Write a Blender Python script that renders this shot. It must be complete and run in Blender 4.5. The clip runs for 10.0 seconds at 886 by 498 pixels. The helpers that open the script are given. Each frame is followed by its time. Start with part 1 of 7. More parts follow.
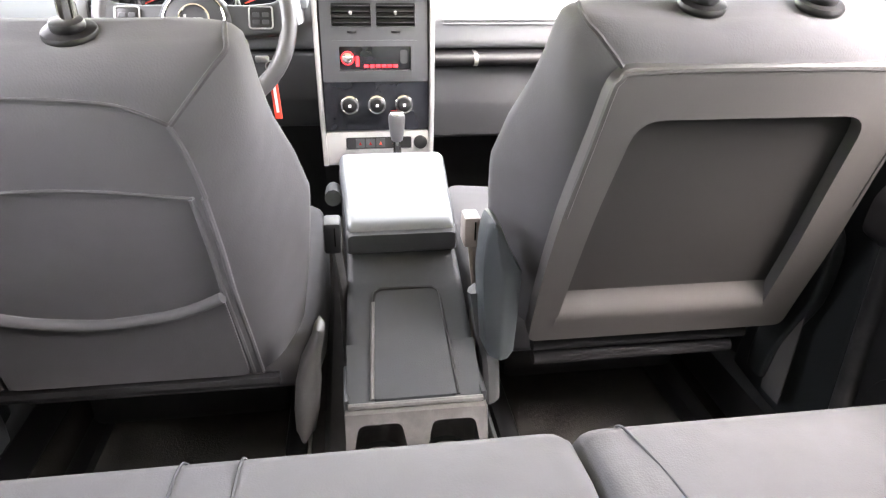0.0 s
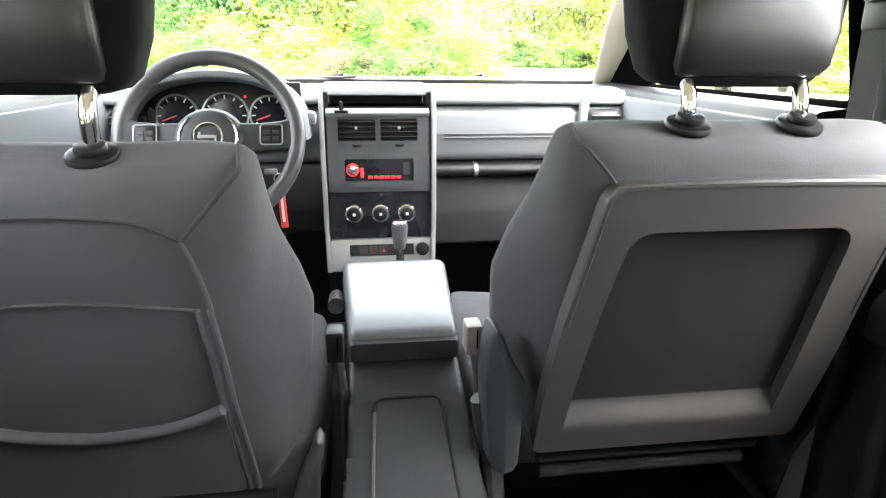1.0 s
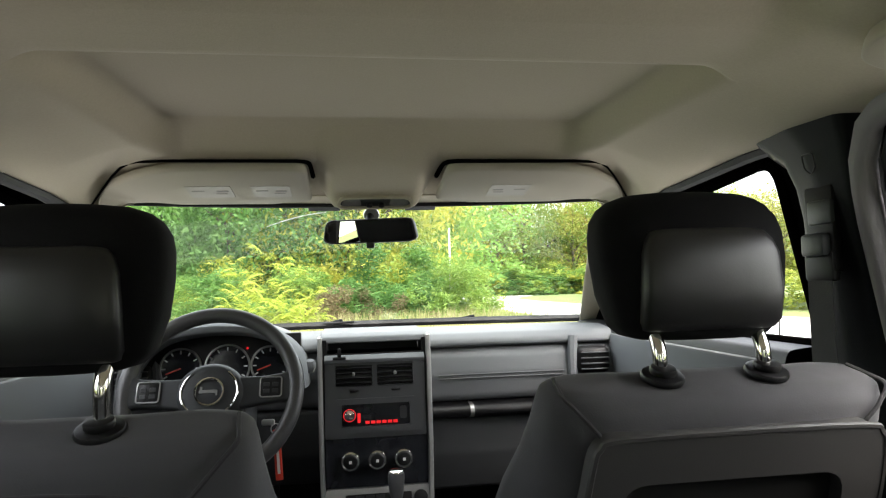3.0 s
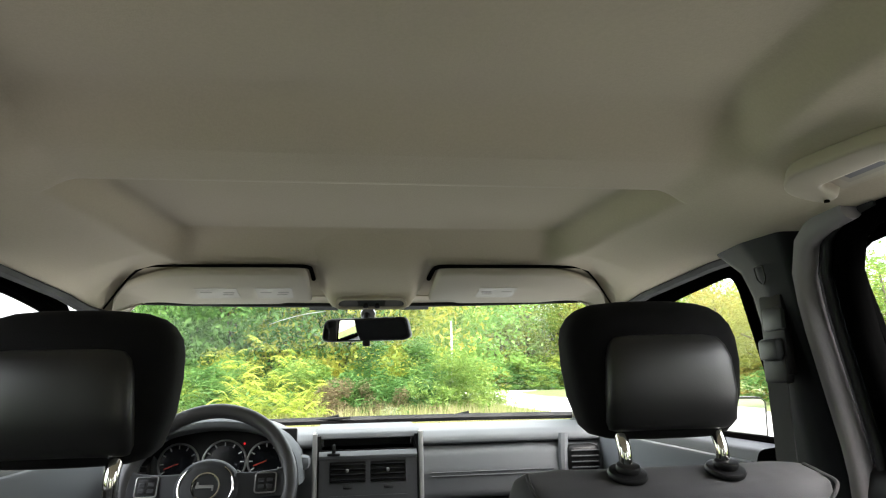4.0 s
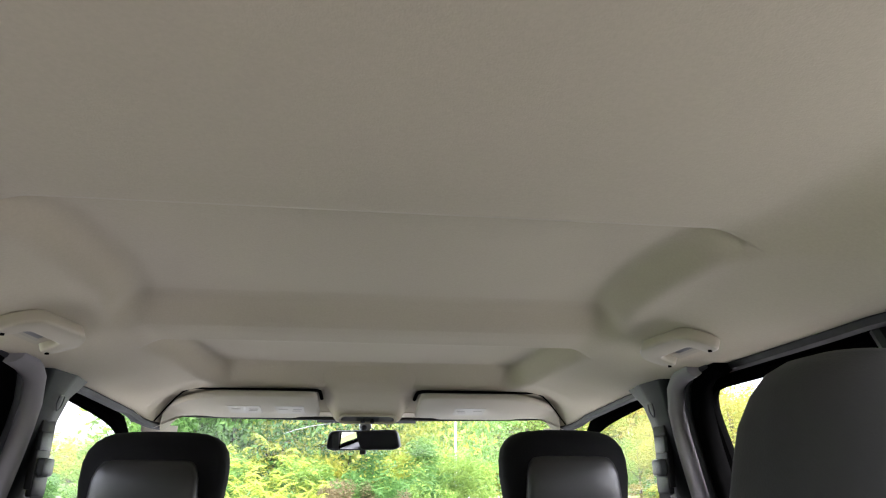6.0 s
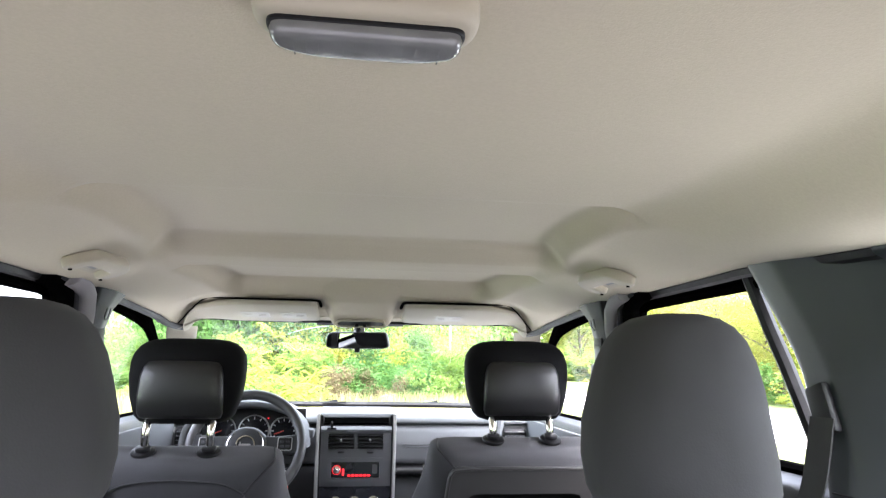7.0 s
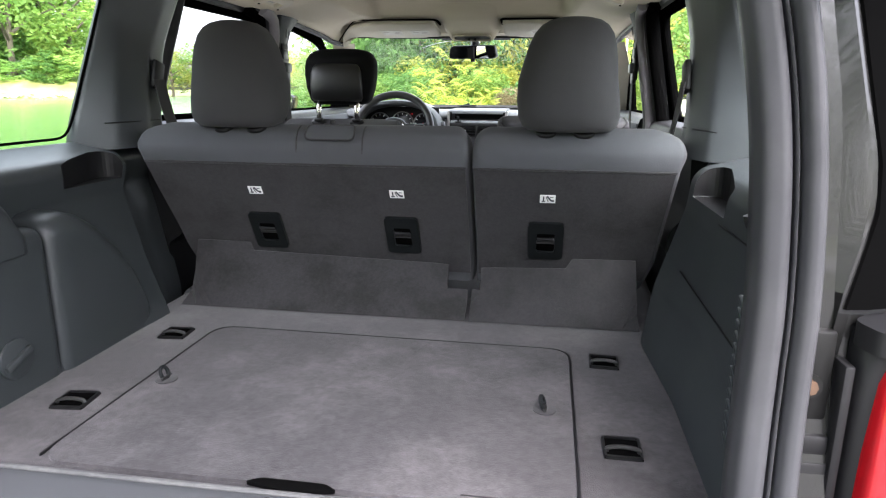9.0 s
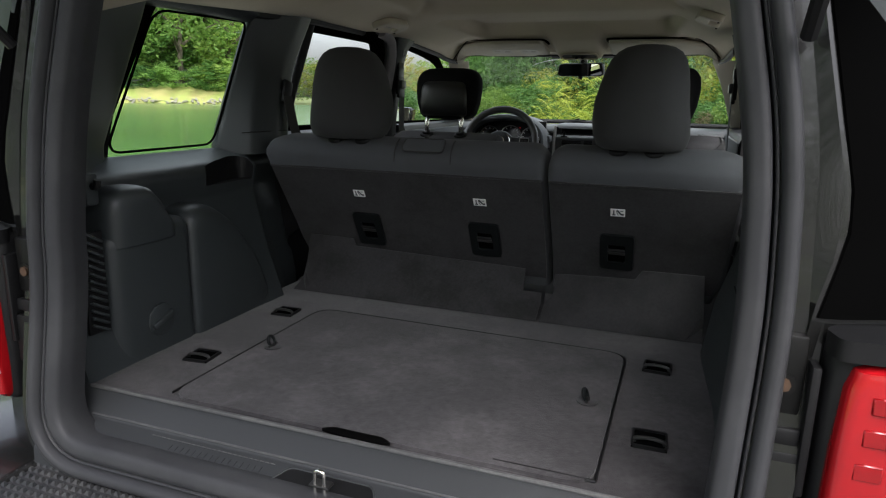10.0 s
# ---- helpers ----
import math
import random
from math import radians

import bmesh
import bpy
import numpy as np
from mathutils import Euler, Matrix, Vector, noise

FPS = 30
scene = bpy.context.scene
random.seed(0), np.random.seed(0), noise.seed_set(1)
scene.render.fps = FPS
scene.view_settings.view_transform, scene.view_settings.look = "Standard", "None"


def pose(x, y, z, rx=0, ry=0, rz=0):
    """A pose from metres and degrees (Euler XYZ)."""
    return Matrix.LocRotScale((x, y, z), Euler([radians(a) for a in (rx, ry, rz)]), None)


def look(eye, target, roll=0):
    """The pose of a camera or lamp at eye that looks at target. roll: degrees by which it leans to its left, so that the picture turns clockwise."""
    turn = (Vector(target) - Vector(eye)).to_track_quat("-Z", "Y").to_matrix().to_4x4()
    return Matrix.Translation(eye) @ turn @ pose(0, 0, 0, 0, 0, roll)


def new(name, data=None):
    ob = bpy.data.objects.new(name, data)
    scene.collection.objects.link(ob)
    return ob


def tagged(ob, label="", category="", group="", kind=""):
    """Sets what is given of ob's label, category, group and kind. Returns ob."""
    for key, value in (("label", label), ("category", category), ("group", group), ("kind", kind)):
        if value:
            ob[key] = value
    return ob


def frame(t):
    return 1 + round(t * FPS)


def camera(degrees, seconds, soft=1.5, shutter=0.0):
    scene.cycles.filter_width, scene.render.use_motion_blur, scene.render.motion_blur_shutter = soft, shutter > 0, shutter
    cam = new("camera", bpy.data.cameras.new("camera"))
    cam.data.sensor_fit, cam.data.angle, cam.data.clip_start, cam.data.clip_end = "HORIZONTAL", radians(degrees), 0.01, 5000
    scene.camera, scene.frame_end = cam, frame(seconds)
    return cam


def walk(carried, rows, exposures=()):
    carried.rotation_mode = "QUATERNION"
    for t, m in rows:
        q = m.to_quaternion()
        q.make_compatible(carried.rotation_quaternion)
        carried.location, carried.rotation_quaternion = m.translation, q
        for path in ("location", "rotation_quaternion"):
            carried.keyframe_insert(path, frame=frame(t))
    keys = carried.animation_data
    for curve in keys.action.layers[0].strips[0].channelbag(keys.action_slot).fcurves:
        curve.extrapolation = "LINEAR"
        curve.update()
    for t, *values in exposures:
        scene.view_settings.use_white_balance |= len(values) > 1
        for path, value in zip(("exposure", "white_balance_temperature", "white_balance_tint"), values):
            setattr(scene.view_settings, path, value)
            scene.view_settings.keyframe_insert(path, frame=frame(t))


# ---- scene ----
cam = camera(69.3, 10.0, soft=1.15, shutter=0.1)
PATH = [
    (0, (-0.06, 0.02, 1.305), (0.197, 1.8, 0.43), 0.9),
    (0.5, (-0.061, 0.019, 1.309), (0.212, 1.879, 0.627), 1.1),
    (1, (-0.061, 0.013, 1.319), (0.202, 1.909, 0.738), 0.5),
    (1.5, (-0.059, 0.013, 1.322), (0.204, 1.922, 0.786), 0.3),
    (2, (-0.056, 0.002, 1.336), (0.221, 1.953, 0.996), -0.3),
    (2.5, (-0.055, -0.016, 1.348), (0.222, 1.963, 1.271), -1.0),
    (3, (-0.056, -0.035, 1.362), (0.228, 1.942, 1.476), -1.6),
    (3.2, (-0.056, -0.045, 1.364), (0.23, 1.926, 1.559), -1.4),
    (4.3, (-0.035, -0.178, 1.375), (0.24, 1.75, 1.82), -1.2),
    (4.5, (-0.032, -0.208, 1.377), (0.244, 1.714, 1.856), -1.1),
    (5, (-0.029, -0.309, 1.375), (0.23, 1.585, 1.962), -0.7),
    (5.2, (-0.029, -0.357, 1.375), (0.225, 1.52, 2.0), -0.5),
    (6.3, (-0.022, -0.637, 1.383), (0.214, 1.227, 2.067), 0.0),
    (6.5, (-0.019, -0.694, 1.389), (0.219, 1.177, 2.037), 0.2),
    (6.8, (-0.015, -0.772, 1.404), (0.24, 1.15, 1.902), 0.4),
    (7, (-0.007, -0.823, 1.41), (0.245, 1.128, 1.772), 0.8),
    (7.1, (0.004, -0.85, 1.411), (0.238, 1.118, 1.691), 1.0),
    (7.4, (0.051, -0.943, 1.397), (0.201, 1.051, 1.424), 1.7),
    (7.5, (0.066, -0.985, 1.391), (0.176, 1.009, 1.343), 2.0),
    (7.7, (0.101, -1.06, 1.373), (0.132, 0.932, 1.193), 2.6),
    (8, (0.134, -1.172, 1.367), (0.094, 0.8, 1.037), 2.4),
    (8.2, (0.154, -1.265, 1.343), (0.089, 0.7, 0.976), 2.8),
    (8.5, (0.218, -1.389, 1.334), (0.098, 0.559, 0.899), 2.4),
    (8.7, (0.249, -1.457, 1.326), (0.099, 0.486, 0.876), 2.6),
    (9, (0.322, -1.514, 1.326), (0.03, 0.405, 0.848), 0.4),
    (9.2, (0.365, -1.548, 1.317), (-0.054, 0.344, 0.824), -0.5),
    (9.5, (0.443, -1.595, 1.326), (-0.148, 0.257, 0.853), -0.6),
    (9.7, (0.468, -1.618, 1.336), (-0.177, 0.216, 0.867), 0.1),
    (10, (0.459, -1.644, 1.348), (-0.2, 0.189, 0.895), 1.2),
]
walk(cam, [(t, look(eye, target, roll)) for t, eye, target, roll in PATH],
     exposures=[(0, 4.45, 6750, 21), (0.5, 3.95, 6650, 18), (1.0, 3.5, 6400, 13), (1.5, 2.95, 6450, 12), (2.0, 2.15, 6500, 11), (2.5, 1.62, 6550, 14), (3.0, 1.33, 6550, 12), (4.5, 1.47, 6400, 12), (5.0, 1.62, 6350, 14), (6.5, 2.05, 6000, 22), (7.0, 2.45, 5950, 20), (7.5, 2.7, 5950, 16),
                (8.0, 2.5, 6100, 22), (8.5, 2.15, 6150, 20), (9.0, 1.7, 6150, 17), (9.5, 0.87, 6300, 12), (10, -0.08, 6250, 12)])

# ---- world and sun: bright, softly overcast autumn day ----
SUN_EL, SUN_ROT = radians(55), radians(150)
world = bpy.data.worlds.new("sky")
scene.world = world
world.use_nodes = True
wn = world.node_tree
sky = wn.nodes.new("ShaderNodeTexSky")
sky.sky_type, sky.sun_disc = "NISHITA", False
sky.sun_elevation, sky.sun_rotation = SUN_EL, SUN_ROT
sky.air_density, sky.dust_density, sky.ozone_density = 1.0, 6.0, 1.0
wash = wn.nodes.new("ShaderNodeHueSaturation")
wash.inputs["Saturation"].default_value, wash.inputs["Value"].default_value = 0.35, 3.2
wn.links.new(sky.outputs[0], wash.inputs["Color"])
wn.links.new(wash.outputs[0], wn.nodes["Background"].inputs["Color"])
wn.nodes["Background"].inputs["Strength"].default_value = 0.15
sun = new("sun", bpy.data.lights.new("sun", "SUN"))
sun.data.energy, sun.data.angle, sun.data.color = 0.5, radians(50), (1.0, 0.95, 0.87)
sun_way = Vector((math.sin(SUN_ROT) * math.cos(SUN_EL), math.cos(SUN_ROT) * math.cos(SUN_EL), math.sin(SUN_EL)))
sun.matrix_world = look(sun_way * 50, (0, 0, 0))


def window_light(name, eye, target, wide, high, watts):
    """Daylight that enters through a pane."""
    ob = new(name, bpy.data.lights.new(name, "AREA"))
    ob.data.shape, ob.data.size, ob.data.size_y, ob.data.energy, ob.data.color = "RECTANGLE", wide, high, watts, (0.97, 1.0, 0.98)
    ob.matrix_world = look(eye, target)


window_light("windscreen_daylight", (0, 1.80, 1.42), (0, 0.8, 1.22), 1.15, 0.5, 1.5)
for side in (-1, 1):
    window_light("front_window_daylight", (side * 0.68, 1.30, 1.38), (0, 1.2, 1.2), 0.5, 0.24, 0.35)
    window_light("rear_window_daylight", (side * 0.69, 0.49, 1.40), (0, 0.40, 1.0), 0.38, 0.27, 0.32 if side > 0 else 0.26)
    window_light("cargo_window_daylight", (side * 0.69, -0.33, 1.38), (0, -0.3, 1.15), 0.34, 0.26, 0.58 if side > 0 else 0.18)

# ---- building helpers ----
def thing(name, label, category, group="", kind=""):
    return tagged(new(name), label, category, group, kind)


def part(name, bm, material, parent=None, label="", angle=38):
    """Links a bmesh as one mesh object, shaded smooth up to the angle."""
    bmesh.ops.recalc_face_normals(bm, faces=bm.faces)
    me = bpy.data.meshes.new(name)
    bm.to_mesh(me)
    bm.free()
    me.polygons.foreach_set("use_smooth", [True] * len(me.polygons))
    me.set_sharp_from_angle(angle=radians(angle))
    me.materials.append(material)
    ob = new(name, me)
    ob.parent = parent
    if label:
        ob["label"] = label
    return ob


def alone(name, bm, material, label, category, group="", kind="", angle=38):
    return tagged(part(name, bm, material, None, "", angle), label, category, group, kind)


def place(bm, m):
    bmesh.ops.transform(bm, matrix=m, verts=bm.verts)
    return bm


def joined(*bms):
    out = bmesh.new()
    for b in bms:
        me = bpy.data.meshes.new("tmp")
        b.to_mesh(me)
        b.free()
        out.from_mesh(me)
        bpy.data.meshes.remove(me)
    return out


def rbox(cx, cy, cz, sx, sy, sz, r=0.005, seg=2):
    """A box with rounded edges, by its middle and its full sizes."""
    bm = bmesh.new()
    bmesh.ops.create_cube(bm, size=1, matrix=Matrix.LocRotScale((cx, cy, cz), None, (sx, sy, sz)))
    if r > 0:
        bmesh.ops.bevel(bm, geom=bm.edges[:], offset=min(r, 0.49 * min(sx, sy, sz)), segments=seg, profile=0.5, affect="EDGES")
    return bm


def loft(rings, caps=True, closed=True):
    """A skin over rings of equally many points."""
    bm = bmesh.new()
    rows = [[bm.verts.new(p) for p in ring] for ring in rings]
    n = len(rows[0])
    for a, b in zip(rows, rows[1:]):
        for i in range(n if closed else n - 1):
            j = (i + 1) % n
            bm.faces.new((a[i], a[j], b[j], b[i]))
    if caps and closed:
        bm.faces.new(rows[0][::-1])
        bm.faces.new(rows[-1])
    return bm


def tube(points, r, n=10, caps=True, flat=1.0):
    """A round bar along a line of points; r may change from point to point."""
    pts = [Vector(p) for p in points]
    rs = r if isinstance(r, (list, tuple)) else [r] * len(pts)
    rings, side = [], None
    for i, p in enumerate(pts):
        way = (pts[min(i + 1, len(pts) - 1)] - pts[max(i - 1, 0)]).normalized()
        if side is None:
            side = way.orthogonal().normalized()
        side = (side - way * side.dot(way)).normalized()
        up = way.cross(side)
        rings.append([p + rs[i] * (math.cos(a) * side + flat * math.sin(a) * up) for a in (2 * math.pi * k / n for k in range(n))])
    return loft(rings, caps)


def loop_tube(points, r, n=8):
    """A bar that runs round a closed line."""
    pts = [Vector(p) for p in points]
    m = len(pts)
    bm = bmesh.new()
    rows, side = [], None
    for i, p in enumerate(pts):
        way = (pts[(i + 1) % m] - pts[i - 1]).normalized()
        if side is None:
            side = way.orthogonal().normalized()
        side = (side - way * side.dot(way)).normalized()
        up = way.cross(side)
        rows.append([bm.verts.new(p + r * (math.cos(a) * side + math.sin(a) * up)) for a in (2 * math.pi * k / n for k in range(n))])
    for a, b in zip(rows, rows[1:] + rows[:1]):
        for i in range(n):
            bm.faces.new((a[i], a[(i + 1) % n], b[(i + 1) % n], b[i]))
    return bm


def prism(poly, axis, a, b, r=0.0, seg=2):
    """A polygon of pairs drawn out along an axis from a to b; edges rounded by r."""
    bm = bmesh.new()
    put = {"x": lambda p, h: (h, p[0], p[1]), "y": lambda p, h: (p[0], h, p[1]), "z": lambda p, h: (p[0], p[1], h)}[axis]
    lo = [bm.verts.new(put(p, a)) for p in poly]
    hi = [bm.verts.new(put(p, b)) for p in poly]
    n = len(poly)
    for i in range(n):
        bm.faces.new((lo[i], lo[(i + 1) % n], hi[(i + 1) % n], hi[i]))
    bm.faces.new(lo[::-1])
    bm.faces.new(hi)
    if r > 0:
        bmesh.ops.recalc_face_normals(bm, faces=bm.faces)
        rim = [e for e in bm.edges if len(e.link_faces) == 2 and e.calc_face_angle(0) > 0.9]
        bmesh.ops.bevel(bm, geom=rim, offset=r, segments=seg, profile=0.5, affect="EDGES", clamp_overlap=True)
    return bm


def sheet(fn, us, vs, drop):
    """A sheet fn(u, v) with a thickness given by the vector drop."""
    bm = bmesh.new()
    d = Vector(drop)
    top = [[bm.verts.new(fn(u, v)) for v in vs] for u in us]
    low = [[bm.verts.new(Vector(fn(u, v)) + d) for v in vs] for u in us]
    nu, nv = len(us), len(vs)
    for i in range(nu - 1):
        for j in range(nv - 1):
            bm.faces.new((top[i][j], top[i + 1][j], top[i + 1][j + 1], top[i][j + 1]))
            bm.faces.new((low[i][j], low[i][j + 1], low[i + 1][j + 1], low[i + 1][j]))
    for i in range(nu - 1):
        bm.faces.new((top[i][0], low[i][0], low[i + 1][0], top[i + 1][0]))
        bm.faces.new((top[i][-1], top[i + 1][-1], low[i + 1][-1], low[i][-1]))
    for j in range(nv - 1):
        bm.faces.new((top[0][j], top[0][j + 1], low[0][j + 1], low[0][j]))
        bm.faces.new((top[-1][j], low[-1][j], low[-1][j + 1], top[-1][j + 1]))
    return bm


def disc(cx, cy, cz, r, h, n=24, way=(0, 0, 1), r2=None, bevel=0.0):
    """A short round post with its foot at the point, along the given way."""
    bm = bmesh.new()
    bmesh.ops.create_cone(bm, cap_ends=True, segments=n, radius1=r, radius2=r if r2 is None else r2, depth=h, matrix=Matrix.Translation((0, 0, h / 2)))
    if bevel > 0:
        edges = [e for e in bm.edges if len(e.link_faces) == 2 and e.calc_face_angle(0) > 0.9]
        bmesh.ops.bevel(bm, geom=edges, offset=bevel, segments=2, profile=0.5, affect="EDGES")
    turn = Vector(way).to_track_quat("Z", "Y").to_matrix().to_4x4()
    return place(bm, Matrix.Translation((cx, cy, cz)) @ turn)


def span(a, b, n):
    return [a + (b - a) * i / (n - 1) for i in range(n)]


def ramp(x, table):
    """Straight-line reading of a table of (x, value) pairs in rising x."""
    if x <= table[0][0]:
        return table[0][1]
    for (x0, a), (x1, b) in zip(table, table[1:]):
        if x <= x1:
            return a + (b - a) * (x - x0) / (x1 - x0)
    return table[-1][1]


def ease(x, a, b):
    t = min(1, max(0, (x - a) / (b - a)))
    return t * t * (3 - 2 * t)


def rounded(poly, r, n=5):
    """A polygon of 2D corners with its corners rounded."""
    out = []
    m = len(poly)
    for i in range(m):
        p, a, b = Vector(poly[i]), Vector(poly[i - 1]), Vector(poly[(i + 1) % m])
        ri = r[i] if isinstance(r, (list, tuple)) else r
        ri = min(ri, 0.48 * (a - p).length, 0.48 * (b - p).length)
        s, e = p + (a - p).normalized() * ri, p + (b - p).normalized() * ri
        for k in range(n + 1):
            t = k / n
            out.append(tuple((1 - t) ** 2 * s + 2 * t * (1 - t) * p + t * t * e))
    return out


def smooth_line(points, n=8):
    """A Catmull-Rom line through the points."""
    pts = [Vector(p) for p in points]
    out = []
    for i in range(len(pts) - 1):
        p0, p1, p2, p3 = pts[max(i - 1, 0)], pts[i], pts[i + 1], pts[min(i + 2, len(pts) - 1)]
        for k in range(n):
            t = k / n
            out.append(0.5 * ((2 * p1) + (p2 - p0) * t + (2 * p0 - 5 * p1 + 4 * p2 - p3) * t * t + (3 * p1 - p0 - 3 * p2 + p3) * t ** 3))
    out.append(pts[-1])
    return out


def panel_with_holes(outer, holes, place_at, depth):
    """A plate in two coordinates with holes through it, put in space by place_at(a, b, d)."""
    bm = bmesh.new()
    rim = []
    for loop in [outer] + holes:
        vs = [bm.verts.new((p[0], p[1], 0)) for p in loop]
        rim += [bm.edges.new((vs[i], vs[(i + 1) % len(vs)])) for i in range(len(vs))]
    bmesh.ops.triangle_fill(bm, use_beauty=True, use_dissolve=False, edges=rim)
    got = bmesh.ops.extrude_face_region(bm, geom=bm.faces[:])
    for v in got["geom"]:
        if isinstance(v, bmesh.types.BMVert):
            v.co.z = depth
    for v in bm.verts:
        v.co = Vector(place_at(v.co.x, v.co.y, v.co.z))
    return bm


def densify(poly, step=0.03):
    out = []
    for p, q in zip(poly, poly[1:] + poly[:1]):
        k = max(1, int((Vector(q) - Vector(p)).length / step))
        out += [tuple(Vector(p).lerp(Vector(q), i / k)) for i in range(k)]
    return out


# ---- materials ----
def material(name, color, rough=0.6, metal=0.0, vary=0.15, scale=8.0, grain=0.0, grain_scale=600.0, sheen=0.0, spec=0.5, coat=0.0,
             stain=None, stain_scale=3.0, stain_amount=0.3, per_object=0.0, rough_vary=0.08, speckle=0.0, speckle_scale=150.0):
    m = bpy.data.materials.new(name)
    m.use_nodes = True
    nt, n = m.node_tree, m.node_tree.nodes
    b = n["Principled BSDF"]
    b.inputs["Roughness"].default_value, b.inputs["Metallic"].default_value = rough, metal
    b.inputs["Specular IOR Level"].default_value = spec
    b.inputs["Coat Weight"].default_value = coat
    if sheen:
        b.inputs["Sheen Weight"].default_value, b.inputs["Sheen Roughness"].default_value = sheen, 0.5
    co = n.new("ShaderNodeTexCoord")
    no = n.new("ShaderNodeTexNoise")
    no.inputs["Scale"].default_value, no.inputs["Detail"].default_value = scale, 5
    nt.links.new(co.outputs["Object"], no.inputs["Vector"])
    mix = n.new("ShaderNodeMix")
    mix.data_type = "RGBA"
    c = Vector(color)
    mix.inputs["A"].default_value = (*(c * (1 - vary)), 1)
    mix.inputs["B"].default_value = (*[min(1, v * (1 + vary)) for v in c], 1)
    nt.links.new(no.outputs["Fac"], mix.inputs["Factor"])
    out = mix.outputs["Result"]
    if stain is not None:
        ns = n.new("ShaderNodeTexNoise")
        ns.inputs["Scale"].default_value, ns.inputs["Detail"].default_value, ns.inputs["Roughness"].default_value = stain_scale, 8, 0.65
        nt.links.new(co.outputs["Object"], ns.inputs["Vector"])
        mr = n.new("ShaderNodeMapRange")
        mr.inputs["From Min"].default_value, mr.inputs["From Max"].default_value, mr.inputs["To Max"].default_value = 0.45, 0.64, stain_amount
        nt.links.new(ns.outputs["Fac"], mr.inputs["Value"])
        m2 = n.new("ShaderNodeMix")
        m2.data_type = "RGBA"
        m2.inputs["B"].default_value = (*stain, 1)
        nt.links.new(mr.outputs["Result"], m2.inputs["Factor"])
        nt.links.new(out, m2.inputs["A"])
        out = m2.outputs["Result"]
    if speckle:
        sp = n.new("ShaderNodeTexNoise")
        sp.inputs["Scale"].default_value, sp.inputs["Detail"].default_value = speckle_scale, 4
        nt.links.new(co.outputs["Object"], sp.inputs["Vector"])
        mr = n.new("ShaderNodeMapRange")
        mr.inputs["From Min"].default_value, mr.inputs["From Max"].default_value = 0.3, 0.7
        mr.inputs["To Min"].default_value, mr.inputs["To Max"].default_value = 1 - speckle, 1 + speckle
        hs = n.new("ShaderNodeHueSaturation")
        nt.links.new(sp.outputs["Fac"], mr.inputs["Value"])
        nt.links.new(mr.outputs["Result"], hs.inputs["Value"])
        nt.links.new(out, hs.inputs["Color"])
        out = hs.outputs["Color"]
    if per_object:
        oi = n.new("ShaderNodeObjectInfo")
        hs = n.new("ShaderNodeHueSaturation")
        mr = n.new("ShaderNodeMapRange")
        mr.inputs["To Min"].default_value, mr.inputs["To Max"].default_value = 1 - per_object, 1 + per_object
        nt.links.new(oi.outputs["Random"], mr.inputs["Value"])
        nt.links.new(mr.outputs["Result"], hs.inputs["Value"])
        nt.links.new(out, hs.inputs["Color"])
        out = hs.outputs["Color"]
    nt.links.new(out, b.inputs["Base Color"])
    if rough_vary:
        mr = n.new("ShaderNodeMapRange")
        mr.inputs["To Min"].default_value, mr.inputs["To Max"].default_value = max(0.02, rough - rough_vary), min(1, rough + rough_vary)
        nt.links.new(no.outputs["Fac"], mr.inputs["Value"])
        nt.links.new(mr.outputs["Result"], b.inputs["Roughness"])
    if grain:
        ng = n.new("ShaderNodeTexNoise")
        ng.inputs["Scale"].default_value, ng.inputs["Detail"].default_value = grain_scale, 3
        nt.links.new(co.outputs["Object"], ng.inputs["Vector"])
        bu = n.new("ShaderNodeBump")
        bu.inputs["Strength"].default_value, bu.inputs["Distance"].default_value = grain, 0.001
        nt.links.new(ng.outputs["Fac"], bu.inputs["Height"])
        nt.links.new(bu.outputs["Normal"], b.inputs["Normal"])
    return m


def cloth_material(name, color, pitch=0.0022, strength=0.22, vary=0.14, sheen=0.06, stain=None):
    """Woven seat cloth: two crossed waves over a soft mottling."""
    m = material(name, color, rough=0.88, vary=vary, scale=5, sheen=sheen, spec=0.12, stain=stain, stain_scale=4, stain_amount=0.35, rough_vary=0.05)
    nt, n = m.node_tree, m.node_tree.nodes
    co = [x for x in n if x.type == "TEX_COORD"][0]
    vo = n.new("ShaderNodeTexVoronoi")
    vo.inputs["Scale"].default_value = 1 / pitch
    nt.links.new(co.outputs["Object"], vo.inputs["Vector"])
    bu = n.new("ShaderNodeBump")
    bu.inputs["Strength"].default_value, bu.inputs["Distance"].default_value = strength, 0.0006
    nt.links.new(vo.outputs["Distance"], bu.inputs["Height"])
    soft = n.new("ShaderNodeTexNoise")
    soft.inputs["Scale"].default_value, soft.inputs["Detail"].default_value = 11, 2
    nt.links.new(co.outputs["Object"], soft.inputs["Vector"])
    wave = n.new("ShaderNodeBump")
    wave.inputs["Strength"].default_value, wave.inputs["Distance"].default_value = 0.35, 0.012
    nt.links.new(soft.outputs["Fac"], wave.inputs["Height"])
    nt.links.new(bu.outputs["Normal"], wave.inputs["Normal"])
    nt.links.new(wave.outputs["Normal"], n["Principled BSDF"].inputs["Normal"])
    return m


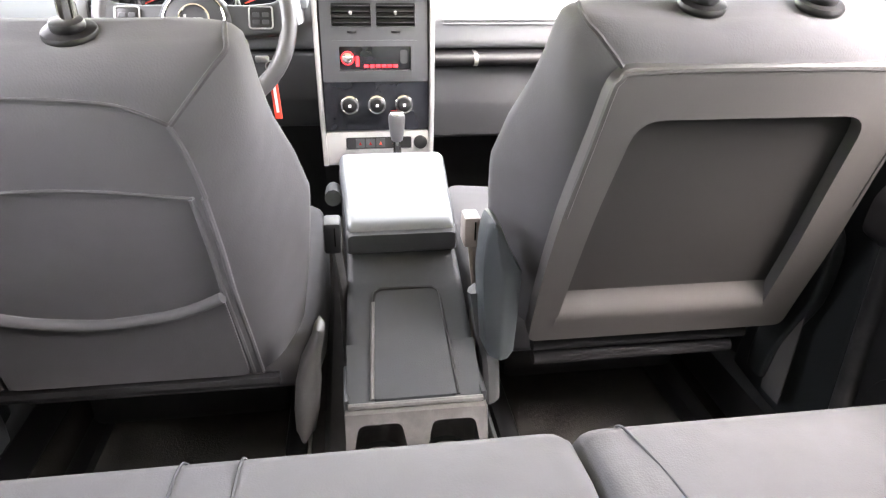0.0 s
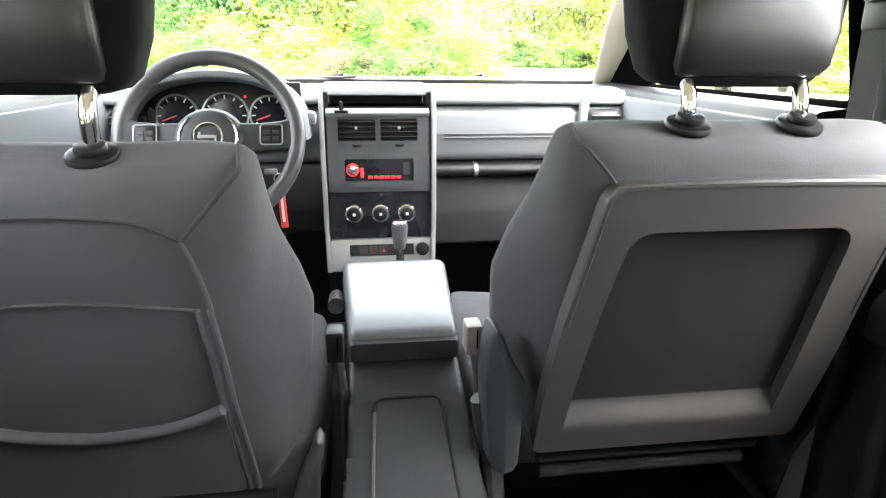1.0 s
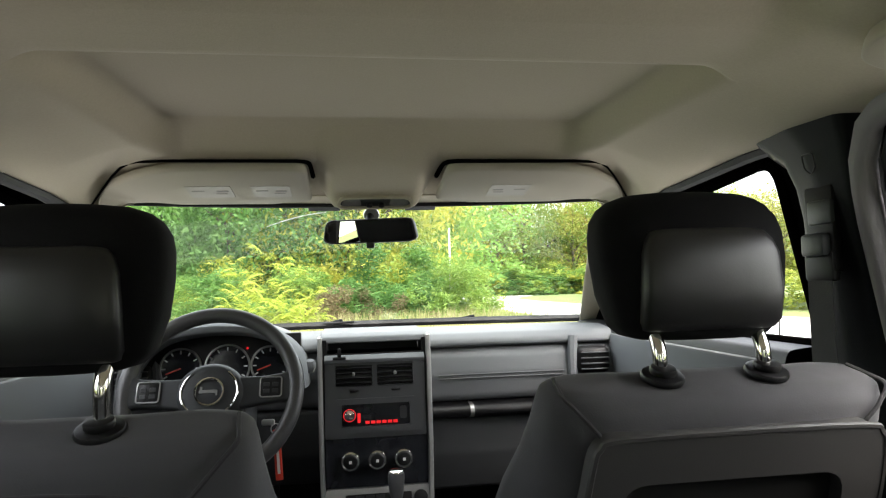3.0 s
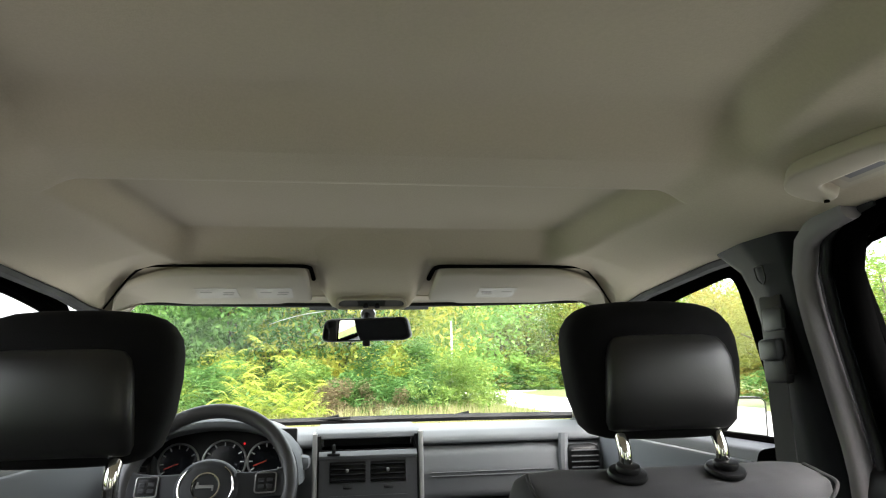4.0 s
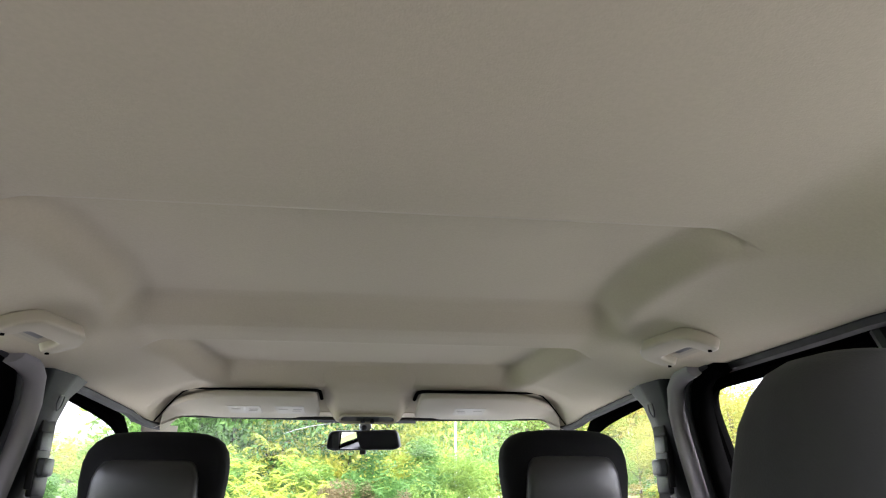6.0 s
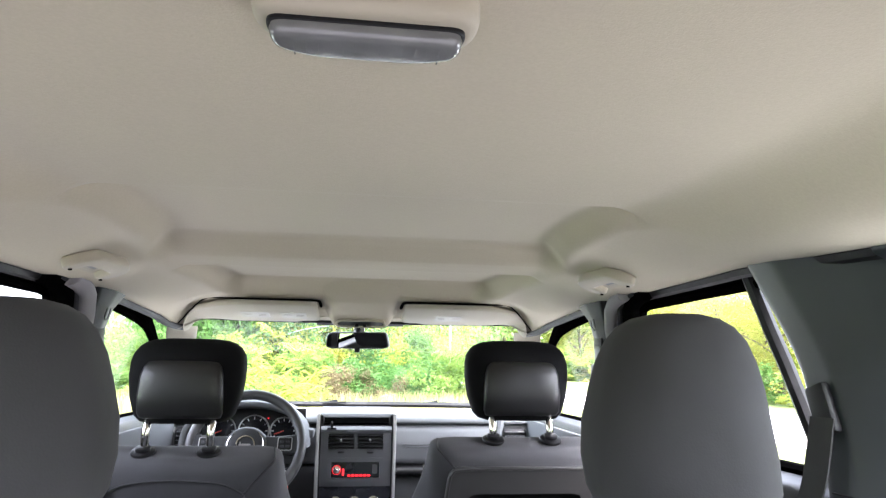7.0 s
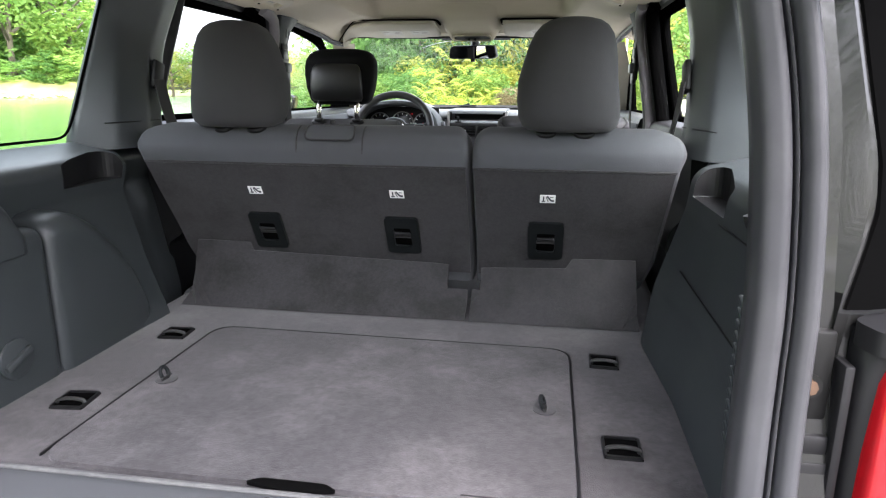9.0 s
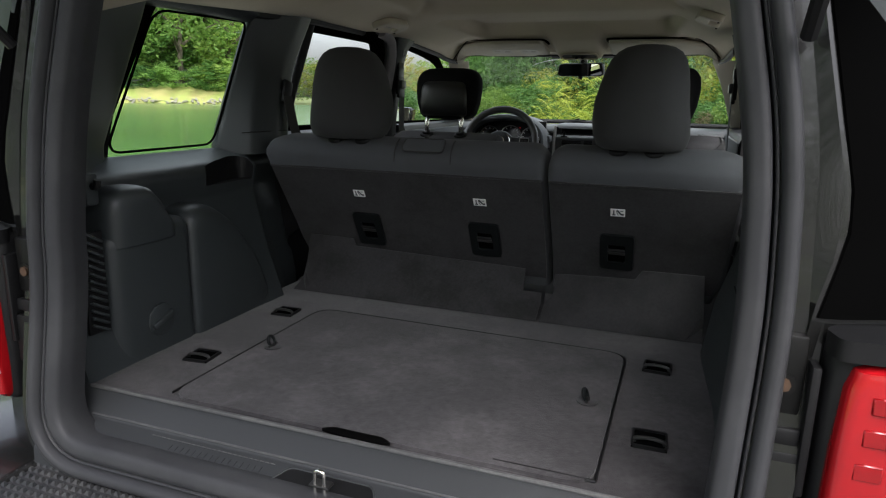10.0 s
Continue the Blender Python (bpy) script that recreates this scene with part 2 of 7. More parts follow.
def glass_material(name, tint=(1, 1, 1), gloss=0.10):
    """A thin pane: clear straight through, with the mirror gloss of glass at its face."""
    m = bpy.data.materials.new(name)
    m.use_nodes = True
    nt, n = m.node_tree, m.node_tree.nodes
    n.remove(n["Principled BSDF"])
    tr, gl, lw, pw, ml, mx = (n.new(k) for k in ("ShaderNodeBsdfTransparent", "ShaderNodeBsdfGlossy", "ShaderNodeLayerWeight", "ShaderNodeMath", "ShaderNodeMath", "ShaderNodeMixShader"))
    tr.inputs["Color"].default_value = (*tint, 1)
    gl.inputs["Roughness"].default_value = 0.02
    lw.inputs["Blend"].default_value = 0.5
    pw.operation, pw.inputs[1].default_value = "POWER", 4.0
    ml.operation, ml.inputs[1].default_value, ml.inputs[2].default_value = "MULTIPLY_ADD", gloss, 0.012
    nt.links.new(lw.outputs["Facing"], pw.inputs[0])
    nt.links.new(pw.outputs[0], ml.inputs[0])
    nt.links.new(ml.outputs[0], mx.inputs[0])
    nt.links.new(tr.outputs[0], mx.inputs[1])
    nt.links.new(gl.outputs[0], mx.inputs[2])
    nt.links.new(mx.outputs[0], n["Material Output"].inputs["Surface"])
    return m


def glow_material(name, color, strength):
    m = bpy.data.materials.new(name)
    m.use_nodes = True
    b = m.node_tree.nodes["Principled BSDF"]
    b.inputs["Base Color"].default_value = (*[0.3 * c for c in color], 1)
    b.inputs["Emission Color"].default_value, b.inputs["Emission Strength"].default_value = (*color, 1), strength
    return m


CLOTH = cloth_material("seat cloth", (0.065, 0.065, 0.068), stain=(0.051, 0.050, 0.051))
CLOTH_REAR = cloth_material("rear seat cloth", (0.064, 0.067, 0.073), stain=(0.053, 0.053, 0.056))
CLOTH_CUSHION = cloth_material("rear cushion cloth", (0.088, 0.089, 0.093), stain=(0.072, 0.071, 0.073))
CLOTH_BLACK = cloth_material("black headrest cloth", (0.0045, 0.0045, 0.005), sheen=0.015)
CLOTH_HEAD = cloth_material("headrest cloth", (0.040, 0.040, 0.041))
CARPET = material("cargo carpet", (0.0365, 0.0342, 0.036), rough=0.95, vary=0.38, scale=7, grain=0.9, grain_scale=420, sheen=0.15, spec=0.1,
                  stain=(0.076, 0.071, 0.073), stain_scale=5.5, stain_amount=0.75, speckle=0.2, speckle_scale=80)
CARPET_BACK = material("seat back carpet", (0.038, 0.037, 0.039), rough=0.95, vary=0.22, scale=7, grain=0.8, grain_scale=480, sheen=0.15, spec=0.1,
                       stain=(0.022, 0.0215, 0.0215), stain_scale=7, stain_amount=0.9, speckle=0.12, speckle_scale=150)
CARPET_FLOOR = material("cabin carpet", (0.034, 0.0315, 0.030), rough=0.95, vary=0.3, scale=20, grain=0.9, grain_scale=350, spec=0.1)
PLASTIC = material("charcoal plastic", (0.033, 0.035, 0.037), rough=0.5, vary=0.14, scale=6, spec=0.28, grain=0.25, grain_scale=900)
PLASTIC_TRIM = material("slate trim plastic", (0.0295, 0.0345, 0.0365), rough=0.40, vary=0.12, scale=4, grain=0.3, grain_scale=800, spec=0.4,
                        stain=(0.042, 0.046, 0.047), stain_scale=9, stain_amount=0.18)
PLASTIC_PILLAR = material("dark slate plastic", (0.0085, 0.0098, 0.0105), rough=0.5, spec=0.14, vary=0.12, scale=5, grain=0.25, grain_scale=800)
CONSOLE = material("console plastic", (0.0255, 0.028, 0.0305), rough=0.48, vary=0.12, scale=6, spec=0.3, grain=0.3, grain_scale=700)
CUP = material("worn cup holder and lit edge plastic", (0.062, 0.060, 0.058), rough=0.45, vary=0.2, scale=14, grain=0.3, grain_scale=600, stain=(0.13, 0.125, 0.12), stain_scale=30, stain_amount=0.4)
PLASTIC_DARK = material("black plastic", (0.0065, 0.0065, 0.007), rough=0.48, spec=0.28, vary=0.15, scale=7, grain=0.15, grain_scale=900)
# darker copy of the shell plastic, with the well's shade in its colour
WELL = material("smooth shaded shell plastic", (0.019, 0.0188, 0.018), rough=0.5, vary=0.12, scale=5, spec=0.25)
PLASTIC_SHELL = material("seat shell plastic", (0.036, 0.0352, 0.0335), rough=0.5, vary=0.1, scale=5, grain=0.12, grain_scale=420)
DASH = material("dashboard grey", (0.138, 0.145, 0.150), rough=0.8, spec=0.3, vary=0.06, scale=5, grain=0.3, grain_scale=700)
SILVER = material("silver paint trim", (0.33, 0.33, 0.32), rough=0.35, metal=0.6, vary=0.05, scale=9, rough_vary=0.05)
PANEL = material("stack panel", (0.038, 0.040, 0.043), rough=0.45, vary=0.08, scale=6)
LID = material("armrest vinyl", (0.115, 0.125, 0.130), rough=0.38, spec=0.6, vary=0.08, scale=5, grain=0.15, grain_scale=520, rough_vary=0.05)
LEATHER = material("wheel leather", (0.05, 0.05, 0.05), rough=0.42, vary=0.12, scale=20, grain=0.4, grain_scale=500)
VINYL = material("headrest vinyl", (0.014, 0.0138, 0.0135), rough=0.40, vary=0.1, scale=8, grain=0.08, grain_scale=420, spec=0.5)
HEADLINER = material("headliner felt", (0.47, 0.418, 0.312), rough=0.95, vary=0.05, scale=3, grain=0.35, grain_scale=500, sheen=0.1, spec=0.1, speckle=0.03, speckle_scale=260,
                     stain=(0.40, 0.352, 0.265), stain_scale=1.5, stain_amount=0.3)
BEIGE = material("light trim plastic", (0.40, 0.358, 0.272), rough=0.6, vary=0.05, scale=6, grain=0.2, grain_scale=600)
VISOR = material("visor cloth", (0.40, 0.365, 0.285), rough=0.8, vary=0.06, scale=6, grain=0.3, grain_scale=600)
LABEL_PALE = material("pale label film", (0.33, 0.303, 0.238), rough=0.5, vary=0.05)
PRINT = material("faded grey print", (0.20, 0.185, 0.15), rough=0.6, vary=0.1)
CHROME = material("chrome", (0.85, 0.83, 0.78), rough=0.08, metal=1.0, vary=0.03, rough_vary=0.03)
STEEL = material("zinc steel", (0.5, 0.5, 0.48), rough=0.35, metal=0.9, vary=0.2, scale=40)
RUBBER = material("door seal rubber", (0.0065, 0.0065, 0.007), rough=0.55, vary=0.2, scale=14, spec=0.3, stain=(0.05, 0.05, 0.05), stain_scale=10, stain_amount=0.3)
RUBBER_GREY = material("greyed hatch seal rubber", (0.034, 0.0345, 0.037), rough=0.45, vary=0.2, scale=10, spec=0.2, stain=(0.06, 0.06, 0.062), stain_scale=7, stain_amount=0.4)
SEAL_FELT = material("grey felt seal", (0.24, 0.226, 0.238), rough=0.85, vary=0.12, scale=12, spec=0.2, grain=0.5, grain_scale=700)
PAINT = material("black car paint", (0.009, 0.009, 0.0088), rough=0.27, vary=0.2, scale=3, coat=0.3, spec=0.45, rough_vary=0.0)
JAMB = material("dull black jamb paint", (0.006, 0.006, 0.0058), rough=0.40, vary=0.25, scale=9, spec=0.22)
BUMPER = material("bumper plastic", (0.021, 0.022, 0.024), rough=0.5, vary=0.15, scale=8, grain=0.4, grain_scale=500, stain=(0.1, 0.095, 0.09), stain_scale=12, stain_amount=0.3)
WHITE = material("white label", (0.78, 0.78, 0.77), rough=0.5, vary=0.04)
INK = material("label ink", (0.05, 0.05, 0.06), rough=0.6, vary=0.1)
RED_PLASTIC = material("red key strap", (0.75, 0.06, 0.03), rough=0.5, vary=0.1, scale=30)
RED_LENS = material("red tail lamp lens", (0.31, 0.005, 0.008), rough=0.12, vary=0.15, scale=25, coat=0.5)
DOME_LENS = material("grey ribbed lamp lens", (0.15, 0.15, 0.146), rough=0.16, vary=0.3, scale=40, coat=0.4)
CLEAR_LENS = material("milky lamp lens", (0.42, 0.42, 0.41), rough=0.2, vary=0.2, scale=60, coat=0.3)
RED_LIT = glow_material("lit red key", (1.0, 0.02, 0.025), 0.3)
SCREEN = material("display glass", (0.012, 0.013, 0.016), rough=0.12, vary=0.2)
GLASS = glass_material("window glass", (0.97, 0.98, 0.97))
GLASS_SCREEN = glass_material("windscreen glass", (0.915, 0.945, 0.92))
GLASS_TINT = glass_material("tinted rear glass", (0.86, 0.9, 0.86))
MIRROR = material("mirror silver", (0.8, 0.8, 0.8), rough=0.015, metal=1.0, vary=0.01, rough_vary=0)
# near-black colour that paints the shade inside slots and hollows
HOLE = material("unlit slot", (0.003, 0.003, 0.003), rough=0.9, spec=0.0, vary=0.1)
DULL_STEEL = material("dull blackened steel", (0.03, 0.03, 0.03), rough=0.4, metal=0.4, vary=0.3, scale=60)
SCUFF = material("scuffed grey plastic edge", (0.062, 0.062, 0.063), rough=0.6, vary=0.3, scale=25, stain=(0.12, 0.12, 0.115), stain_scale=30, stain_amount=0.5)
DARK_RED = material("deep red lamp segment", (0.24, 0.004, 0.006), rough=0.15, vary=0.2, scale=60, coat=0.4)
WRAP = material("matte black window surround", (0.002, 0.002, 0.002), rough=0.7, spec=0.0, vary=0.2)
KNOB = material("satin charcoal metal paint", (0.16, 0.16, 0.16), rough=0.38, metal=0.5, vary=0.1, scale=20)
BUCKLE = material("taupe buckle plastic", (0.20, 0.175, 0.16), rough=0.5, vary=0.1, scale=20)
BELT = material("seat belt webbing", (0.03, 0.03, 0.03), rough=0.8, vary=0.1, scale=30, grain=0.6, grain_scale=900)
RUST = material("rusty screw", (0.06, 0.032, 0.016), rough=0.7, vary=0.4, scale=150)

# ---- car shell ----
def side_x(z):
    """Half width of the cabin at the window glass."""
    return 0.75 - 0.2 * max(0.0, z - 1.24) if z > 1.24 else 0.75


def headliner_z(x, y):
    """The moulded roof lining: two sunk fields with a cross beam between them, and raised pods along the sides."""
    mid = ramp(y, [(-0.92, 1.50), (-0.84, 1.575), (-0.72, 1.632), (-0.55, 1.650), (0.076, 1.653), (0.086, 1.6537), (0.099, 1.6575), (0.101, 1.660), (0.104, 1.670), (0.30, 1.675), (0.500, 1.677), (0.525, 1.674), (0.550, 1.667),
                   (0.575, 1.657), (0.600, 1.648), (0.620, 1.643), (0.650, 1.640), (0.712, 1.637), (0.722, 1.6378), (0.735, 1.6415), (0.738, 1.645), (0.741, 1.674), (1.13, 1.672), (1.15, 1.664), (1.215, 1.628), (1.24, 1.618), (1.33, 1.612), (1.43, 1.592), (1.50, 1.572)])
    side = ramp(y, [(-0.92, 1.46), (-0.8, 1.56), (-0.6, 1.624), (0.1, 1.634), (0.9, 1.630), (1.2, 1.616), (1.33, 1.609), (1.43, 1.588), (1.50, 1.568)])
    a = abs(x)
    edge = ramp(y, [(-0.85, 0.46), (-0.3, 0.475), (0.02, 0.445), (0.08, 0.405), (0.14, 0.378), (0.22, 0.368), (0.36, 0.368), (0.46, 0.384), (0.54, 0.412), (0.70, 0.42), (0.75, 0.416), (1.1, 0.390), (1.25, 0.36)])
    wide = ramp(y, [(-0.3, 0.10), (0.03, 0.085), (0.14, 0.045), (0.45, 0.042), (0.55, 0.045), (0.74, 0.034), (1.1, 0.034), (1.25, 0.045)])
    z = mid + (side - mid) * ease(a, edge - wide * 0.4, edge + wide)
    rail = ramp(y, [(-0.92, 1.42), (-0.5, 1.545), (0.2, 1.585), (1.0, 1.58), (1.25, 1.555), (1.45, 1.512)])
    return z + (rail - side) * ease(a, ramp(y, [(1.12, 0.40), (1.32, 0.53)]), 0.61)


def headliner_half(y):
    return ramp(y, [(-0.83, 0.525), (-0.76, 0.58), (-0.5, 0.635), (0.3, 0.65), (1.0, 0.64), (1.3, 0.61), (1.5, 0.57)])


ys = sorted(span(-0.83, 1.48, 130) + [0.076, 0.081, 0.086, 0.092, 0.099, 0.101, 0.1025, 0.104, 0.50, 0.5125, 0.525, 0.5375, 0.55, 0.5625, 0.575, 0.5875, 0.60, 0.61, 0.62, 0.635, 0.65, 0.712, 0.717, 0.722, 0.728, 0.735, 0.7365, 0.738, 0.7395, 0.741, 1.13, 1.137, 1.144, 1.15, 1.215, 1.223, 1.231, 1.24])
us = span(-1, 1, 121)
bm = sheet(lambda v, u: (u * headliner_half(v), v, headliner_z(u * headliner_half(v), v)), ys, us, (0, 0, 0.035))
alone("ceiling", bm, HEADLINER, "moulded beige felt headliner of the cabin roof", "ceiling", kind="structure", angle=46)
# outer roof skin
bm = sheet(lambda v, u: (u * 0.70, v, 1.775 - 0.10 * u * u - ramp(v, [(-0.98, 0.06), (-0.5, 0.0), (1.0, 0.0), (1.55, 0.12)])), span(-0.98, 1.53, 40), span(-1, 1, 31), (0, 0, -0.012))
alone("roof", bm, PAINT, "black painted steel car roof", "car roof", kind="structure")

# floors
bm = joined(rbox(0, 1.25, 0.40, 1.44, 1.7, 0.06, 0.01), rbox(0, 0.45, 0.415, 1.44, 0.7, 0.05, 0.01), rbox(0, 0.6, 0.45, 0.28, 2.2, 0.12, 0.04))
alone("floor", bm, CARPET_FLOOR, "dark grey carpeted cabin floor with tunnel", "car floor", kind="structure")
bm = rbox(0, 2.14, 0.79, 1.5, 0.05, 0.82, 0.01)
alone("firewall", bm, PLASTIC_DARK, "dark firewall behind the dashboard", "wall", kind="structure")

# windows of one side: outlines in (y, z)
FDW = rounded([(0.985, 1.568), (0.975, 1.24), (1.74, 1.236), (1.62, 1.43), (1.40, 1.525), (1.22, 1.550)], [0.05, 0.03, 0.03, 0.08, 0.1, 0.1])
RDW = rounded([(0.15, 1.562), (0.03, 1.245), (0.69, 1.245), (0.715, 1.562)], [0.03, 0.02, 0.02, 0.07])
CW = rounded([(-0.428, 1.535), (-0.54, 1.215), (-0.18, 1.217), (-0.092, 1.545)], [0.045, 0.04, 0.045, 0.03])
CW_HOLE = rounded([(-0.41, 1.56), (-0.56, 1.20), (-0.11, 1.20), (-0.02, 1.56)], 0.04)


def on_side(sx):
    return lambda a, b, d: (sx * (side_x(b) + d), a, b)


def wall_side(sx, name, label):
    outer = [(-0.60, 0.42), (2.1, 0.42), (2.1, 1.22), (1.70, 1.42), (1.42, 1.555), (1.05, 1.60), (0.2, 1.61), (-0.5, 1.60), (-0.60, 1.45)]
    bm = panel_with_holes(outer, [FDW, RDW, CW_HOLE], on_side(sx), 0.014)
    return alone(name, bm, WRAP, label, "wall", kind="structure", angle=25)


wall_side(-1, "wall_left", "black window frames and door sheet metal of the driver side")
wall_side(1, "wall_right", "black window frames and door sheet metal of the passenger side")


def window(sx, name, outline, glass, label, seal=0.011, rim=None, inset=0.0):
    ob = thing(name, label, "window", kind="structure")
    bm = panel_with_holes(outline, [], on_side(sx), 0.004)
    for v in bm.verts:
        v.co.x += sx * 0.006
    pane = part("pane", bm, glass, ob)
    pane.visible_shadow = False
    line = [on_side(sx)(p[0], p[1], -inset) for p in rim or outline]
    part("window_seal", loop_tube(line, seal), WRAP, ob)
    return ob


for sx, side in ((-1, "left"), (1, "right")):
    window(sx, "window_front_" + side, FDW, GLASS, "clear front door window with black rubber seal")
    w = window(sx, "window_rear_" + side, RDW, GLASS, "clear rear door window with black divider bar")
    bar = [(0.228, 1.575), (0.206, 1.48), (0.190, 1.42), (0.168, 1.32), (0.152, 1.24)]
    part("divider_bar", tube([(sx * (side_x(z) - 0.004), y, z) for y, z in bar], 0.016, 8, flat=0.8), RUBBER, w)
    window(sx, "window_cargo_" + side, CW_HOLE, GLASS_TINT, "fixed cargo side window in black rubber", 0.003, CW, 0.006)

# windscreen between the pillars
WS_TOP, WS_BASE = (1.47, 1.566), (2.08, 1.235)


def ws_point(u, v):
    """u across from -1 to 1, v from the base to the top."""
    half = 0.735 + (0.575 - 0.735) * v
    bow = 0.09 * (1 - u * u)
    return (u * half, WS_BASE[0] + (WS_TOP[0] - WS_BASE[0]) * v + bow, WS_BASE[1] + (WS_TOP[1] - WS_BASE[1]) * v + 0.02 * math.sin(math.pi * v) * 1.5)


ws = thing("windscreen", "clear raked windscreen with black border", "window", kind="structure")
pane = part("pane", sheet(ws_point, span(-1, 1, 25), span(0, 1, 15), (0, 0.002, 0.004)), GLASS_SCREEN, ws)
pane.visible_shadow = False
part("lower_border", tube([Vector(ws_point(u, 0.012)) for u in span(-1, 1, 30)], 0.012, 8), RUBBER, ws)
part("upper_border", tube([Vector(ws_point(u, 1.0)) for u in span(-1, 1, 30)], 0.006, 8), RUBBER, ws)
for sx in (-1, 1):
    part("frit_band", sheet(lambda u, v: Vector(ws_point(u * sx, v)) - Vector((0, 0.003, 0.003)), span(0.14, 0.27, 8), span(0.965, 0.998, 4), (0, 0.001, 0.001)), PLASTIC_PILLAR, ws, "dark printed band beside the mirror")
# a long pale scratch across the upper glass
scratch = smooth_line([(-0.266, 1.638, 1.5265), (-0.222, 1.615, 1.5385), (-0.167, 1.590, 1.549), (-0.115, 1.574, 1.5545)], 6)
part("scratch", tube([p + Vector((0, -0.0015, -0.0025)) for p in scratch], [0.0004 + 0.0009 * k / (len(scratch) - 1) for k in range(len(scratch))], 6), WHITE, ws, "long pale scratch on the glass")


def header_point(u, v):
    """The strip between the headliner's front edge and the windscreen's top edge."""
    a = Vector((u * 0.572, 1.472, headliner_z(0.572 * abs(u), 1.472) - 0.002))
    return a.lerp(Vector(ws_point(u, 1.0)) + Vector((0, 0.01, 0.004)), v)


alone("windscreen_header", sheet(header_point, span(-1, 1, 41), span(0, 1, 5), (0, 0, 0.012)), HEADLINER, "beige felt header above the windscreen", "ceiling", kind="structure")


def pillar_a(sx):
    rings = []
    for v in span(-0.05, 0.88, 14):
        p = Vector(ws_point(1, v))
        prof = rounded([(-0.035, -0.01), (0.06, -0.06), (0.07, 0.03), (-0.01, 0.04)], 0.012, 3)
        rings.append([(sx * (p.x + a), p.y - 0.02 + b, p.z) for a, b in prof])
    return alone("pillar_a", loft(rings), BEIGE, "light grey windscreen pillar trim", "pillar trim", group="windscreen pillars", kind="structure")


pillar_a(-1)
pillar_a(1)


def pillar_b(sx):
    ob = thing("pillar_b", "slate grey centre pillar trim with belt height slider", "pillar trim", group="centre pillars", kind="structure")
    rings = []
    for z in span(0.55, 1.585, 24):
        x = side_x(z) - 0.088
        y0 = ramp(z, [(0.5, 1.00), (1.24, 0.885), (1.40, 0.866), (1.465, 0.855), (1.515, 0.859), (1.54, 0.871), (1.563, 0.892), (1.585, 0.93)])
        y1 = ramp(z, [(0.5, 0.73), (1.24, 0.752), (1.585, 0.742)])
        prof = rounded([(x + 0.085, y0 + 0.085), (x + 0.012, y0), (x, (y0 + y1) / 2), (x + 0.008, y1), (x + 0.085, y1 - 0.01)], 0.012, 3)
        rings.append([(sx * a, b, z) for a, b in prof])
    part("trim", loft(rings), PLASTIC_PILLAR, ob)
    # seals of the rear door beside the trim: a broad felt-covered strip, a thin lip and the black door frame
    for dy, dx, r, flat, m, label in ((0.0, 0.074, 0.021, 0.8, SEAL_FELT, "grey felt-covered door seal"), (-0.028, 0.062, 0.008, 0.9, RUBBER_GREY, "thin grey seal lip"), (-0.052, 0.045, 0.024, 0.8, WRAP, "black door frame edge")):
        line = [(sx * (side_x(z) - dx), ramp(z, [(0.6, 0.72), (1.24, 0.734), (1.44, 0.733), (1.50, 0.728), (1.535, 0.716), (1.555, 0.700)]) + dy, z) for z in span(0.6, 1.555, 24)]
        line += [(sx * (side_x(z) - dx), y + dy, z) for y, z in ((0.678, 1.568), (0.65, 1.577), (0.60, 1.584))]
        if m is SEAL_FELT:
            part("door_seal", tube([p for p in line if p[2] < 1.13], r, 12, flat=flat), RUBBER, ob, "black lower door seal")
            line = [p for p in line if p[2] > 1.09]
        part("door_seal", tube(line, r, 12, flat=flat), m, ob, label)
    cy = 0.802
    x = side_x(1.44) - 0.090
    part("slider_track", rbox(sx * x, cy, 1.428, 0.014, 0.056, 0.125, 0.004), PLASTIC_DARK, ob)
    part("slider_plate", rbox(sx * (x - 0.003), cy - 0.004, 1.452, 0.014, 0.048, 0.036, 0.004), PLASTIC_TRIM, ob, "slate slider plate")
    part("slider_button", rbox(sx * (x - 0.008), cy + 0.002, 1.405, 0.024, 0.046, 0.034, 0.006), PLASTIC_TRIM, ob)
    badge = [(0.0, 0.014), (0.022, 0.014), (0.022, -0.006), (0.011, -0.016), (0.0, -0.006)]
    part("emblem", loop_tube([(sx * (side_x(1.523 + b) - 0.0905), cy - 0.012 + a, 1.523 + b) for a, b in rounded(badge, 0.004, 3)], 0.0012, 6), PLASTIC_DARK, ob, "moulded air bag badge")
    return ob


def front_belt(sx):
    ob = thing("seat_belt", "dark grey front seat belt hanging at the centre pillar", "seat belt", group="front seat belts")
    x = side_x(1.38) - 0.105
    part("guide_loop", rbox(sx * x, 0.805, 1.375, 0.014, 0.058, 0.045, 0.006), PLASTIC_DARK, ob)
    line = [(sx * (x - 0.004), 0.805, 1.37), (sx * x, 0.81, 1.2), (sx * (x + 0.012), 0.815, 0.95), (sx * (x + 0.012), 0.82, 0.6)]
    part("webbing", loft([[(p[0] - 0.001, p[1] - 0.024, p[2]), (p[0] + 0.001, p[1] - 0.024, p[2]), (p[0] + 0.001, p[1] + 0.024, p[2]), (p[0] - 0.001, p[1] + 0.024, p[2])] for p in smooth_line(line, 5)]), BELT, ob)
    return ob


for sx in (-1, 1):
    pillar_b(sx)
    front_belt(sx)

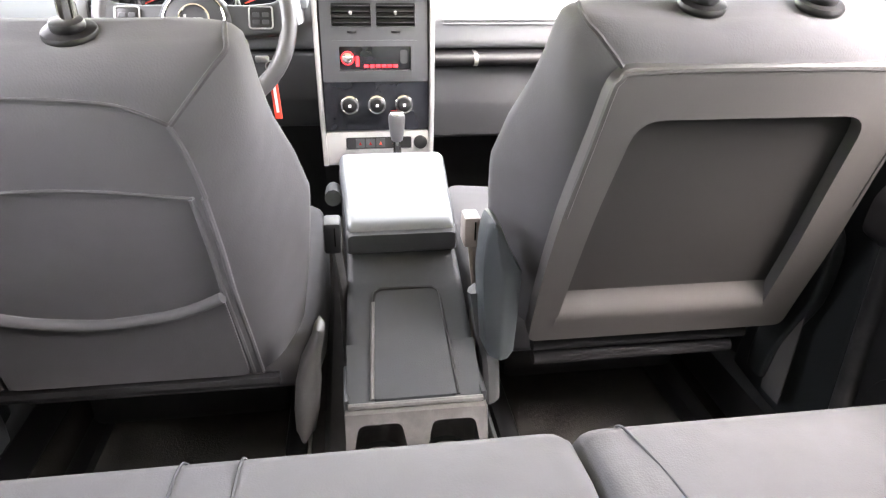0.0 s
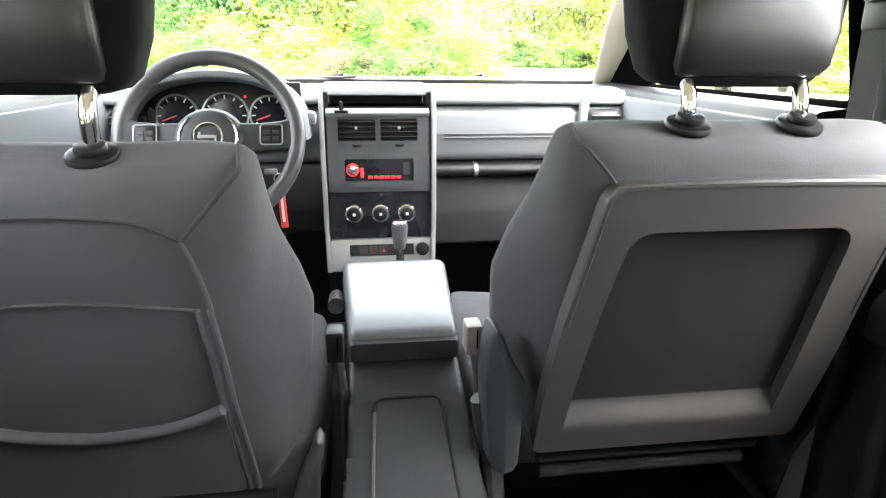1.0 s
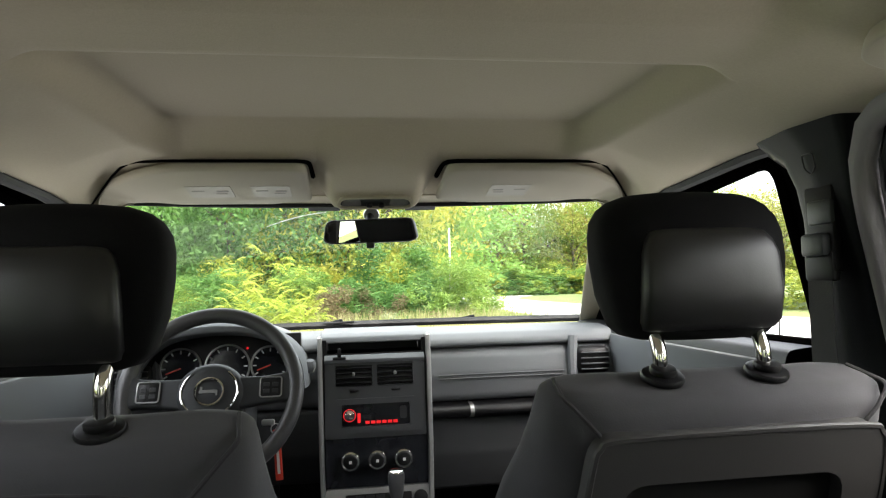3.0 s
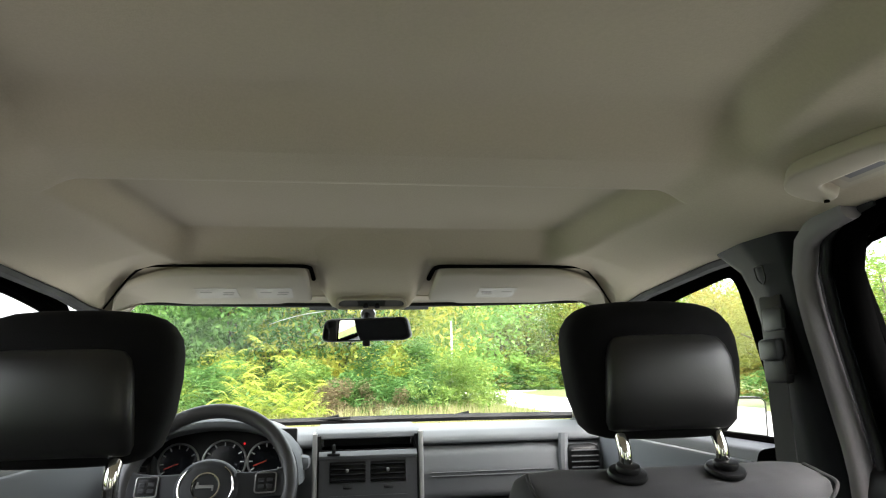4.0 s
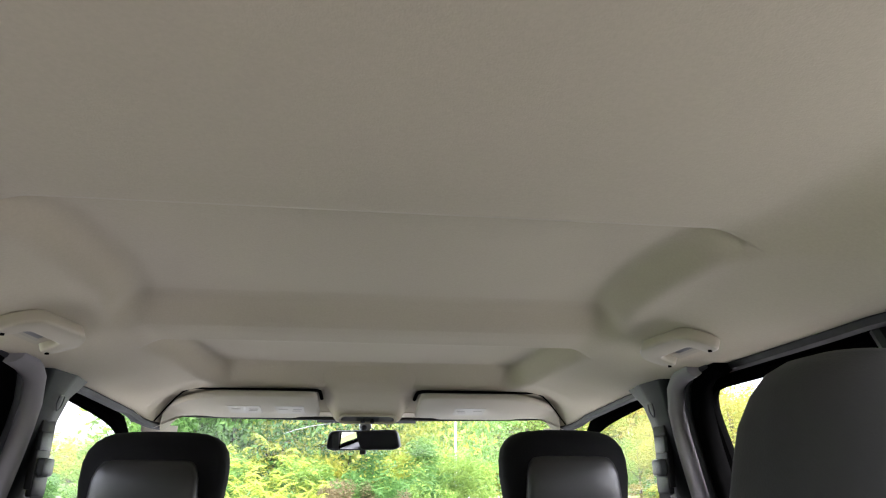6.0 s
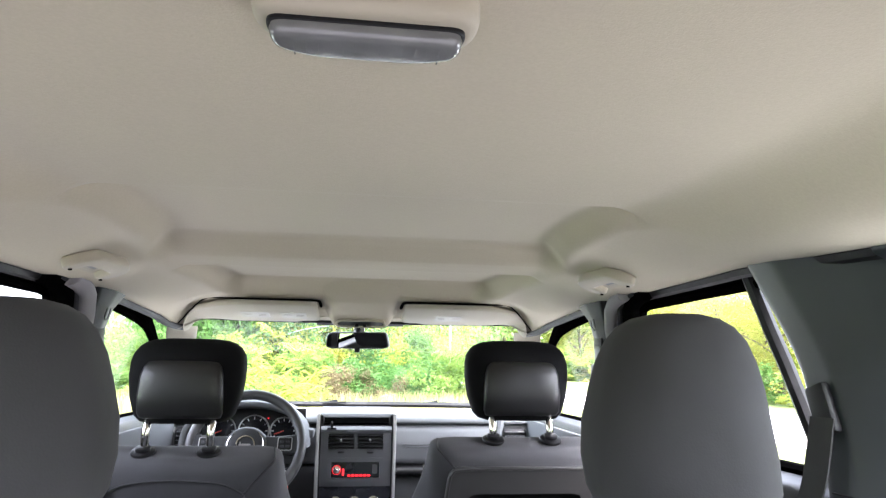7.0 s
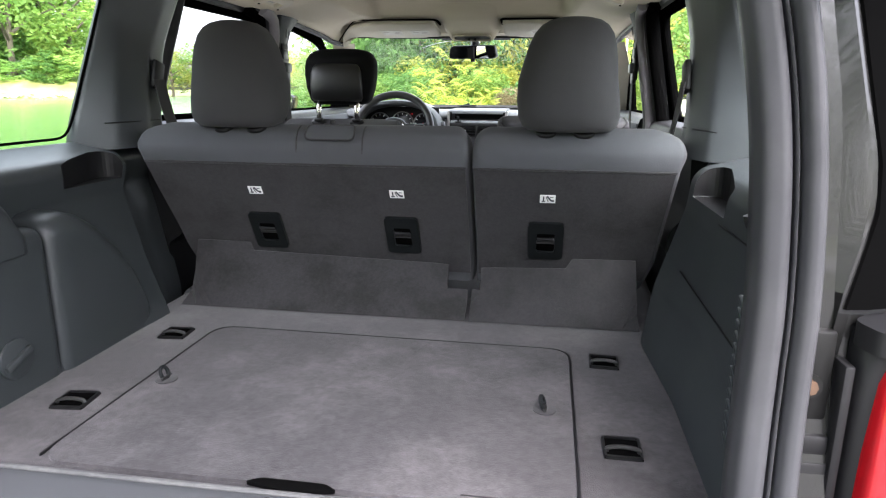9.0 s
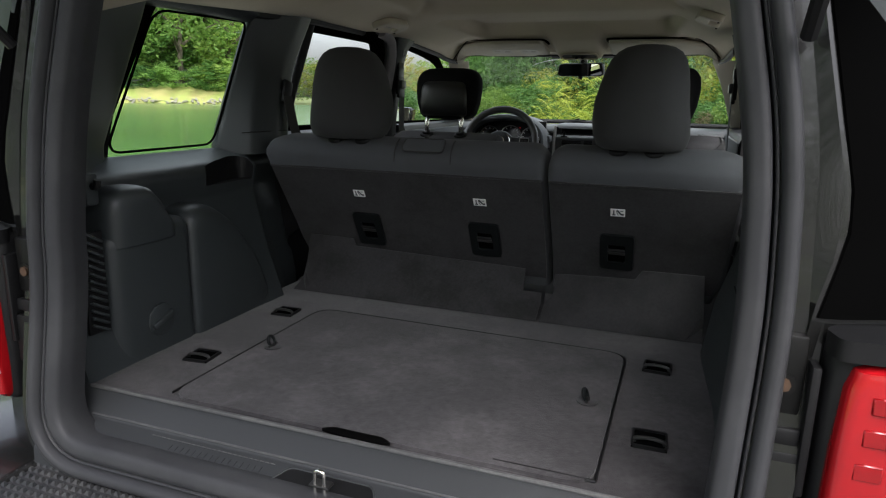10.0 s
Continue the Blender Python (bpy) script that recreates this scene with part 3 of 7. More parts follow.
# rubber edge where the headliner meets the door openings
for sx, nm in ((-1, "roof_seal_left"), (1, "roof_seal_right")):
    line = [(sx * (headliner_half(y) + 0.008), y, headliner_z(headliner_half(y), y) - 0.002) for y in span(-0.1, 1.44, 40)]
    alone(nm, tube(line, 0.013, 8), RUBBER, "black rubber seal along the roof rail", "door seal", kind="structure")


# door inner panels
def door_panel(sx, y0, y1, label):
    ob = thing("door_panel", label, "door panel", group="door trims", kind="structure")
    prof = [(0.72, 1.24), (0.675, 1.235), (0.665, 1.20), (0.67, 1.05), (0.63, 1.0), (0.625, 0.95), (0.67, 0.92), (0.68, 0.6), (0.70, 0.5), (0.745, 0.5), (0.745, 1.24)]
    part("trim", loft([[(sx * a, y, b) for a, b in rounded(prof, 0.012, 3)] for y in span(y0, y1, 4)]), PLASTIC_DARK, ob)
    if y0 > 0.9:
        # paler grey here stands for the window light on the door top
        part("upper_pad", rbox(sx * 0.669, (y0 + y1) / 2, 1.14, 0.016, y1 - y0 - 0.02, 0.15, 0.01), DASH, ob, "padded upper panel, window light put into its lighter grey")
    part("armrest", rbox(sx * 0.645, (y0 + y1) / 2 - 0.05, 0.98, 0.06, 0.35, 0.05, 0.015), PLASTIC_TRIM, ob)
    part("door_handle", rbox(sx * 0.66, y1 - 0.15, 1.10, 0.02, 0.11, 0.045, 0.008), SILVER, ob)
    part("speaker_grille", disc(sx * 0.672, y1 - 0.14, 0.70, 0.08, 0.012, 28, (-sx, 0, 0), bevel=0.003), PLASTIC_DARK, ob)
    return ob


for sx in (-1, 1):
    door_panel(sx, 0.97, 2.0, "charcoal front door panel with armrest")
    door_panel(sx, 0.05, 0.74, "charcoal rear door panel with armrest")
    bm = rbox(sx * 0.69, 0.9, 0.50, 0.10, 2.4, 0.10, 0.02)
    alone("sill_trim", bm, PLASTIC_DARK, "black door sill trim", "sill", group="door sills", kind="structure")

# rear cargo side trims
def cargo_trim(sx):
    ob = thing("cargo_trim_left" if sx < 0 else "cargo_trim_right", "slate grey moulded cargo side trim with shelf under the window", "cargo trim", kind="structure")
    # C pillar cover: from the rear door to the cargo window
    rings = []
    for z in span(1.19, 1.585, 12):
        x = side_x(z)
        xi = ramp(z, [(1.19, 0.622), (1.3, 0.632), (1.45, 0.638), (1.585, 0.622)])
        y0 = ramp(z, [(1.19, 0.032), (1.25, 0.038), (1.41, 0.085), (1.585, 0.180)])
        y1 = ramp(z, [(1.19, -0.19), (1.545, -0.095), (1.585, -0.085)])
        prof = rounded([(x + 0.02, y0 + 0.03), (xi + 0.035, y0 + 0.005), (xi + 0.004, y0 - 0.025), (xi, y0 - 0.09), (xi + 0.03, y1 + 0.045), (x - 0.012, y1 + 0.002), (x + 0.02, y1 + 0.02)], 0.012, 3)
        rings.append([(sx * a, b, z) for a, b in prof])
    part("pillar_cover", loft(rings), PLASTIC_TRIM, ob)
    # D pillar cover behind the cargo window
    rings = []
    for z in span(1.19, 1.60, 10):
        x = side_x(z) - 0.03
        y0 = ramp(z, [(1.19, -0.55), (1.22, -0.55), (1.53, -0.455), (1.60, -0.44)])
        prof = rounded([(x + 0.06, y0 + 0.012), (x + 0.0, y0 - 0.02), (x - 0.05, -0.66), (0.565, -0.80), (0.60, -0.83), (x + 0.06, -0.78)], 0.014, 3)
        rings.append([(sx * a, b, z) for a, b in prof])
    part("rear_pillar_cover", loft(rings), PLASTIC_TRIM, ob)
    # strip above the window
    part("upper_strip", loft([[(sx * a, y, b) for a, b in rounded([(0.70, 1.54), (0.665, 1.545), (0.632, 1.562), (0.645, 1.60), (0.70, 1.60)], 0.01, 3)] for y in span(-0.80, -0.1, 5)]), PLASTIC_TRIM, ob)
    # side wall: profile of the inner face, from the shelf to the floor
    deep = 0.045 if sx < 0 else 0.0
    shelf = [(0.745, 1.21), (0.68, 1.192), (0.640, 1.182), (0.622, 1.160), (0.616 + deep * 0.5, 1.10)]
    rings = []
    for y in span(0.07, -0.80, 20):
        low = ramp(y, [(-0.8, 0.56), (-0.45, 0.565), (-0.1, 0.545), (0.14, 0.60)])
        knee = ramp(y, [(-0.8, 0.595), (-0.45, 0.60), (-0.15, 0.565), (0.14, 0.62)])
        prof = rounded(shelf + [(max(knee, 0.55 + deep), 0.93), (low, 0.80), (low, 0.74), (0.745, 0.74)], 0.012, 3)
        free = 0.075 * ease(y, -0.17, -0.07)
        rings.append([(sx * min(0.74, a + free) if a < 0.74 else sx * a, y, b) for a, b in prof])
    part("side_wall", loft(rings), PLASTIC_TRIM, ob)
    return ob


trim_left = cargo_trim(-1)
trim_right = cargo_trim(1)

# cargo floor with lid
bm = rbox(0, -0.36, 0.765, 1.20, 0.90, 0.07, 0.006)
alone("cargo_floor", bm, CARPET, "dark grey worn carpet cargo floor", "cargo floor", kind="structure")


# tailgate opening: the D pillars, the seal and the sill
OPEN = [(-0.510, 0.752), (0.530, 0.752), (0.542, 0.93), (0.55, 1.10), (0.54, 1.30), (0.495, 1.52), (0.44, 1.575), (-0.42, 1.575), (-0.475, 1.52), (-0.52, 1.30), (-0.53, 1.10), (-0.522, 0.93)]
CORNERS = [0.15, 0.15] + [0.09] * 10


def opening(grow):
    c = Vector((0, 1.15))
    return [tuple(c + (Vector(p) - c) * (1 + grow / max(0.05, (Vector(p) - c).length))) for p in OPEN]


def lean(z):
    return 0.10 * max(0.0, z - 1.1)


def sway(z):
    """How far the opening leans: forward above, rearward at the sill."""
    return lean(z) - 0.065 * (1 - ease(z, 0.70, 1.10))


ring_in, ring_out = densify(rounded(opening(0.03), CORNERS, 6), 0.04), densify(rounded(opening(0.085), CORNERS, 6), 0.04)
bm = panel_with_holes(ring_out, [ring_in], lambda a, b, d: (a, -0.86 + sway(b) - d, b), -0.05)
alone("tailgate_frame", bm, PAINT, "black painted flange around the tailgate opening", "door frame", kind="structure")
band = panel_with_holes(densify(rounded(opening(0.048), CORNERS, 7), 0.04), [densify(rounded(opening(0.004), CORNERS, 7), 0.04)], lambda a, b, d: (a, -0.835 + sway(b) - d, b), -0.03)
seal = thing("tailgate_seal", "greyed rubber seal around the tailgate opening", "door seal", kind="structure")
part("seal_base", band, RUBBER_GREY, seal)
line = [Vector(p) for p in densify(rounded(opening(0.02), CORNERS, 9), 0.025)]
outward = [((line[(i + 1) % len(line)] - line[i - 1]).normalized()) for i in range(len(line))]
outward = [Vector((w.y, -w.x)) for w in outward]


def seal_lip(profile):
    """A rubber section of pairs (outward, along y) drawn round the opening."""
    rings = []
    for p, o in zip(line + line[:1], outward + outward[:1]):
        rings.append([(p.x + o.x * g, y + sway(p.y + o.y * g), p.y + o.y * g) for g, y in profile])
    return loft(rings, False)


inner_lip = rounded([(-0.020, -0.800), (-0.027, -0.835), (-0.0235, -0.862), (-0.006, -0.869), (0.0015, -0.866), (0.0035, -0.800)], [0.002, 0.006, 0.008, 0.006, 0.003, 0.001], 3)
rib_lip = rounded([(0.0050, -0.80), (0.0047, -0.864), (0.0066, -0.867), (0.0085, -0.864), (0.0085, -0.80)], 0.0008, 2)
outer_lip = rounded([(0.0105, -0.80), (0.0105, -0.868), (0.015, -0.879), (0.027, -0.881), (0.033, -0.868), (0.031, -0.82)], [0.001, 0.003, 0.006, 0.006, 0.005, 0.001], 3)
for prof, label in ((inner_lip, ""), (rib_lip, "thin raised rib"), (outer_lip, "outer bulb of the seal")):
    part("seal_lip", seal_lip(prof), RUBBER_GREY, seal, label)


def quarter(sx):
    """The painted body corner beside the tailgate opening."""
    ob = thing("rear_quarter_left" if sx < 0 else "rear_quarter_right", "black painted rear body corner with tail lamp", "car body", kind="structure")
    rings = []
    for z in span(0.66, 1.66, 22):
        t = lean(z)
        inner = ramp(z, [(0.66, 0.575), (1.10, 0.60), (1.30, 0.59), (1.52, 0.55), (1.66, 0.50)])
        outer = ramp(z, [(0.66, 0.80), (1.05, 0.79), (1.24, 0.77), (1.66, 0.67)])
        step = ramp(z, [(0.66, 0.605), (1.08, 0.608), (1.12, 0.612), (1.21, 0.632), (1.26, 0.630), (1.45, 0.588), (1.66, 0.545)])
        back = -0.90 + t
        rings.append([(sx * a, b, z) for a, b in [(inner + 0.008, back + 0.06), (inner + 0.016, back + 0.04), (step + 0.004, back + 0.034), (step + 0.03, back + 0.045), (outer - 0.03, back + 0.09), (outer, back + 0.16),
                                                   (outer + 0.02, back + 0.35), (outer - 0.03, back + 0.35), (outer - 0.04, back + 0.2), (inner + 0.03, back + 0.06)]])
    part("corner_panel", loft(rings), PAINT, ob)
    wrap = []
    for z in span(1.12, 1.64, 12):
        back = -0.90 + lean(z)
        step = ramp(z, [(1.08, 0.608), (1.12, 0.612), (1.21, 0.632), (1.26, 0.630), (1.45, 0.588), (1.66, 0.545)])
        outer = ramp(z, [(1.05, 0.79), (1.24, 0.77), (1.66, 0.67)])
        wrap.append([(sx * a, b, z) for a, b in [(step + 0.012, back + 0.034), (step + 0.034, back + 0.038), (outer - 0.024, back + 0.084), (outer + 0.008, back + 0.155), (outer + 0.028, back + 0.35), (outer + 0.02, back + 0.35), (outer, back + 0.165), (outer - 0.03, back + 0.095), (step + 0.03, back + 0.050), (step + 0.006, back + 0.040)]])
    part("window_surround", loft(wrap), WRAP, ob, "matte black rear window surround")
    return ob


quarter_left = quarter(-1)
quarter_right = quarter(1)

# bumper and sill
bm = prism(rounded([(-0.795, 0.79), (-0.803, 0.807), (-0.815, 0.803), (-0.850, 0.777), (-0.853, 0.773), (-0.91, 0.758), (-0.926, 0.735), (-0.93, 0.66), (-0.80, 0.66)], 0.004, 3), "x", -0.56, 0.56)
sill = alone("tailgate_sill", bm, PLASTIC, "grey plastic loading sill with scuffs", "sill", kind="structure")
bumper = thing("bumper", "dark grey plastic rear bumper with ribbed step pad", "bumper")
bm = prism(rounded([(-0.90, 0.69), (-0.95, 0.70), (-1.10, 0.69), (-1.15, 0.66), (-1.16, 0.45), (-1.08, 0.38), (-0.85, 0.38), (-0.85, 0.66)], 0.02, 3), "x", -0.86, 0.86)
part("shell", bm, BUMPER, bumper)

# ---- front seats ----
# height, rear face, half width at the rear, half width at the front, thickness
BACK = [(0.70, 0.835, 0.17, 0.20, 0.13), (0.76, 0.825, 0.195, 0.235, 0.16), (0.85, 0.795, 0.20, 0.25, 0.17), (0.93, 0.766, 0.20, 0.26, 0.17), (1.00, 0.742, 0.20, 0.266, 0.165),
        (1.06, 0.719, 0.202, 0.252, 0.158), (1.12, 0.695, 0.210, 0.232, 0.145), (1.17, 0.679, 0.217, 0.225, 0.13), (1.205, 0.674, 0.217, 0.221, 0.12), (1.228, 0.678, 0.213, 0.217, 0.10),
        (1.240, 0.688, 0.205, 0.208, 0.078), (1.245, 0.70, 0.190, 0.194, 0.05)]


def back_at(z, k):
    return ramp(z, [(b[0], b[k]) for b in BACK])


def seat_ring(cx, z, grow=0.0, n=44):
    y, hr, hf, th = (back_at(z, k) for k in (1, 2, 3, 4))
    out = []
    for i in range(n):
        a = 2 * math.pi * (i + 0.5) / n
        c, s = math.cos(a), math.sin(a)
        px, pd = math.copysign(abs(c) ** 0.5, c), math.copysign(abs(s) ** 0.5, s)
        d = (pd + 1) / 2
        half = hr + (hf - hr) * ease(d, 0.05, 0.75) + grow
        dip = 0.018 * ease(d, 0.7, 1.0) * (1 - ease(abs(px), 0.45, 0.8))
        out.append((cx + px * half, y + d * (th + 2 * grow) - grow - dip, z + 0.28 * (d * th)))
    return out


def settled(z):
    """The passenger seat's padding sits a little lower at the top."""
    return z - 0.17 * max(0.0, z - 1.16)


def front_seat(cx, driver):
    ob = thing("front_seat", "dark grey cloth driver seat with rear map pocket" if driver else "dark grey cloth passenger seat with hard plastic back shell", "car seat", "front seats")
    bm = loft([seat_ring(cx, z) for z in sorted(set(span(0.745, 1.245, 28) + [1.236, 1.241, 1.2435]))])
    if not driver:
        for v in bm.verts:
            v.co.z = settled(v.co.z)
    part("backrest", bm, CLOTH, ob, angle=70)
    # cushion
    rings = []
    for y, z, h, w in [(0.93, 0.72, 0.06, 0.22), (0.96, 0.73, 0.10, 0.245), (1.05, 0.735, 0.12, 0.255), (1.20, 0.747, 0.13, 0.26), (1.38, 0.755, 0.13, 0.255), (1.44, 0.752, 0.12, 0.245), (1.47, 0.744, 0.09, 0.235), (1.485, 0.728, 0.05, 0.22)]:
        prof = rounded([(-w, -h), (w, -h), (w, 0.02), (w - 0.07, 0.015), (0, 0), (-w + 0.07, 0.015), (-w, 0.02)], 0.03, 4)
        rings.append([(cx + a, y, z + b) for a, b in prof])
    part("cushion", loft(rings), CLOTH, ob, angle=60)
    part("seat_base", rbox(cx, 1.20, 0.57, 0.36, 0.34, 0.12, 0.02), PLASTIC_DARK, ob)
    for dx in (-0.19, 0.19):
        part("seat_rail", rbox(cx + dx, 1.0, 0.46, 0.04, 0.62, 0.05, 0.01), PLASTIC_DARK, ob)
    # headrest with its posts
    up = 0.027 if driver else 0.0
    hx = cx - 0.008 if driver else cx - 0.002
    head = part("headrest", place(loft(head_rings(hx)), pose(0, 0, up)), CLOTH_BLACK, ob, angle=60)
    bm = place(loft(insert_rings(hx)), pose(0, 0, up))
    part("rear_panel", bm, VINYL, head, "glossy black vinyl headrest back panel", angle=60)
    low = 1.246 if driver else 1.236
    for dx in (-0.069, 0.069):
        line = [(hx + dx, 0.72, 1.22), (hx + dx, 0.718, 1.265 + up), (hx + dx, 0.728, 1.29 + up), (hx + dx * 0.98, 0.742, 1.32 + up), (hx + dx * 0.96, 0.75, 1.36 + up)]
        post = part("post", tube(smooth_line(line, 5), 0.009, 12), CHROME, ob, "chrome headrest post")
        part("sleeve", joined(disc(hx + dx, 0.716, low, 0.026, 0.010, 28, (0, -0.34, 1), bevel=0.004), disc(hx + dx, 0.713, low + 0.008, 0.016, 0.010, 20, (0, -0.3, 1), bevel=0.003)), PLASTIC_DARK, post, "black post sleeve")
    return ob


def head_rings(cx):
    """Wraps round the sides and top; seen from the rear its middle is sunk for the panel."""
    rings = []
    for z, half, y0, th in [(1.283, 0.078, 0.735, 0.05), (1.288, 0.096, 0.725, 0.08), (1.30, 0.108, 0.718, 0.10), (1.34, 0.121, 0.713, 0.115), (1.385, 0.127, 0.715, 0.115), (1.418, 0.127, 0.720, 0.112), (1.438, 0.123, 0.727, 0.105),
                            (1.454, 0.113, 0.736, 0.092), (1.464, 0.100, 0.746, 0.074), (1.470, 0.083, 0.755, 0.055), (1.473, 0.056, 0.765, 0.030)]:
        ring = []
        for i in range(40):
            a = 2 * math.pi * (i + 0.5) / 40
            c, s = math.cos(a), math.sin(a)
            px, pd = math.copysign(abs(c) ** 0.55, c), math.copysign(abs(s) ** 0.55, s)
            ring.append((cx + px * half, y0 + (pd + 1) / 2 * th - 0.012 * (1 - px * px), z))
        rings.append(ring)
    return rings


def insert_rings(cx):
    rings = []
    for z, half, y0 in [(1.293, 0.080, 0.722), (1.297, 0.087, 0.708), (1.307, 0.091, 0.699), (1.345, 0.092, 0.692), (1.390, 0.089, 0.694), (1.408, 0.084, 0.700), (1.418, 0.077, 0.706), (1.423, 0.066, 0.716)]:
        ring = []
        for i in range(32):
            a = 2 * math.pi * (i + 0.5) / 32
            c, s = math.cos(a), math.sin(a)
            px, pd = math.copysign(abs(c) ** 0.4, c), math.copysign(abs(s) ** 0.4, s)
            ring.append((cx + px * half, y0 + (pd + 1) * 0.02 - 0.004 * (1 - px * px), z))
        rings.append(ring)
    return rings


SEAT_X = 0.385
driver_seat = front_seat(-SEAT_X, True)
passenger_seat = front_seat(SEAT_X, False)

# ---- rear bench ----
def rear_y(z):
    """The rear face of the bench back."""
    return ramp(z, [(0.86, 0.035), (0.92, 0.018), (0.988, -0.017), (1.095, -0.083), (1.165, -0.124), (1.20, -0.130), (1.235, -0.112), (1.25, -0.085)])


def bench_half(z):
    return ramp(z, [(0.86, 0.575), (0.93, 0.60), (1.165, 0.612), (1.19, 0.620), (1.205, 0.622), (1.222, 0.620), (1.234, 0.615), (1.243, 0.606), (1.25, 0.592)])


def bench_back(x0, x1, name, label):
    ob = thing(name, label, "car seat", "rear seat backs")
    out_l, out_r = x0 < -0.3, x1 > 0.3
    rings = []
    for z in [0.86, 0.88, 0.93, 0.988, 1.05, 1.095, 1.14, 1.165, 1.18, 1.193, 1.205, 1.216, 1.226, 1.235, 1.242, 1.247, 1.25]:
        a = -bench_half(z) if out_l else x0
        b = bench_half(z) if out_r else x1
        r = ramp(z, [(1.2, 0.0), (1.225, 0.003), (1.238, 0.008), (1.246, 0.015), (1.25, 0.025)])
        y = rear_y(z) + r
        th = ramp(z, [(0.86, 0.15), (1.1, 0.15), (1.2, 0.14), (1.24, 0.12), (1.25, 0.08)])
        tilt = ramp(z, [(1.1, 0.03), (1.18, 0.0), (1.25, -0.22)])
        rings.append([(p, q, z + tilt * (q - y)) for p, q in rounded([(a + r, y), (b - r, y), (b - r, y + th), (a + r, y + th)], 0.022, 5)])
    part("cushion", loft(rings), CLOTH_REAR, ob, angle=60)
    # carpet on the rear face
    zs = span(0.885, 1.160, 12)
    e = 0.006
    bm = sheet(lambda z, u: ((-bench_half(z) + 0.012 if out_l else x0 + e) * (1 - u) + u * (bench_half(z) - 0.012 if out_r else x1 - e), rear_y(z) - 0.004, z), zs, span(0, 1, 12), (0, 0.006, 0.003))
    part("back_carpet", bm, CARPET_BACK, ob, "dark grey carpet on the seat back")
    return ob


bench_l = bench_back(-0.62, 0.164, "bench_seat_back", "wide part of the split grey rear bench back")
bench_r = bench_back(0.172, 0.62, "bench_seat_back", "narrow part of the split grey rear bench back")


def rear_headrest(cx):
    ob = thing("rear_headrest", "dark grey cloth headrest on the rear bench", "headrest", "rear headrests")
    rings = []
    for z, half, y0, th in [(1.243, 0.074, -0.108, 0.06), (1.246, 0.090, -0.119, 0.09), (1.254, 0.102, -0.128, 0.115), (1.275, 0.110, -0.135, 0.135), (1.31, 0.111, -0.138, 0.145), (1.35, 0.107, -0.137, 0.145), (1.39, 0.100, -0.131, 0.136),
                            (1.42, 0.0935, -0.122, 0.123), (1.445, 0.084, -0.111, 0.10), (1.462, 0.071, -0.10, 0.08), (1.472, 0.054, -0.09, 0.058), (1.477, 0.033, -0.08, 0.035)]:
        splay = math.copysign(0.09 * (1.34 - z), cx)
        ring = []
        for i in range(36):
            a = 2 * math.pi * (i + 0.5) / 36
            c, s = math.cos(a), math.sin(a)
            px, pd = math.copysign(abs(c) ** 0.6, c), math.copysign(abs(s) ** 0.6, s)
            ring.append((cx + splay + px * half * 0.975, y0 - 0.02 + (pd + 1) / 2 * th + 0.012 * px * px, z))
        rings.append(ring)
    part("pad", loft(rings), CLOTH_HEAD, ob, angle=60)
    for dx in (-0.04, 0.04):
        part("post", tube([(cx + dx, -0.085, 1.225), (cx + dx, -0.078, 1.29)], 0.007, 10), CHROME, ob)
        part("sleeve", disc(cx + dx, -0.092, 1.238, 0.024, 0.011, 20, (0, -0.45, 1), bevel=0.004), PLASTIC_DARK, ob, "black post sleeve")
    return ob


rear_headrest(-0.370)
rear_headrest(0.369)


def rear_cushion(x0, x1, label):
    rings = []
    for y, z, h in [(0.03, 0.80, 0.10), (0.12, 0.81, 0.16), (0.3, 0.825, 0.18), (0.47, 0.83, 0.18), (0.53, 0.822, 0.17), (0.555, 0.805, 0.15), (0.565, 0.785, 0.11)]:
        rings.append([(a, y, b) for a, b in rounded([(x0, z - h), (x1, z - h), (x1, z), (x0, z)], 0.03, 4)])
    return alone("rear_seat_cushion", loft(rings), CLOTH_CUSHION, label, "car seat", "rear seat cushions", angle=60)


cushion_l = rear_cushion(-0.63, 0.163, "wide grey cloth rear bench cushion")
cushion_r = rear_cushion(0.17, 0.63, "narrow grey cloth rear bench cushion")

# ---- front seat fittings ----
def on_back(cx, dx, z, out=0.0):
    """A point on the flat of a front seat's rear face."""
    return Vector((cx + dx, back_at(z, 1) - 0.96 * out, z - 0.28 * out))


def back_panel(cx, outline, holes, out, depth):
    bm = panel_with_holes(outline, holes, lambda a, b, d: (a, b, d), depth)
    for v in bm.verts:
        v.co = on_back(cx, v.co.x, v.co.y, out + v.co.z)
    return bm


def edge_line(cx, pts, out, n=6):
    return [on_back(cx, p[0], p[1], out) for p in [tuple(q) for q in smooth_line([(a, b, 0) for a, b in pts], n)]]


# passenger: hard shell with a sunk middle
cx = SEAT_X
shell_line = rounded([(-0.205, 0.765), (0.205, 0.765), (0.205, 0.95), (0.180, 1.186), (-0.180, 1.186), (-0.205, 0.95)], [0.015, 0.015, 0.1, 0.03, 0.03, 0.1], 5)
well_line = rounded([(-0.168, 0.80), (0.152, 0.80), (0.147, 0.97), (0.131, 1.133), (-0.143, 1.133), (-0.160, 0.97)], [0.012, 0.012, 0.1, 0.03, 0.03, 0.1], 5)
shell = part("back_shell", back_panel(cx, densify(shell_line), [densify(well_line)], -0.004, 0.025), PLASTIC_SHELL, passenger_seat, "dark grey grained plastic back shell", angle=30)
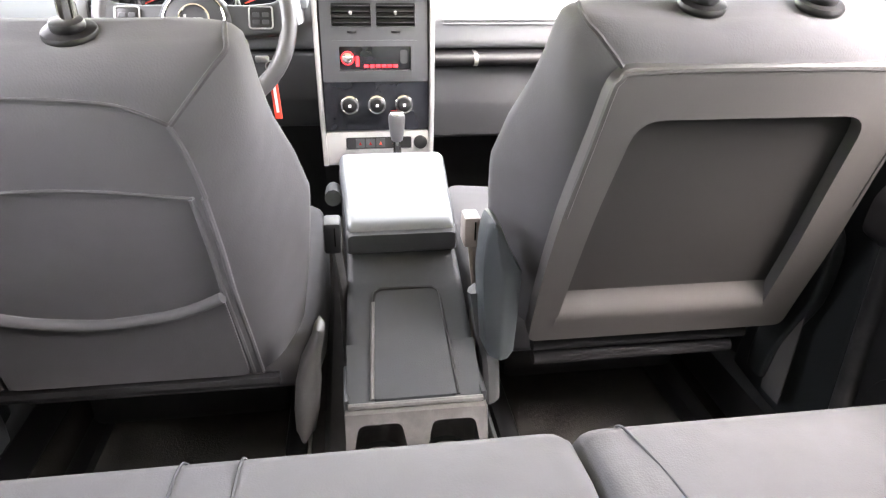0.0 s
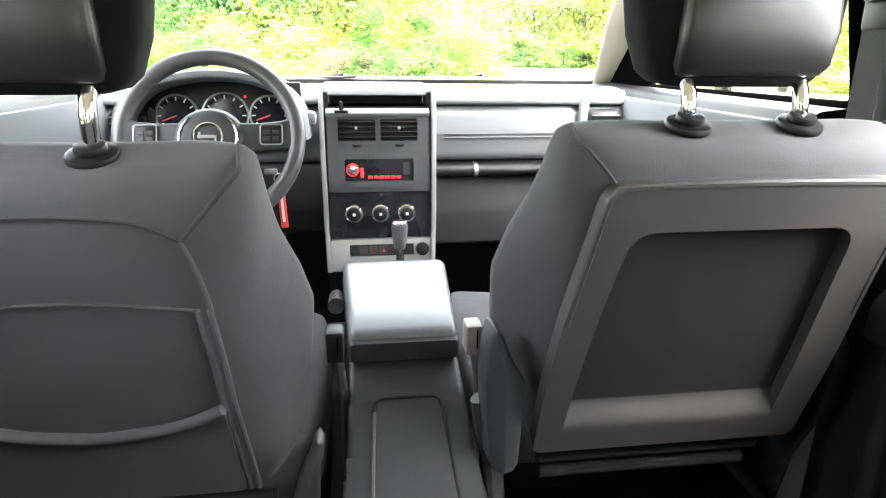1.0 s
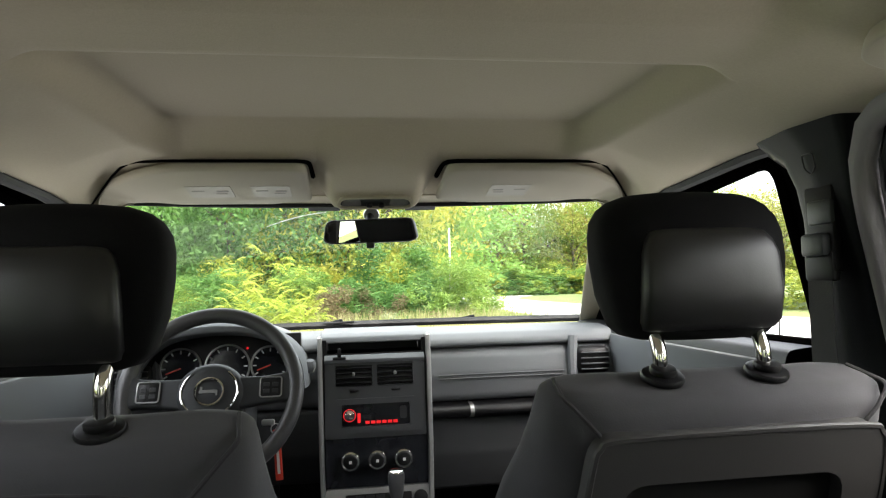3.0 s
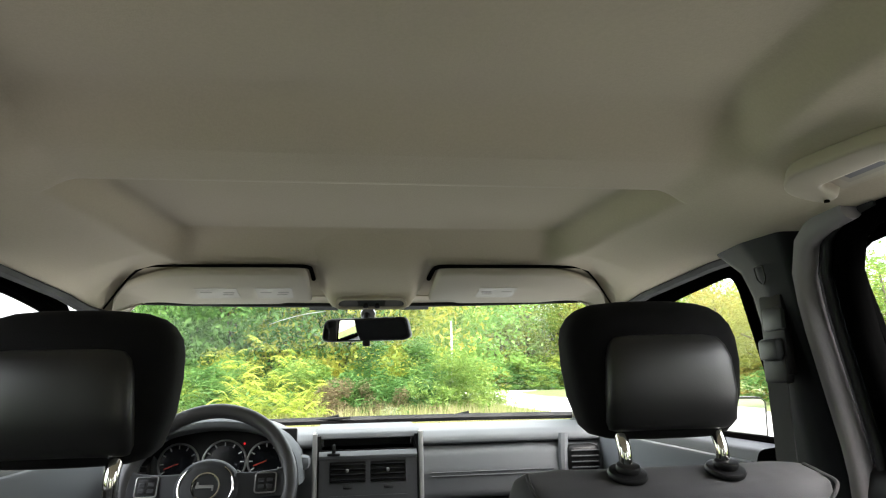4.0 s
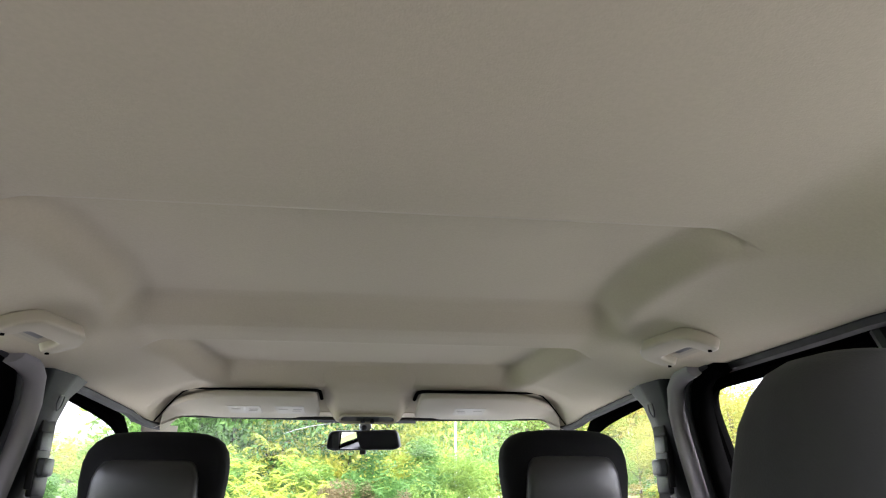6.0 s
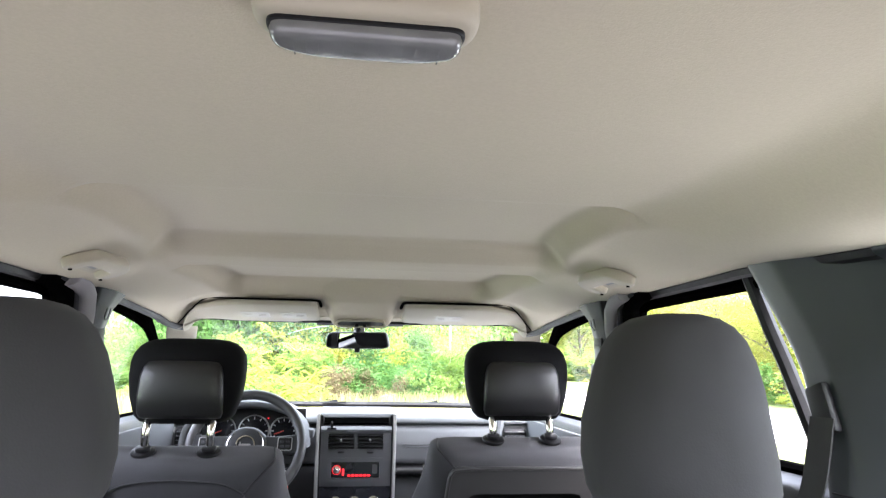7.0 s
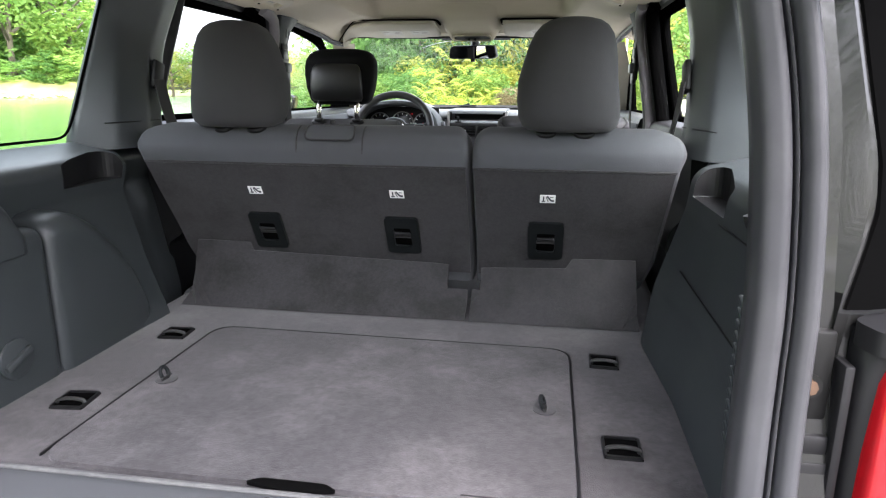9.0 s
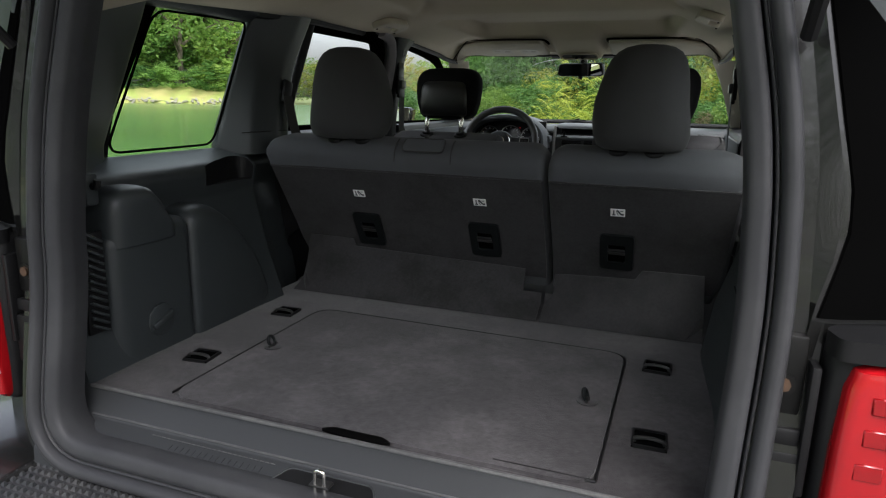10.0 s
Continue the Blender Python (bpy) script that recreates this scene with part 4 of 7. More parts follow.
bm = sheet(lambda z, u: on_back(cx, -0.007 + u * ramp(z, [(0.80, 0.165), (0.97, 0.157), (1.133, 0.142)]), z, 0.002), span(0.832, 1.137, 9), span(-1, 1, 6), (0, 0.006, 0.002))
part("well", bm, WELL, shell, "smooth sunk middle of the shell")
bm = sheet(lambda z, u: on_back(cx, -0.007 + u * 0.163, z, 0.002 + 0.020 * (1 - ease(z, 0.812, 0.852))), span(0.795, 0.862, 12), span(-1, 1, 6), (0, 0.006, 0.002))
part("lower_lip", bm, PLASTIC_SHELL, shell)
part("shell_edge", tube(edge_line(cx, [(-0.195, 1.0), (-0.182, 1.15), (-0.174, 1.178), (-0.15, 1.187), (0.0, 1.189), (0.15, 1.187), (0.174, 1.178), (0.182, 1.15), (0.195, 1.0)], 0.019), 0.004, 6), PLASTIC_SHELL, shell)
for z, w0, w1 in ((0.738, -0.19, 0.16), (0.708, -0.185, 0.145)):
    part("lower_bar", tube([on_back(cx, a, z, 0.0) for a in span(w0, w1, 8)], 0.012, 10), CLOTH_BLACK, passenger_seat)

# driver: cloth back with sewn seams, side piping and a map pocket
cx = -SEAT_X
part("seam", tube(edge_line(cx, [(-0.145, 1.169), (-0.12, 1.182), (-0.086, 1.192), (0.0, 1.198), (0.086, 1.192), (0.12, 1.182), (0.145, 1.169)], 0.001), 0.0024, 6), CLOTH_HEAD, driver_seat)
part("seam", tube(edge_line(cx, [(-0.150, 1.080), (-0.06, 1.093), (0.0, 1.096), (0.06, 1.092), (0.148, 1.079)], 0.001), 0.0024, 6), CLOTH_HEAD, driver_seat)
for s in (-1, 1):
    part("piping", tube(edge_line(cx, [(s * 0.145, 1.169), (s * 0.156, 1.13), (s * 0.162, 1.08)], 0.001), 0.003, 8), CLOTH, driver_seat)
    for out in (0.0, 0.013):
        part("piping", tube(edge_line(cx, [(s * (0.147 + out), 1.080), (s * (0.151 + out), 1.0), (s * (0.153 + out), 0.93), (s * (0.159 + out), 0.84), (s * (0.164 + out), 0.765)], 0.001), 0.0036, 8), CLOTH, driver_seat)
pocket = rounded([(-0.160, 0.768), (0.160, 0.768), (0.152, 0.932), (0.115, 0.914), (0.075, 0.902), (0.0, 0.893), (-0.075, 0.902), (-0.115, 0.914), (-0.152, 0.932)], [0.01] * 9, 3)
pk = part("map_pocket", back_panel(cx, densify(pocket), [], 0.0, 0.008), CLOTH, driver_seat, "stretched cloth map pocket", angle=60)
part("pocket_hem", tube(edge_line(cx, [(-0.152, 0.932), (-0.115, 0.914), (-0.075, 0.902), (0.0, 0.893), (0.075, 0.902), (0.115, 0.914), (0.152, 0.932)], 0.010), 0.0075, 10), CLOTH, pk, "rolled elastic hem")
part("lower_bar", tube([on_back(cx, a, 0.752, 0.004) for a in span(-0.2, 0.2, 8)], 0.010, 8), PLASTIC_DARK, driver_seat)

# shoulder seams, recliner covers, lever and runners on both seats
for ob, cx in ((driver_seat, -SEAT_X), (passenger_seat, SEAT_X)):
    for s in (-1, 1):
        pts = []
        foot = 1.188 if cx > 0 else 1.169
        for t in span(0, 1, 6):
            z = foot + (1.238 - foot) * t
            pts.append((cx + s * ((0.168 if cx > 0 else 0.147) + (0.037 if cx > 0 else 0.060) * t), back_at(z, 1) - 0.001, z))
        pts += [(cx + s * 0.204, 0.712, 1.2475), (cx + s * 0.200, 0.74, 1.257)]
        if cx > 0:
            pts = [(a, b, settled(c)) for a, b, c in pts]
        part("shoulder_seam", tube(smooth_line(pts, 5), 0.0028, 6), CLOTH_HEAD, ob)
        lo = [(cx + s * 0.236, 0.79, 0.935), (cx + s * 0.238, 0.80, 0.88), (cx + s * 0.246, 0.82, 0.80), (cx + s * 0.246, 0.86, 0.70), (cx + s * 0.24, 0.87, 0.62)]
        cov = loft([[(p.x + a, p.y + b, p.z) for a, b in rounded([(-w * 0.5, -w * 1.2), (w * 0.5, -w * 1.2), (w * 0.5, w * 1.2), (-w * 0.5, w * 1.2)], 0.008, 3)]
                    for p, w in zip(smooth_line(lo, 4), [0.012, 0.018, 0.022, 0.025, 0.026, 0.027, 0.027, 0.027, 0.027, 0.026, 0.025, 0.025, 0.024, 0.023, 0.022, 0.02, 0.018])])
        inner = s == (1 if cx < 0 else -1)
        if not inner:
            part("recliner_cover", cov, PLASTIC_PILLAR if cx > 0 else PLASTIC, ob)
        elif cx > 0:
            cov = loft([[(a, b, z) for a, b in rounded([(x0, 0.845), (x0 + 0.004, 0.80), (x0 + (x1 - x0) * 0.55, 0.786), (x1, 0.792), (x1, 0.845)], 0.004, 2)]
                        for z, x0, x1 in [(0.740, 0.118, 0.150), (0.752, 0.112, 0.157), (0.82, 0.106, 0.160), (0.872, 0.103, 0.1615), (0.884, 0.103, 0.161), (0.90, 0.104, 0.150), (0.93, 0.106, 0.137), (0.953, 0.110, 0.128), (0.960, 0.114, 0.120)]])
            part("recliner_cover", cov, PLASTIC_TRIM, ob, "slate plastic recliner shield", angle=25)
            part("recliner_arm", tube(smooth_line([(0.110, 0.85, 0.83), (0.122, 0.85, 0.76), (0.134, 0.85, 0.70), (0.140, 0.85, 0.62)], 4), 0.019, 10, flat=0.7), PLASTIC, ob)
        else:
            cov = loft([[(x + w * math.cos(a), 0.80 + 0.02 * math.sin(a), z) for a in span(0, 2 * math.pi * 15 / 16, 16)]
                        for z, x, w in [(0.660, -0.155, 0.006), (0.675, -0.152, 0.015), (0.71, -0.148, 0.0185), (0.76, -0.142, 0.0185), (0.80, -0.136, 0.014), (0.835, -0.124, 0.009), (0.85, -0.121, 0.008), (0.855, -0.121, 0.003)]])
            part("recliner_lever", cov, PLASTIC_SHELL, ob, "grey oval recliner lever", angle=60)
        part("runner", rbox(cx + s * 0.20, 1.0, 0.452, 0.035, 0.70, 0.03, 0.006), STEEL, ob, "steel seat runner")
        part("runner_foot", rbox(cx + s * 0.20, 0.72, 0.47, 0.045, 0.06, 0.05, 0.01), PLASTIC_DARK, ob)
    s = 1 if cx < 0 else -1
    bx = cx + s * 0.285
    bk = thing("belt_buckle", "black seat belt buckle beside the console", "belt buckle", "front belt buckles")
    bx += s * 0.0 if s > 0 else 0.012
    part("stalk", tube([(bx + 0.012, 0.93, 0.66), (bx + 0.012, 0.92, 0.80), (bx + 0.004, 0.92, 0.87)], 0.010, 8, flat=0.5), BELT if s > 0 else BUCKLE, bk)
    part("housing", rbox(bx, 0.917, 0.898, 0.026, 0.04, 0.05, 0.005), PLASTIC_DARK if s > 0 else BUCKLE, bk)
    part("slot", rbox(bx + 0.004, 0.896, 0.902, 0.002, 0.002, 0.03, 0), HOLE, bk)

driver_seat.location = (0.0, -0.012, -0.033)
passenger_seat.location = (0.002, -0.006, 0.003)

# cushion seams on the rear bench
for x0, x1, y in ((-0.25, -0.25, 0), (-0.19, -0.19, 0), (0.24, 0.22, 0)):
    line = [(x0, 0.2, 0.8185), (x0, 0.4, 0.829), (x1, 0.52, 0.8255), (x1, 0.558, 0.802), (x1, 0.567, 0.77)]
    part("seam", tube(smooth_line(line, 6), 0.0016, 6), CLOTH_REAR, cushion_l if x0 < 0 else cushion_r)

# ---- cargo space ----
def put_on_back(x, z, out=0.0):
    """A point on the rear face of the bench, out metres behind it."""
    return Vector((x, rear_y(z) - 0.005 - 0.86 * out, z - 0.5 * out))


def back_pose(x, z):
    """Local x across, y up the leaning face, z out of it."""
    up = (put_on_back(x, z + 0.05) - put_on_back(x, z - 0.05)).normalized()
    right = Vector((1, 0, 0))
    out = right.cross(up).normalized()
    m = Matrix((right, up, out)).transposed().to_4x4()
    m.translation = put_on_back(x, z)
    return m


def frame_plate(w, h, hole_w, hole_h, depth, r=0.008, dy=0.0):
    a = rounded([(-w / 2, -h / 2), (w / 2, -h / 2), (w / 2, h / 2), (-w / 2, h / 2)], r, 3)
    b = rounded([(-hole_w / 2, -hole_h / 2 + dy), (hole_w / 2, -hole_h / 2 + dy), (hole_w / 2, hole_h / 2 + dy), (-hole_w / 2, hole_h / 2 + dy)], r * 0.5, 3)
    return panel_with_holes(a, [b], lambda x, y, z: (x, y, z), depth)


def tether_anchor(x, z):
    ob = thing("tether_anchor", "black plastic child seat tether anchor in the seat back", "anchor", "tether anchors on the rear seat back")
    m = back_pose(x, z)
    bm = frame_plate(0.082, 0.112, 0.042, 0.058, 0.009, 0.01, -0.004)
    part("bezel", place(bm, m), PLASTIC_PILLAR, ob)
    part("cup", place(rbox(0, -0.004, 0.0015, 0.05, 0.064, 0.003, 0.001), m), HOLE, ob, "black hollow of the anchor")
    bm = joined(*[place(rbox(0, 0.016 - 0.008 * k, 0.005, 0.040, 0.003, 0.005, 0.001), pose(0, 0, 0, 25, 0, 0)) for k in range(2)])
    part("louvre", place(bm, m), PLASTIC_DARK, ob)
    part("anchor_bar", place(tube([(-0.021, -0.004, 0.006), (0.021, -0.004, 0.006)], 0.0032, 8), m), DULL_STEEL, ob)
    return ob


def tether_label(x, z):
    ob = thing("label", "small white printed tether symbol label", "label", "tether labels on the rear seat back")
    m = back_pose(x, z)
    part("paper", place(rbox(0, 0, 0.001, 0.034, 0.023, 0.002, 0.0008, 1), m), WHITE, ob)
    bm = joined(place(rbox(0.004, 0, 0.0024, 0.004, 0.016, 0.0008, 0), pose(0, 0, 0, 0, 0, 35)), rbox(-0.009, 0.001, 0.0024, 0.003, 0.013, 0.0008, 0), rbox(-0.009, -0.006, 0.0024, 0.008, 0.003, 0.0008, 0), rbox(0.011, -0.004, 0.0024, 0.006, 0.005, 0.0008, 0), place(rbox(-0.001, 0.0, 0.0024, 0.0015, 0.014, 0.0008, 0), pose(0, 0, 0, 0, 0, 20)), rbox(0.009, 0.006, 0.0024, 0.007, 0.0015, 0.0008, 0))
    part("symbol", place(bm, m), INK, ob, "dark printed bars")
    return ob


for x in (-0.346, -0.003, 0.339):
    tether_label(x, 1.096)
    tether_anchor(x, 0.988)

# pull latch and belt guide on the wide bench back
latch = thing("armrest_latch", "grey cloth flap with belt guide on the bench top", "latch")
def roll_point(x, b, d):
    """On the rolled top of the bench, b metres up and over from the rear face."""
    y, z, ny, nz = (ramp(b, [(r[0], r[k]) for r in [(0, -0.127, 1.212, -0.95, 0.3), (0.018, -0.119, 1.229, -0.8, 0.6), (0.036, -0.104, 1.243, -0.6, 0.8), (0.056, -0.085, 1.249, -0.2, 1.0)]]) for k in (1, 2, 3, 4))
    return (x, y + ny * d, z + nz * d)


rim = rounded([(-0.205, 0.006), (-0.090, 0.006), (-0.094, 0.046), (-0.200, 0.046)], 0.014, 5)
part("flap", panel_with_holes(densify(rim, 0.008), [], roll_point, 0.005), CLOTH_REAR, latch)
part("rim", loop_tube([roll_point(a, b, 0.004) for a, b in rim], 0.0024, 6), CLOTH_HEAD, latch)
part("tab", rbox(-0.148, -0.094, 1.254, 0.012, 0.006, 0.014, 0.002), PLASTIC_DARK, latch)
for x in (-0.225, -0.072):
    pts = [(x, rear_y(z) + 0.0006, z) for z in (1.19, 1.205)] + [roll_point(x, b, 0.0) for b in (0.01, 0.03, 0.05)]
    part("seam", tube(smooth_line(pts, 4), 0.0016, 6), CLOTH_HEAD, bench_l)
for bench, x0, x1 in ((bench_l, -0.602, 0.16), (bench_r, 0.176, 0.602)):
    part("seam", tube([(x0 + (x1 - x0) * t, rear_y(1.163) - 0.002, 1.163) for t in span(0, 1, 12)], 0.0022, 6), CARPET_BACK, bench)


# folding carpet flap at the foot of the bench
def foot_flap(outline, label):
    def at(a, b, d):
        y = ramp(b, [(0.80, -0.105), (0.804, -0.078), (0.812, -0.058), (0.83, -0.042), (0.87, -0.022), (0.95, -0.004)])
        return (a, y - d, b + 0.3 * d)
    bm = panel_with_holes(densify(outline, 0.02), [], at, 0.006)
    ob = thing("carpet_flap", label, "carpet flap", "carpet flaps behind the rear seat")
    part("panel", bm, CARPET_BACK, ob)
    rim = densify(outline, 0.03)
    part("hem", tube([at(a, b, 0.004) for a, b in rim if b > 0.83], 0.0022, 6), CARPET_BACK, ob, "stitched carpet hem")
    return ob


foot_flap([(-0.555, 0.801), (0.158, 0.801), (0.158, 0.857), (0.108, 0.857), (0.108, 0.913), (-0.395, 0.925), (-0.405, 0.945), (-0.548, 0.947)], "wide dark grey carpet flap at the bench foot")
foot_flap([(0.168, 0.801), (0.557, 0.801), (0.549, 0.940), (0.405, 0.938), (0.39, 0.915), (0.19, 0.908), (0.19, 0.857), (0.168, 0.857)], "narrow dark grey carpet flap at the bench foot")

# lid in the cargo floor, with its groove
outline = rounded([(-0.385, -0.785), (0.388, -0.785), (0.393, -0.245), (-0.382, -0.235)], 0.05, 6)
lid = thing("cargo_lid", "carpeted lift-out lid in the cargo floor", "floor lid")
part("panel", prism(outline, "z", 0.799, 0.8055), CARPET, lid)
edge = rounded([(-0.388, -0.77), (-0.385, -0.232), (0.396, -0.242), (0.391, -0.77)], [0.001, 0.05, 0.05, 0.001], 6)
part("edge_groove", tube([(a, b, 0.8035) for a, b in densify(edge, 0.05)[:-11]], 0.0026, 6), PLASTIC_DARK, lid)
slot = rounded([(-0.060, -0.790), (0.005, -0.803), (0.071, -0.791), (0.050, -0.779), (-0.040, -0.778)], 0.006, 4)
part("pull_slot", prism(slot, "z", 0.803, 0.8078), HOLE, lid, "black finger slot")


def lid_loop(x, y):
    ob = thing("lid_hook", "folding black metal loop in a round cup", "hook", "loops in the cargo lid")
    part("cup", place(disc(0, 0, 0, 0.020, 0.003, 24, bevel=0.001), pose(x, y, 0.805)), CARPET_BACK, ob)
    ring = [(0.0085 * math.cos(a), 0, 0.013 + 0.012 * math.sin(a)) for a in span(0, 2 * math.pi * 15 / 16, 16)]
    part("ring", place(loop_tube(ring, 0.0036, 8), pose(x, y, 0.806, -18, 0, 78)), PLASTIC_PILLAR, ob)
    part("pin", tube([(x, y - 0.014, 0.811), (x, y + 0.014, 0.811)], 0.003, 8), DULL_STEEL, ob)
    return ob


lid_loop(-0.345, -0.512)
lid_loop(0.345, -0.515)


def tie_down(x, y, turn):
    ob = thing("tie_down", "steel tie-down bar sunk in a black plastic cup", "tie-down", "tie-downs in the cargo floor")
    m = pose(x, y, 0.800, 0, 0, turn)
    part("bezel", place(frame_plate(0.057, 0.060, 0.05, 0.052, 0.006, 0.006), m), PLASTIC_DARK, ob)
    part("cup", place(rbox(0, 0, 0.0015, 0.056, 0.058, 0.003, 0), m), HOLE, ob, "black hollow under the bar")
    part("bar", place(tube(smooth_line([(-0.024, -0.012, 0.002), (-0.022, -0.012, 0.009), (0, -0.012, 0.012), (0.022, -0.012, 0.009), (0.024, -0.012, 0.002)], 4), 0.0034, 8), m), DULL_STEEL, ob)
    return ob


for x, y, a in ((-0.46, -0.286, 4), (-0.458, -0.607, 6), (0.462, -0.289, -3), (0.461, -0.612, 0)):
    tie_down(x, y, a)

# left wheel house box with its upper bump, knob and seam
box = thing("jack_cover", "slate grey jack compartment cover with turn knob", "cover", kind="structure")


def pod(rows, foot, r):
    """A moulded hump on the left side wall: rows of (y, inner face, top)."""
    return loft([[(a, y, b) for a, b in rounded([(-0.72, foot), (x, foot), (x, top), (-0.72, top)], [0.001, 0.003, min(r, 0.45 * (top - foot)), 0.001], 6)] for y, x, top in rows])


part("cover", pod([(-0.722, -0.600, 1.040), (-0.719, -0.586, 1.058), (-0.711, -0.573, 1.072), (-0.697, -0.566, 1.080), (-0.68, -0.5635, 1.083), (-0.60, -0.5625, 1.084), (-0.52, -0.5625, 1.084), (-0.508, -0.5645, 1.082), (-0.502, -0.571, 1.075)], 0.79, 0.03), PLASTIC_TRIM, box, angle=60)
part("wheel_arch", pod([(-0.4995, -0.568, 1.078), (-0.494, -0.560, 1.090), (-0.48, -0.5565, 1.098), (-0.44, -0.556, 1.102), (-0.40, -0.556, 1.088), (-0.36, -0.556, 1.062), (-0.31, -0.556, 1.016), (-0.27, -0.556, 0.965), (-0.24, -0.557, 0.912),
                        (-0.222, -0.560, 0.866), (-0.212, -0.567, 0.836), (-0.207, -0.580, 0.820)], 0.79, 0.045), PLASTIC_TRIM, box, angle=60)
part("upper_cover", pod([(-0.712, -0.600, 1.100), (-0.709, -0.580, 1.132), (-0.70, -0.566, 1.150), (-0.685, -0.5585, 1.161), (-0.66, -0.5565, 1.165), (-0.62, -0.556, 1.164), (-0.60, -0.556, 1.157), (-0.58, -0.556, 1.136), (-0.562, -0.557, 1.104),
                         (-0.550, -0.559, 1.084), (-0.545, -0.566, 1.076)], 1.045, 0.032), PLASTIC_TRIM, box, angle=60)
knob = part("knob", disc(-0.563, -0.607, 0.872, 0.036, 0.006, 32, (1, 0, 0), bevel=0.003), PLASTIC_TRIM, box)
part("grip", place(rbox(0, 0, 0, 0.012, 0.062, 0.014, 0.004), pose(-0.556, -0.607, 0.872, 20, 0, 0)), PLASTIC_TRIM, knob)

# air grille and bump stops beside the tailgate
for sx in (-1, 1):
    gr = thing("air_grille", "black slotted air grille beside the tailgate", "grille", "grilles beside the tailgate", kind="structure")
    part("plate", rbox(sx * 0.572, -0.755, 0.99, 0.008, 0.05, 0.20, 0.003), PLASTIC_DARK, gr)
    for k in range(13):
        part("slat", place(rbox(0, 0, 0, 0.010, 0.042, 0.006, 0.002), pose(sx * 0.566, -0.755, 0.90 + 0.015 * k, 30 * sx, 0, 0)), PLASTIC_TRIM, gr)
    hook = thing("bag_hook", "grey plastic bag hook on the cargo trim", "hook", "bag hooks")
    part("base", rbox(sx * 0.589, -0.733, 1.168, 0.022, 0.03, 0.062, 0.006), PLASTIC_TRIM, hook)
    part("prong", tube(smooth_line([(sx * 0.585, -0.733, 1.178), (sx * 0.570, -0.733, 1.174), (sx * 0.564, -0.733, 1.188)], 4), 0.007, 8), PLASTIC_DARK, hook)

# hand scoop cut into each shelf edge under the cargo window
def cut(ob, bm):
    """Takes the shape bm out of the mesh of ob."""
    tool = new("cutter", bpy.data.meshes.new("cutter"))
    bmesh.ops.recalc_face_normals(bm, faces=bm.faces)
    bm.to_mesh(tool.data)
    bm.free()
    mod = ob.modifiers.new("cut", "BOOLEAN")
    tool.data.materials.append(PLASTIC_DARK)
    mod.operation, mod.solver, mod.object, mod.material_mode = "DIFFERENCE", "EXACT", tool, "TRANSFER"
    bpy.context.view_layer.update()
    done = bpy.data.meshes.new_from_object(ob.evaluated_get(bpy.context.evaluated_depsgraph_get()))
    ob.modifiers.clear()
    ob.data = done
    bpy.data.objects.remove(tool)


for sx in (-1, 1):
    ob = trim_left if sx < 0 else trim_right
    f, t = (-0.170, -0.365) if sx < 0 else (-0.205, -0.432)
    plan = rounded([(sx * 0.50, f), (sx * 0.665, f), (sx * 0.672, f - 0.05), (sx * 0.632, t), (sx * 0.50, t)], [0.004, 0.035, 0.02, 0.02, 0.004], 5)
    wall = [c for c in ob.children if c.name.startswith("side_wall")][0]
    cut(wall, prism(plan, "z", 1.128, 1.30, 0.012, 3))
    # parting lines
    for za, zb in ((1.115, 1.115), (0.995, 0.985)):
        if sx > 0:
            xa = 0.616 if za > 1.1 else 0.592
            part("parting_line", tube([(xa, y, za + (zb - za) * t) for t, y in zip(span(0, 1, 6), span(-0.42 if za > 1.1 else -0.28, -0.76, 6))], 0.0016, 6), PLASTIC_DARK, ob)
    part("parting_line", tube([(sx * 0.628, -0.0, 1.252), (sx * 0.629, -0.04, 1.252), (sx * 0.660, -0.17, 1.25)], 0.0014, 6), PLASTIC_DARK, ob)


# rear seat belts on the C pillars
def rear_belt(sx):
    ob = thing("seat_belt", "grey rear seat belt with black guide on the pillar", "seat belt", "rear seat belts")
    x = side_x(1.36) - 0.072
    part("guide", place(rbox(0, 0, 0, 0.014, 0.04, 0.07, 0.006), pose(sx * 0.628, 0.005, 1.36, -18, 0, 0)), PLASTIC_DARK, ob)
    line = smooth_line([(sx * 0.622, 0.0, 1.35), (sx * 0.615, 0.015, 1.27), (sx * 0.605, 0.035, 1.2), (sx * 0.59, 0.05, 1.1)], 5)
    part("webbing", loft([[(p.x - 0.0012, p.y - 0.023, p.z), (p.x + 0.0012, p.y - 0.023, p.z), (p.x + 0.0012, p.y + 0.023, p.z), (p.x - 0.0012, p.y + 0.023, p.z)] for p in line]), BELT, ob)
    return ob


rear_belt(-1)
rear_belt(1)

# sill: scuffed edges, dashes of the anti-slip line, the striker and its recess
def tread_z(y):
    return 0.773 - 0.263 * (-0.853 - y)


for k in range(24):
    part("tread_dash", rbox(-0.347 + 0.0105 * k, -0.862, tread_z(-0.862) + 0.0005, 0.008, 0.002, 0.0015, 0.0004, 1), SCUFF, sill)
for k in range(16):
    part("tread_rib", place(rbox(0, 0, 0, 0.004, 0.026, 0.0014, 0.0004, 1), pose(-0.30 + 0.012 * k, -0.885, tread_z(-0.885), 14.7, 0, 0)), PLASTIC, sill)
part("sill_ridge", tube([(-0.50, -0.8505, 0.7785), (0.50, -0.8505, 0.7785)], 0.0018, 6), SCUFF, sill, "worn pale ridge")
part("carpet_edge", tube([(-0.545, -0.808, 0.8065), (0.545, -0.808, 0.8065)], 0.0042, 8), SCUFF, sill, "scuffed pale plastic edge")
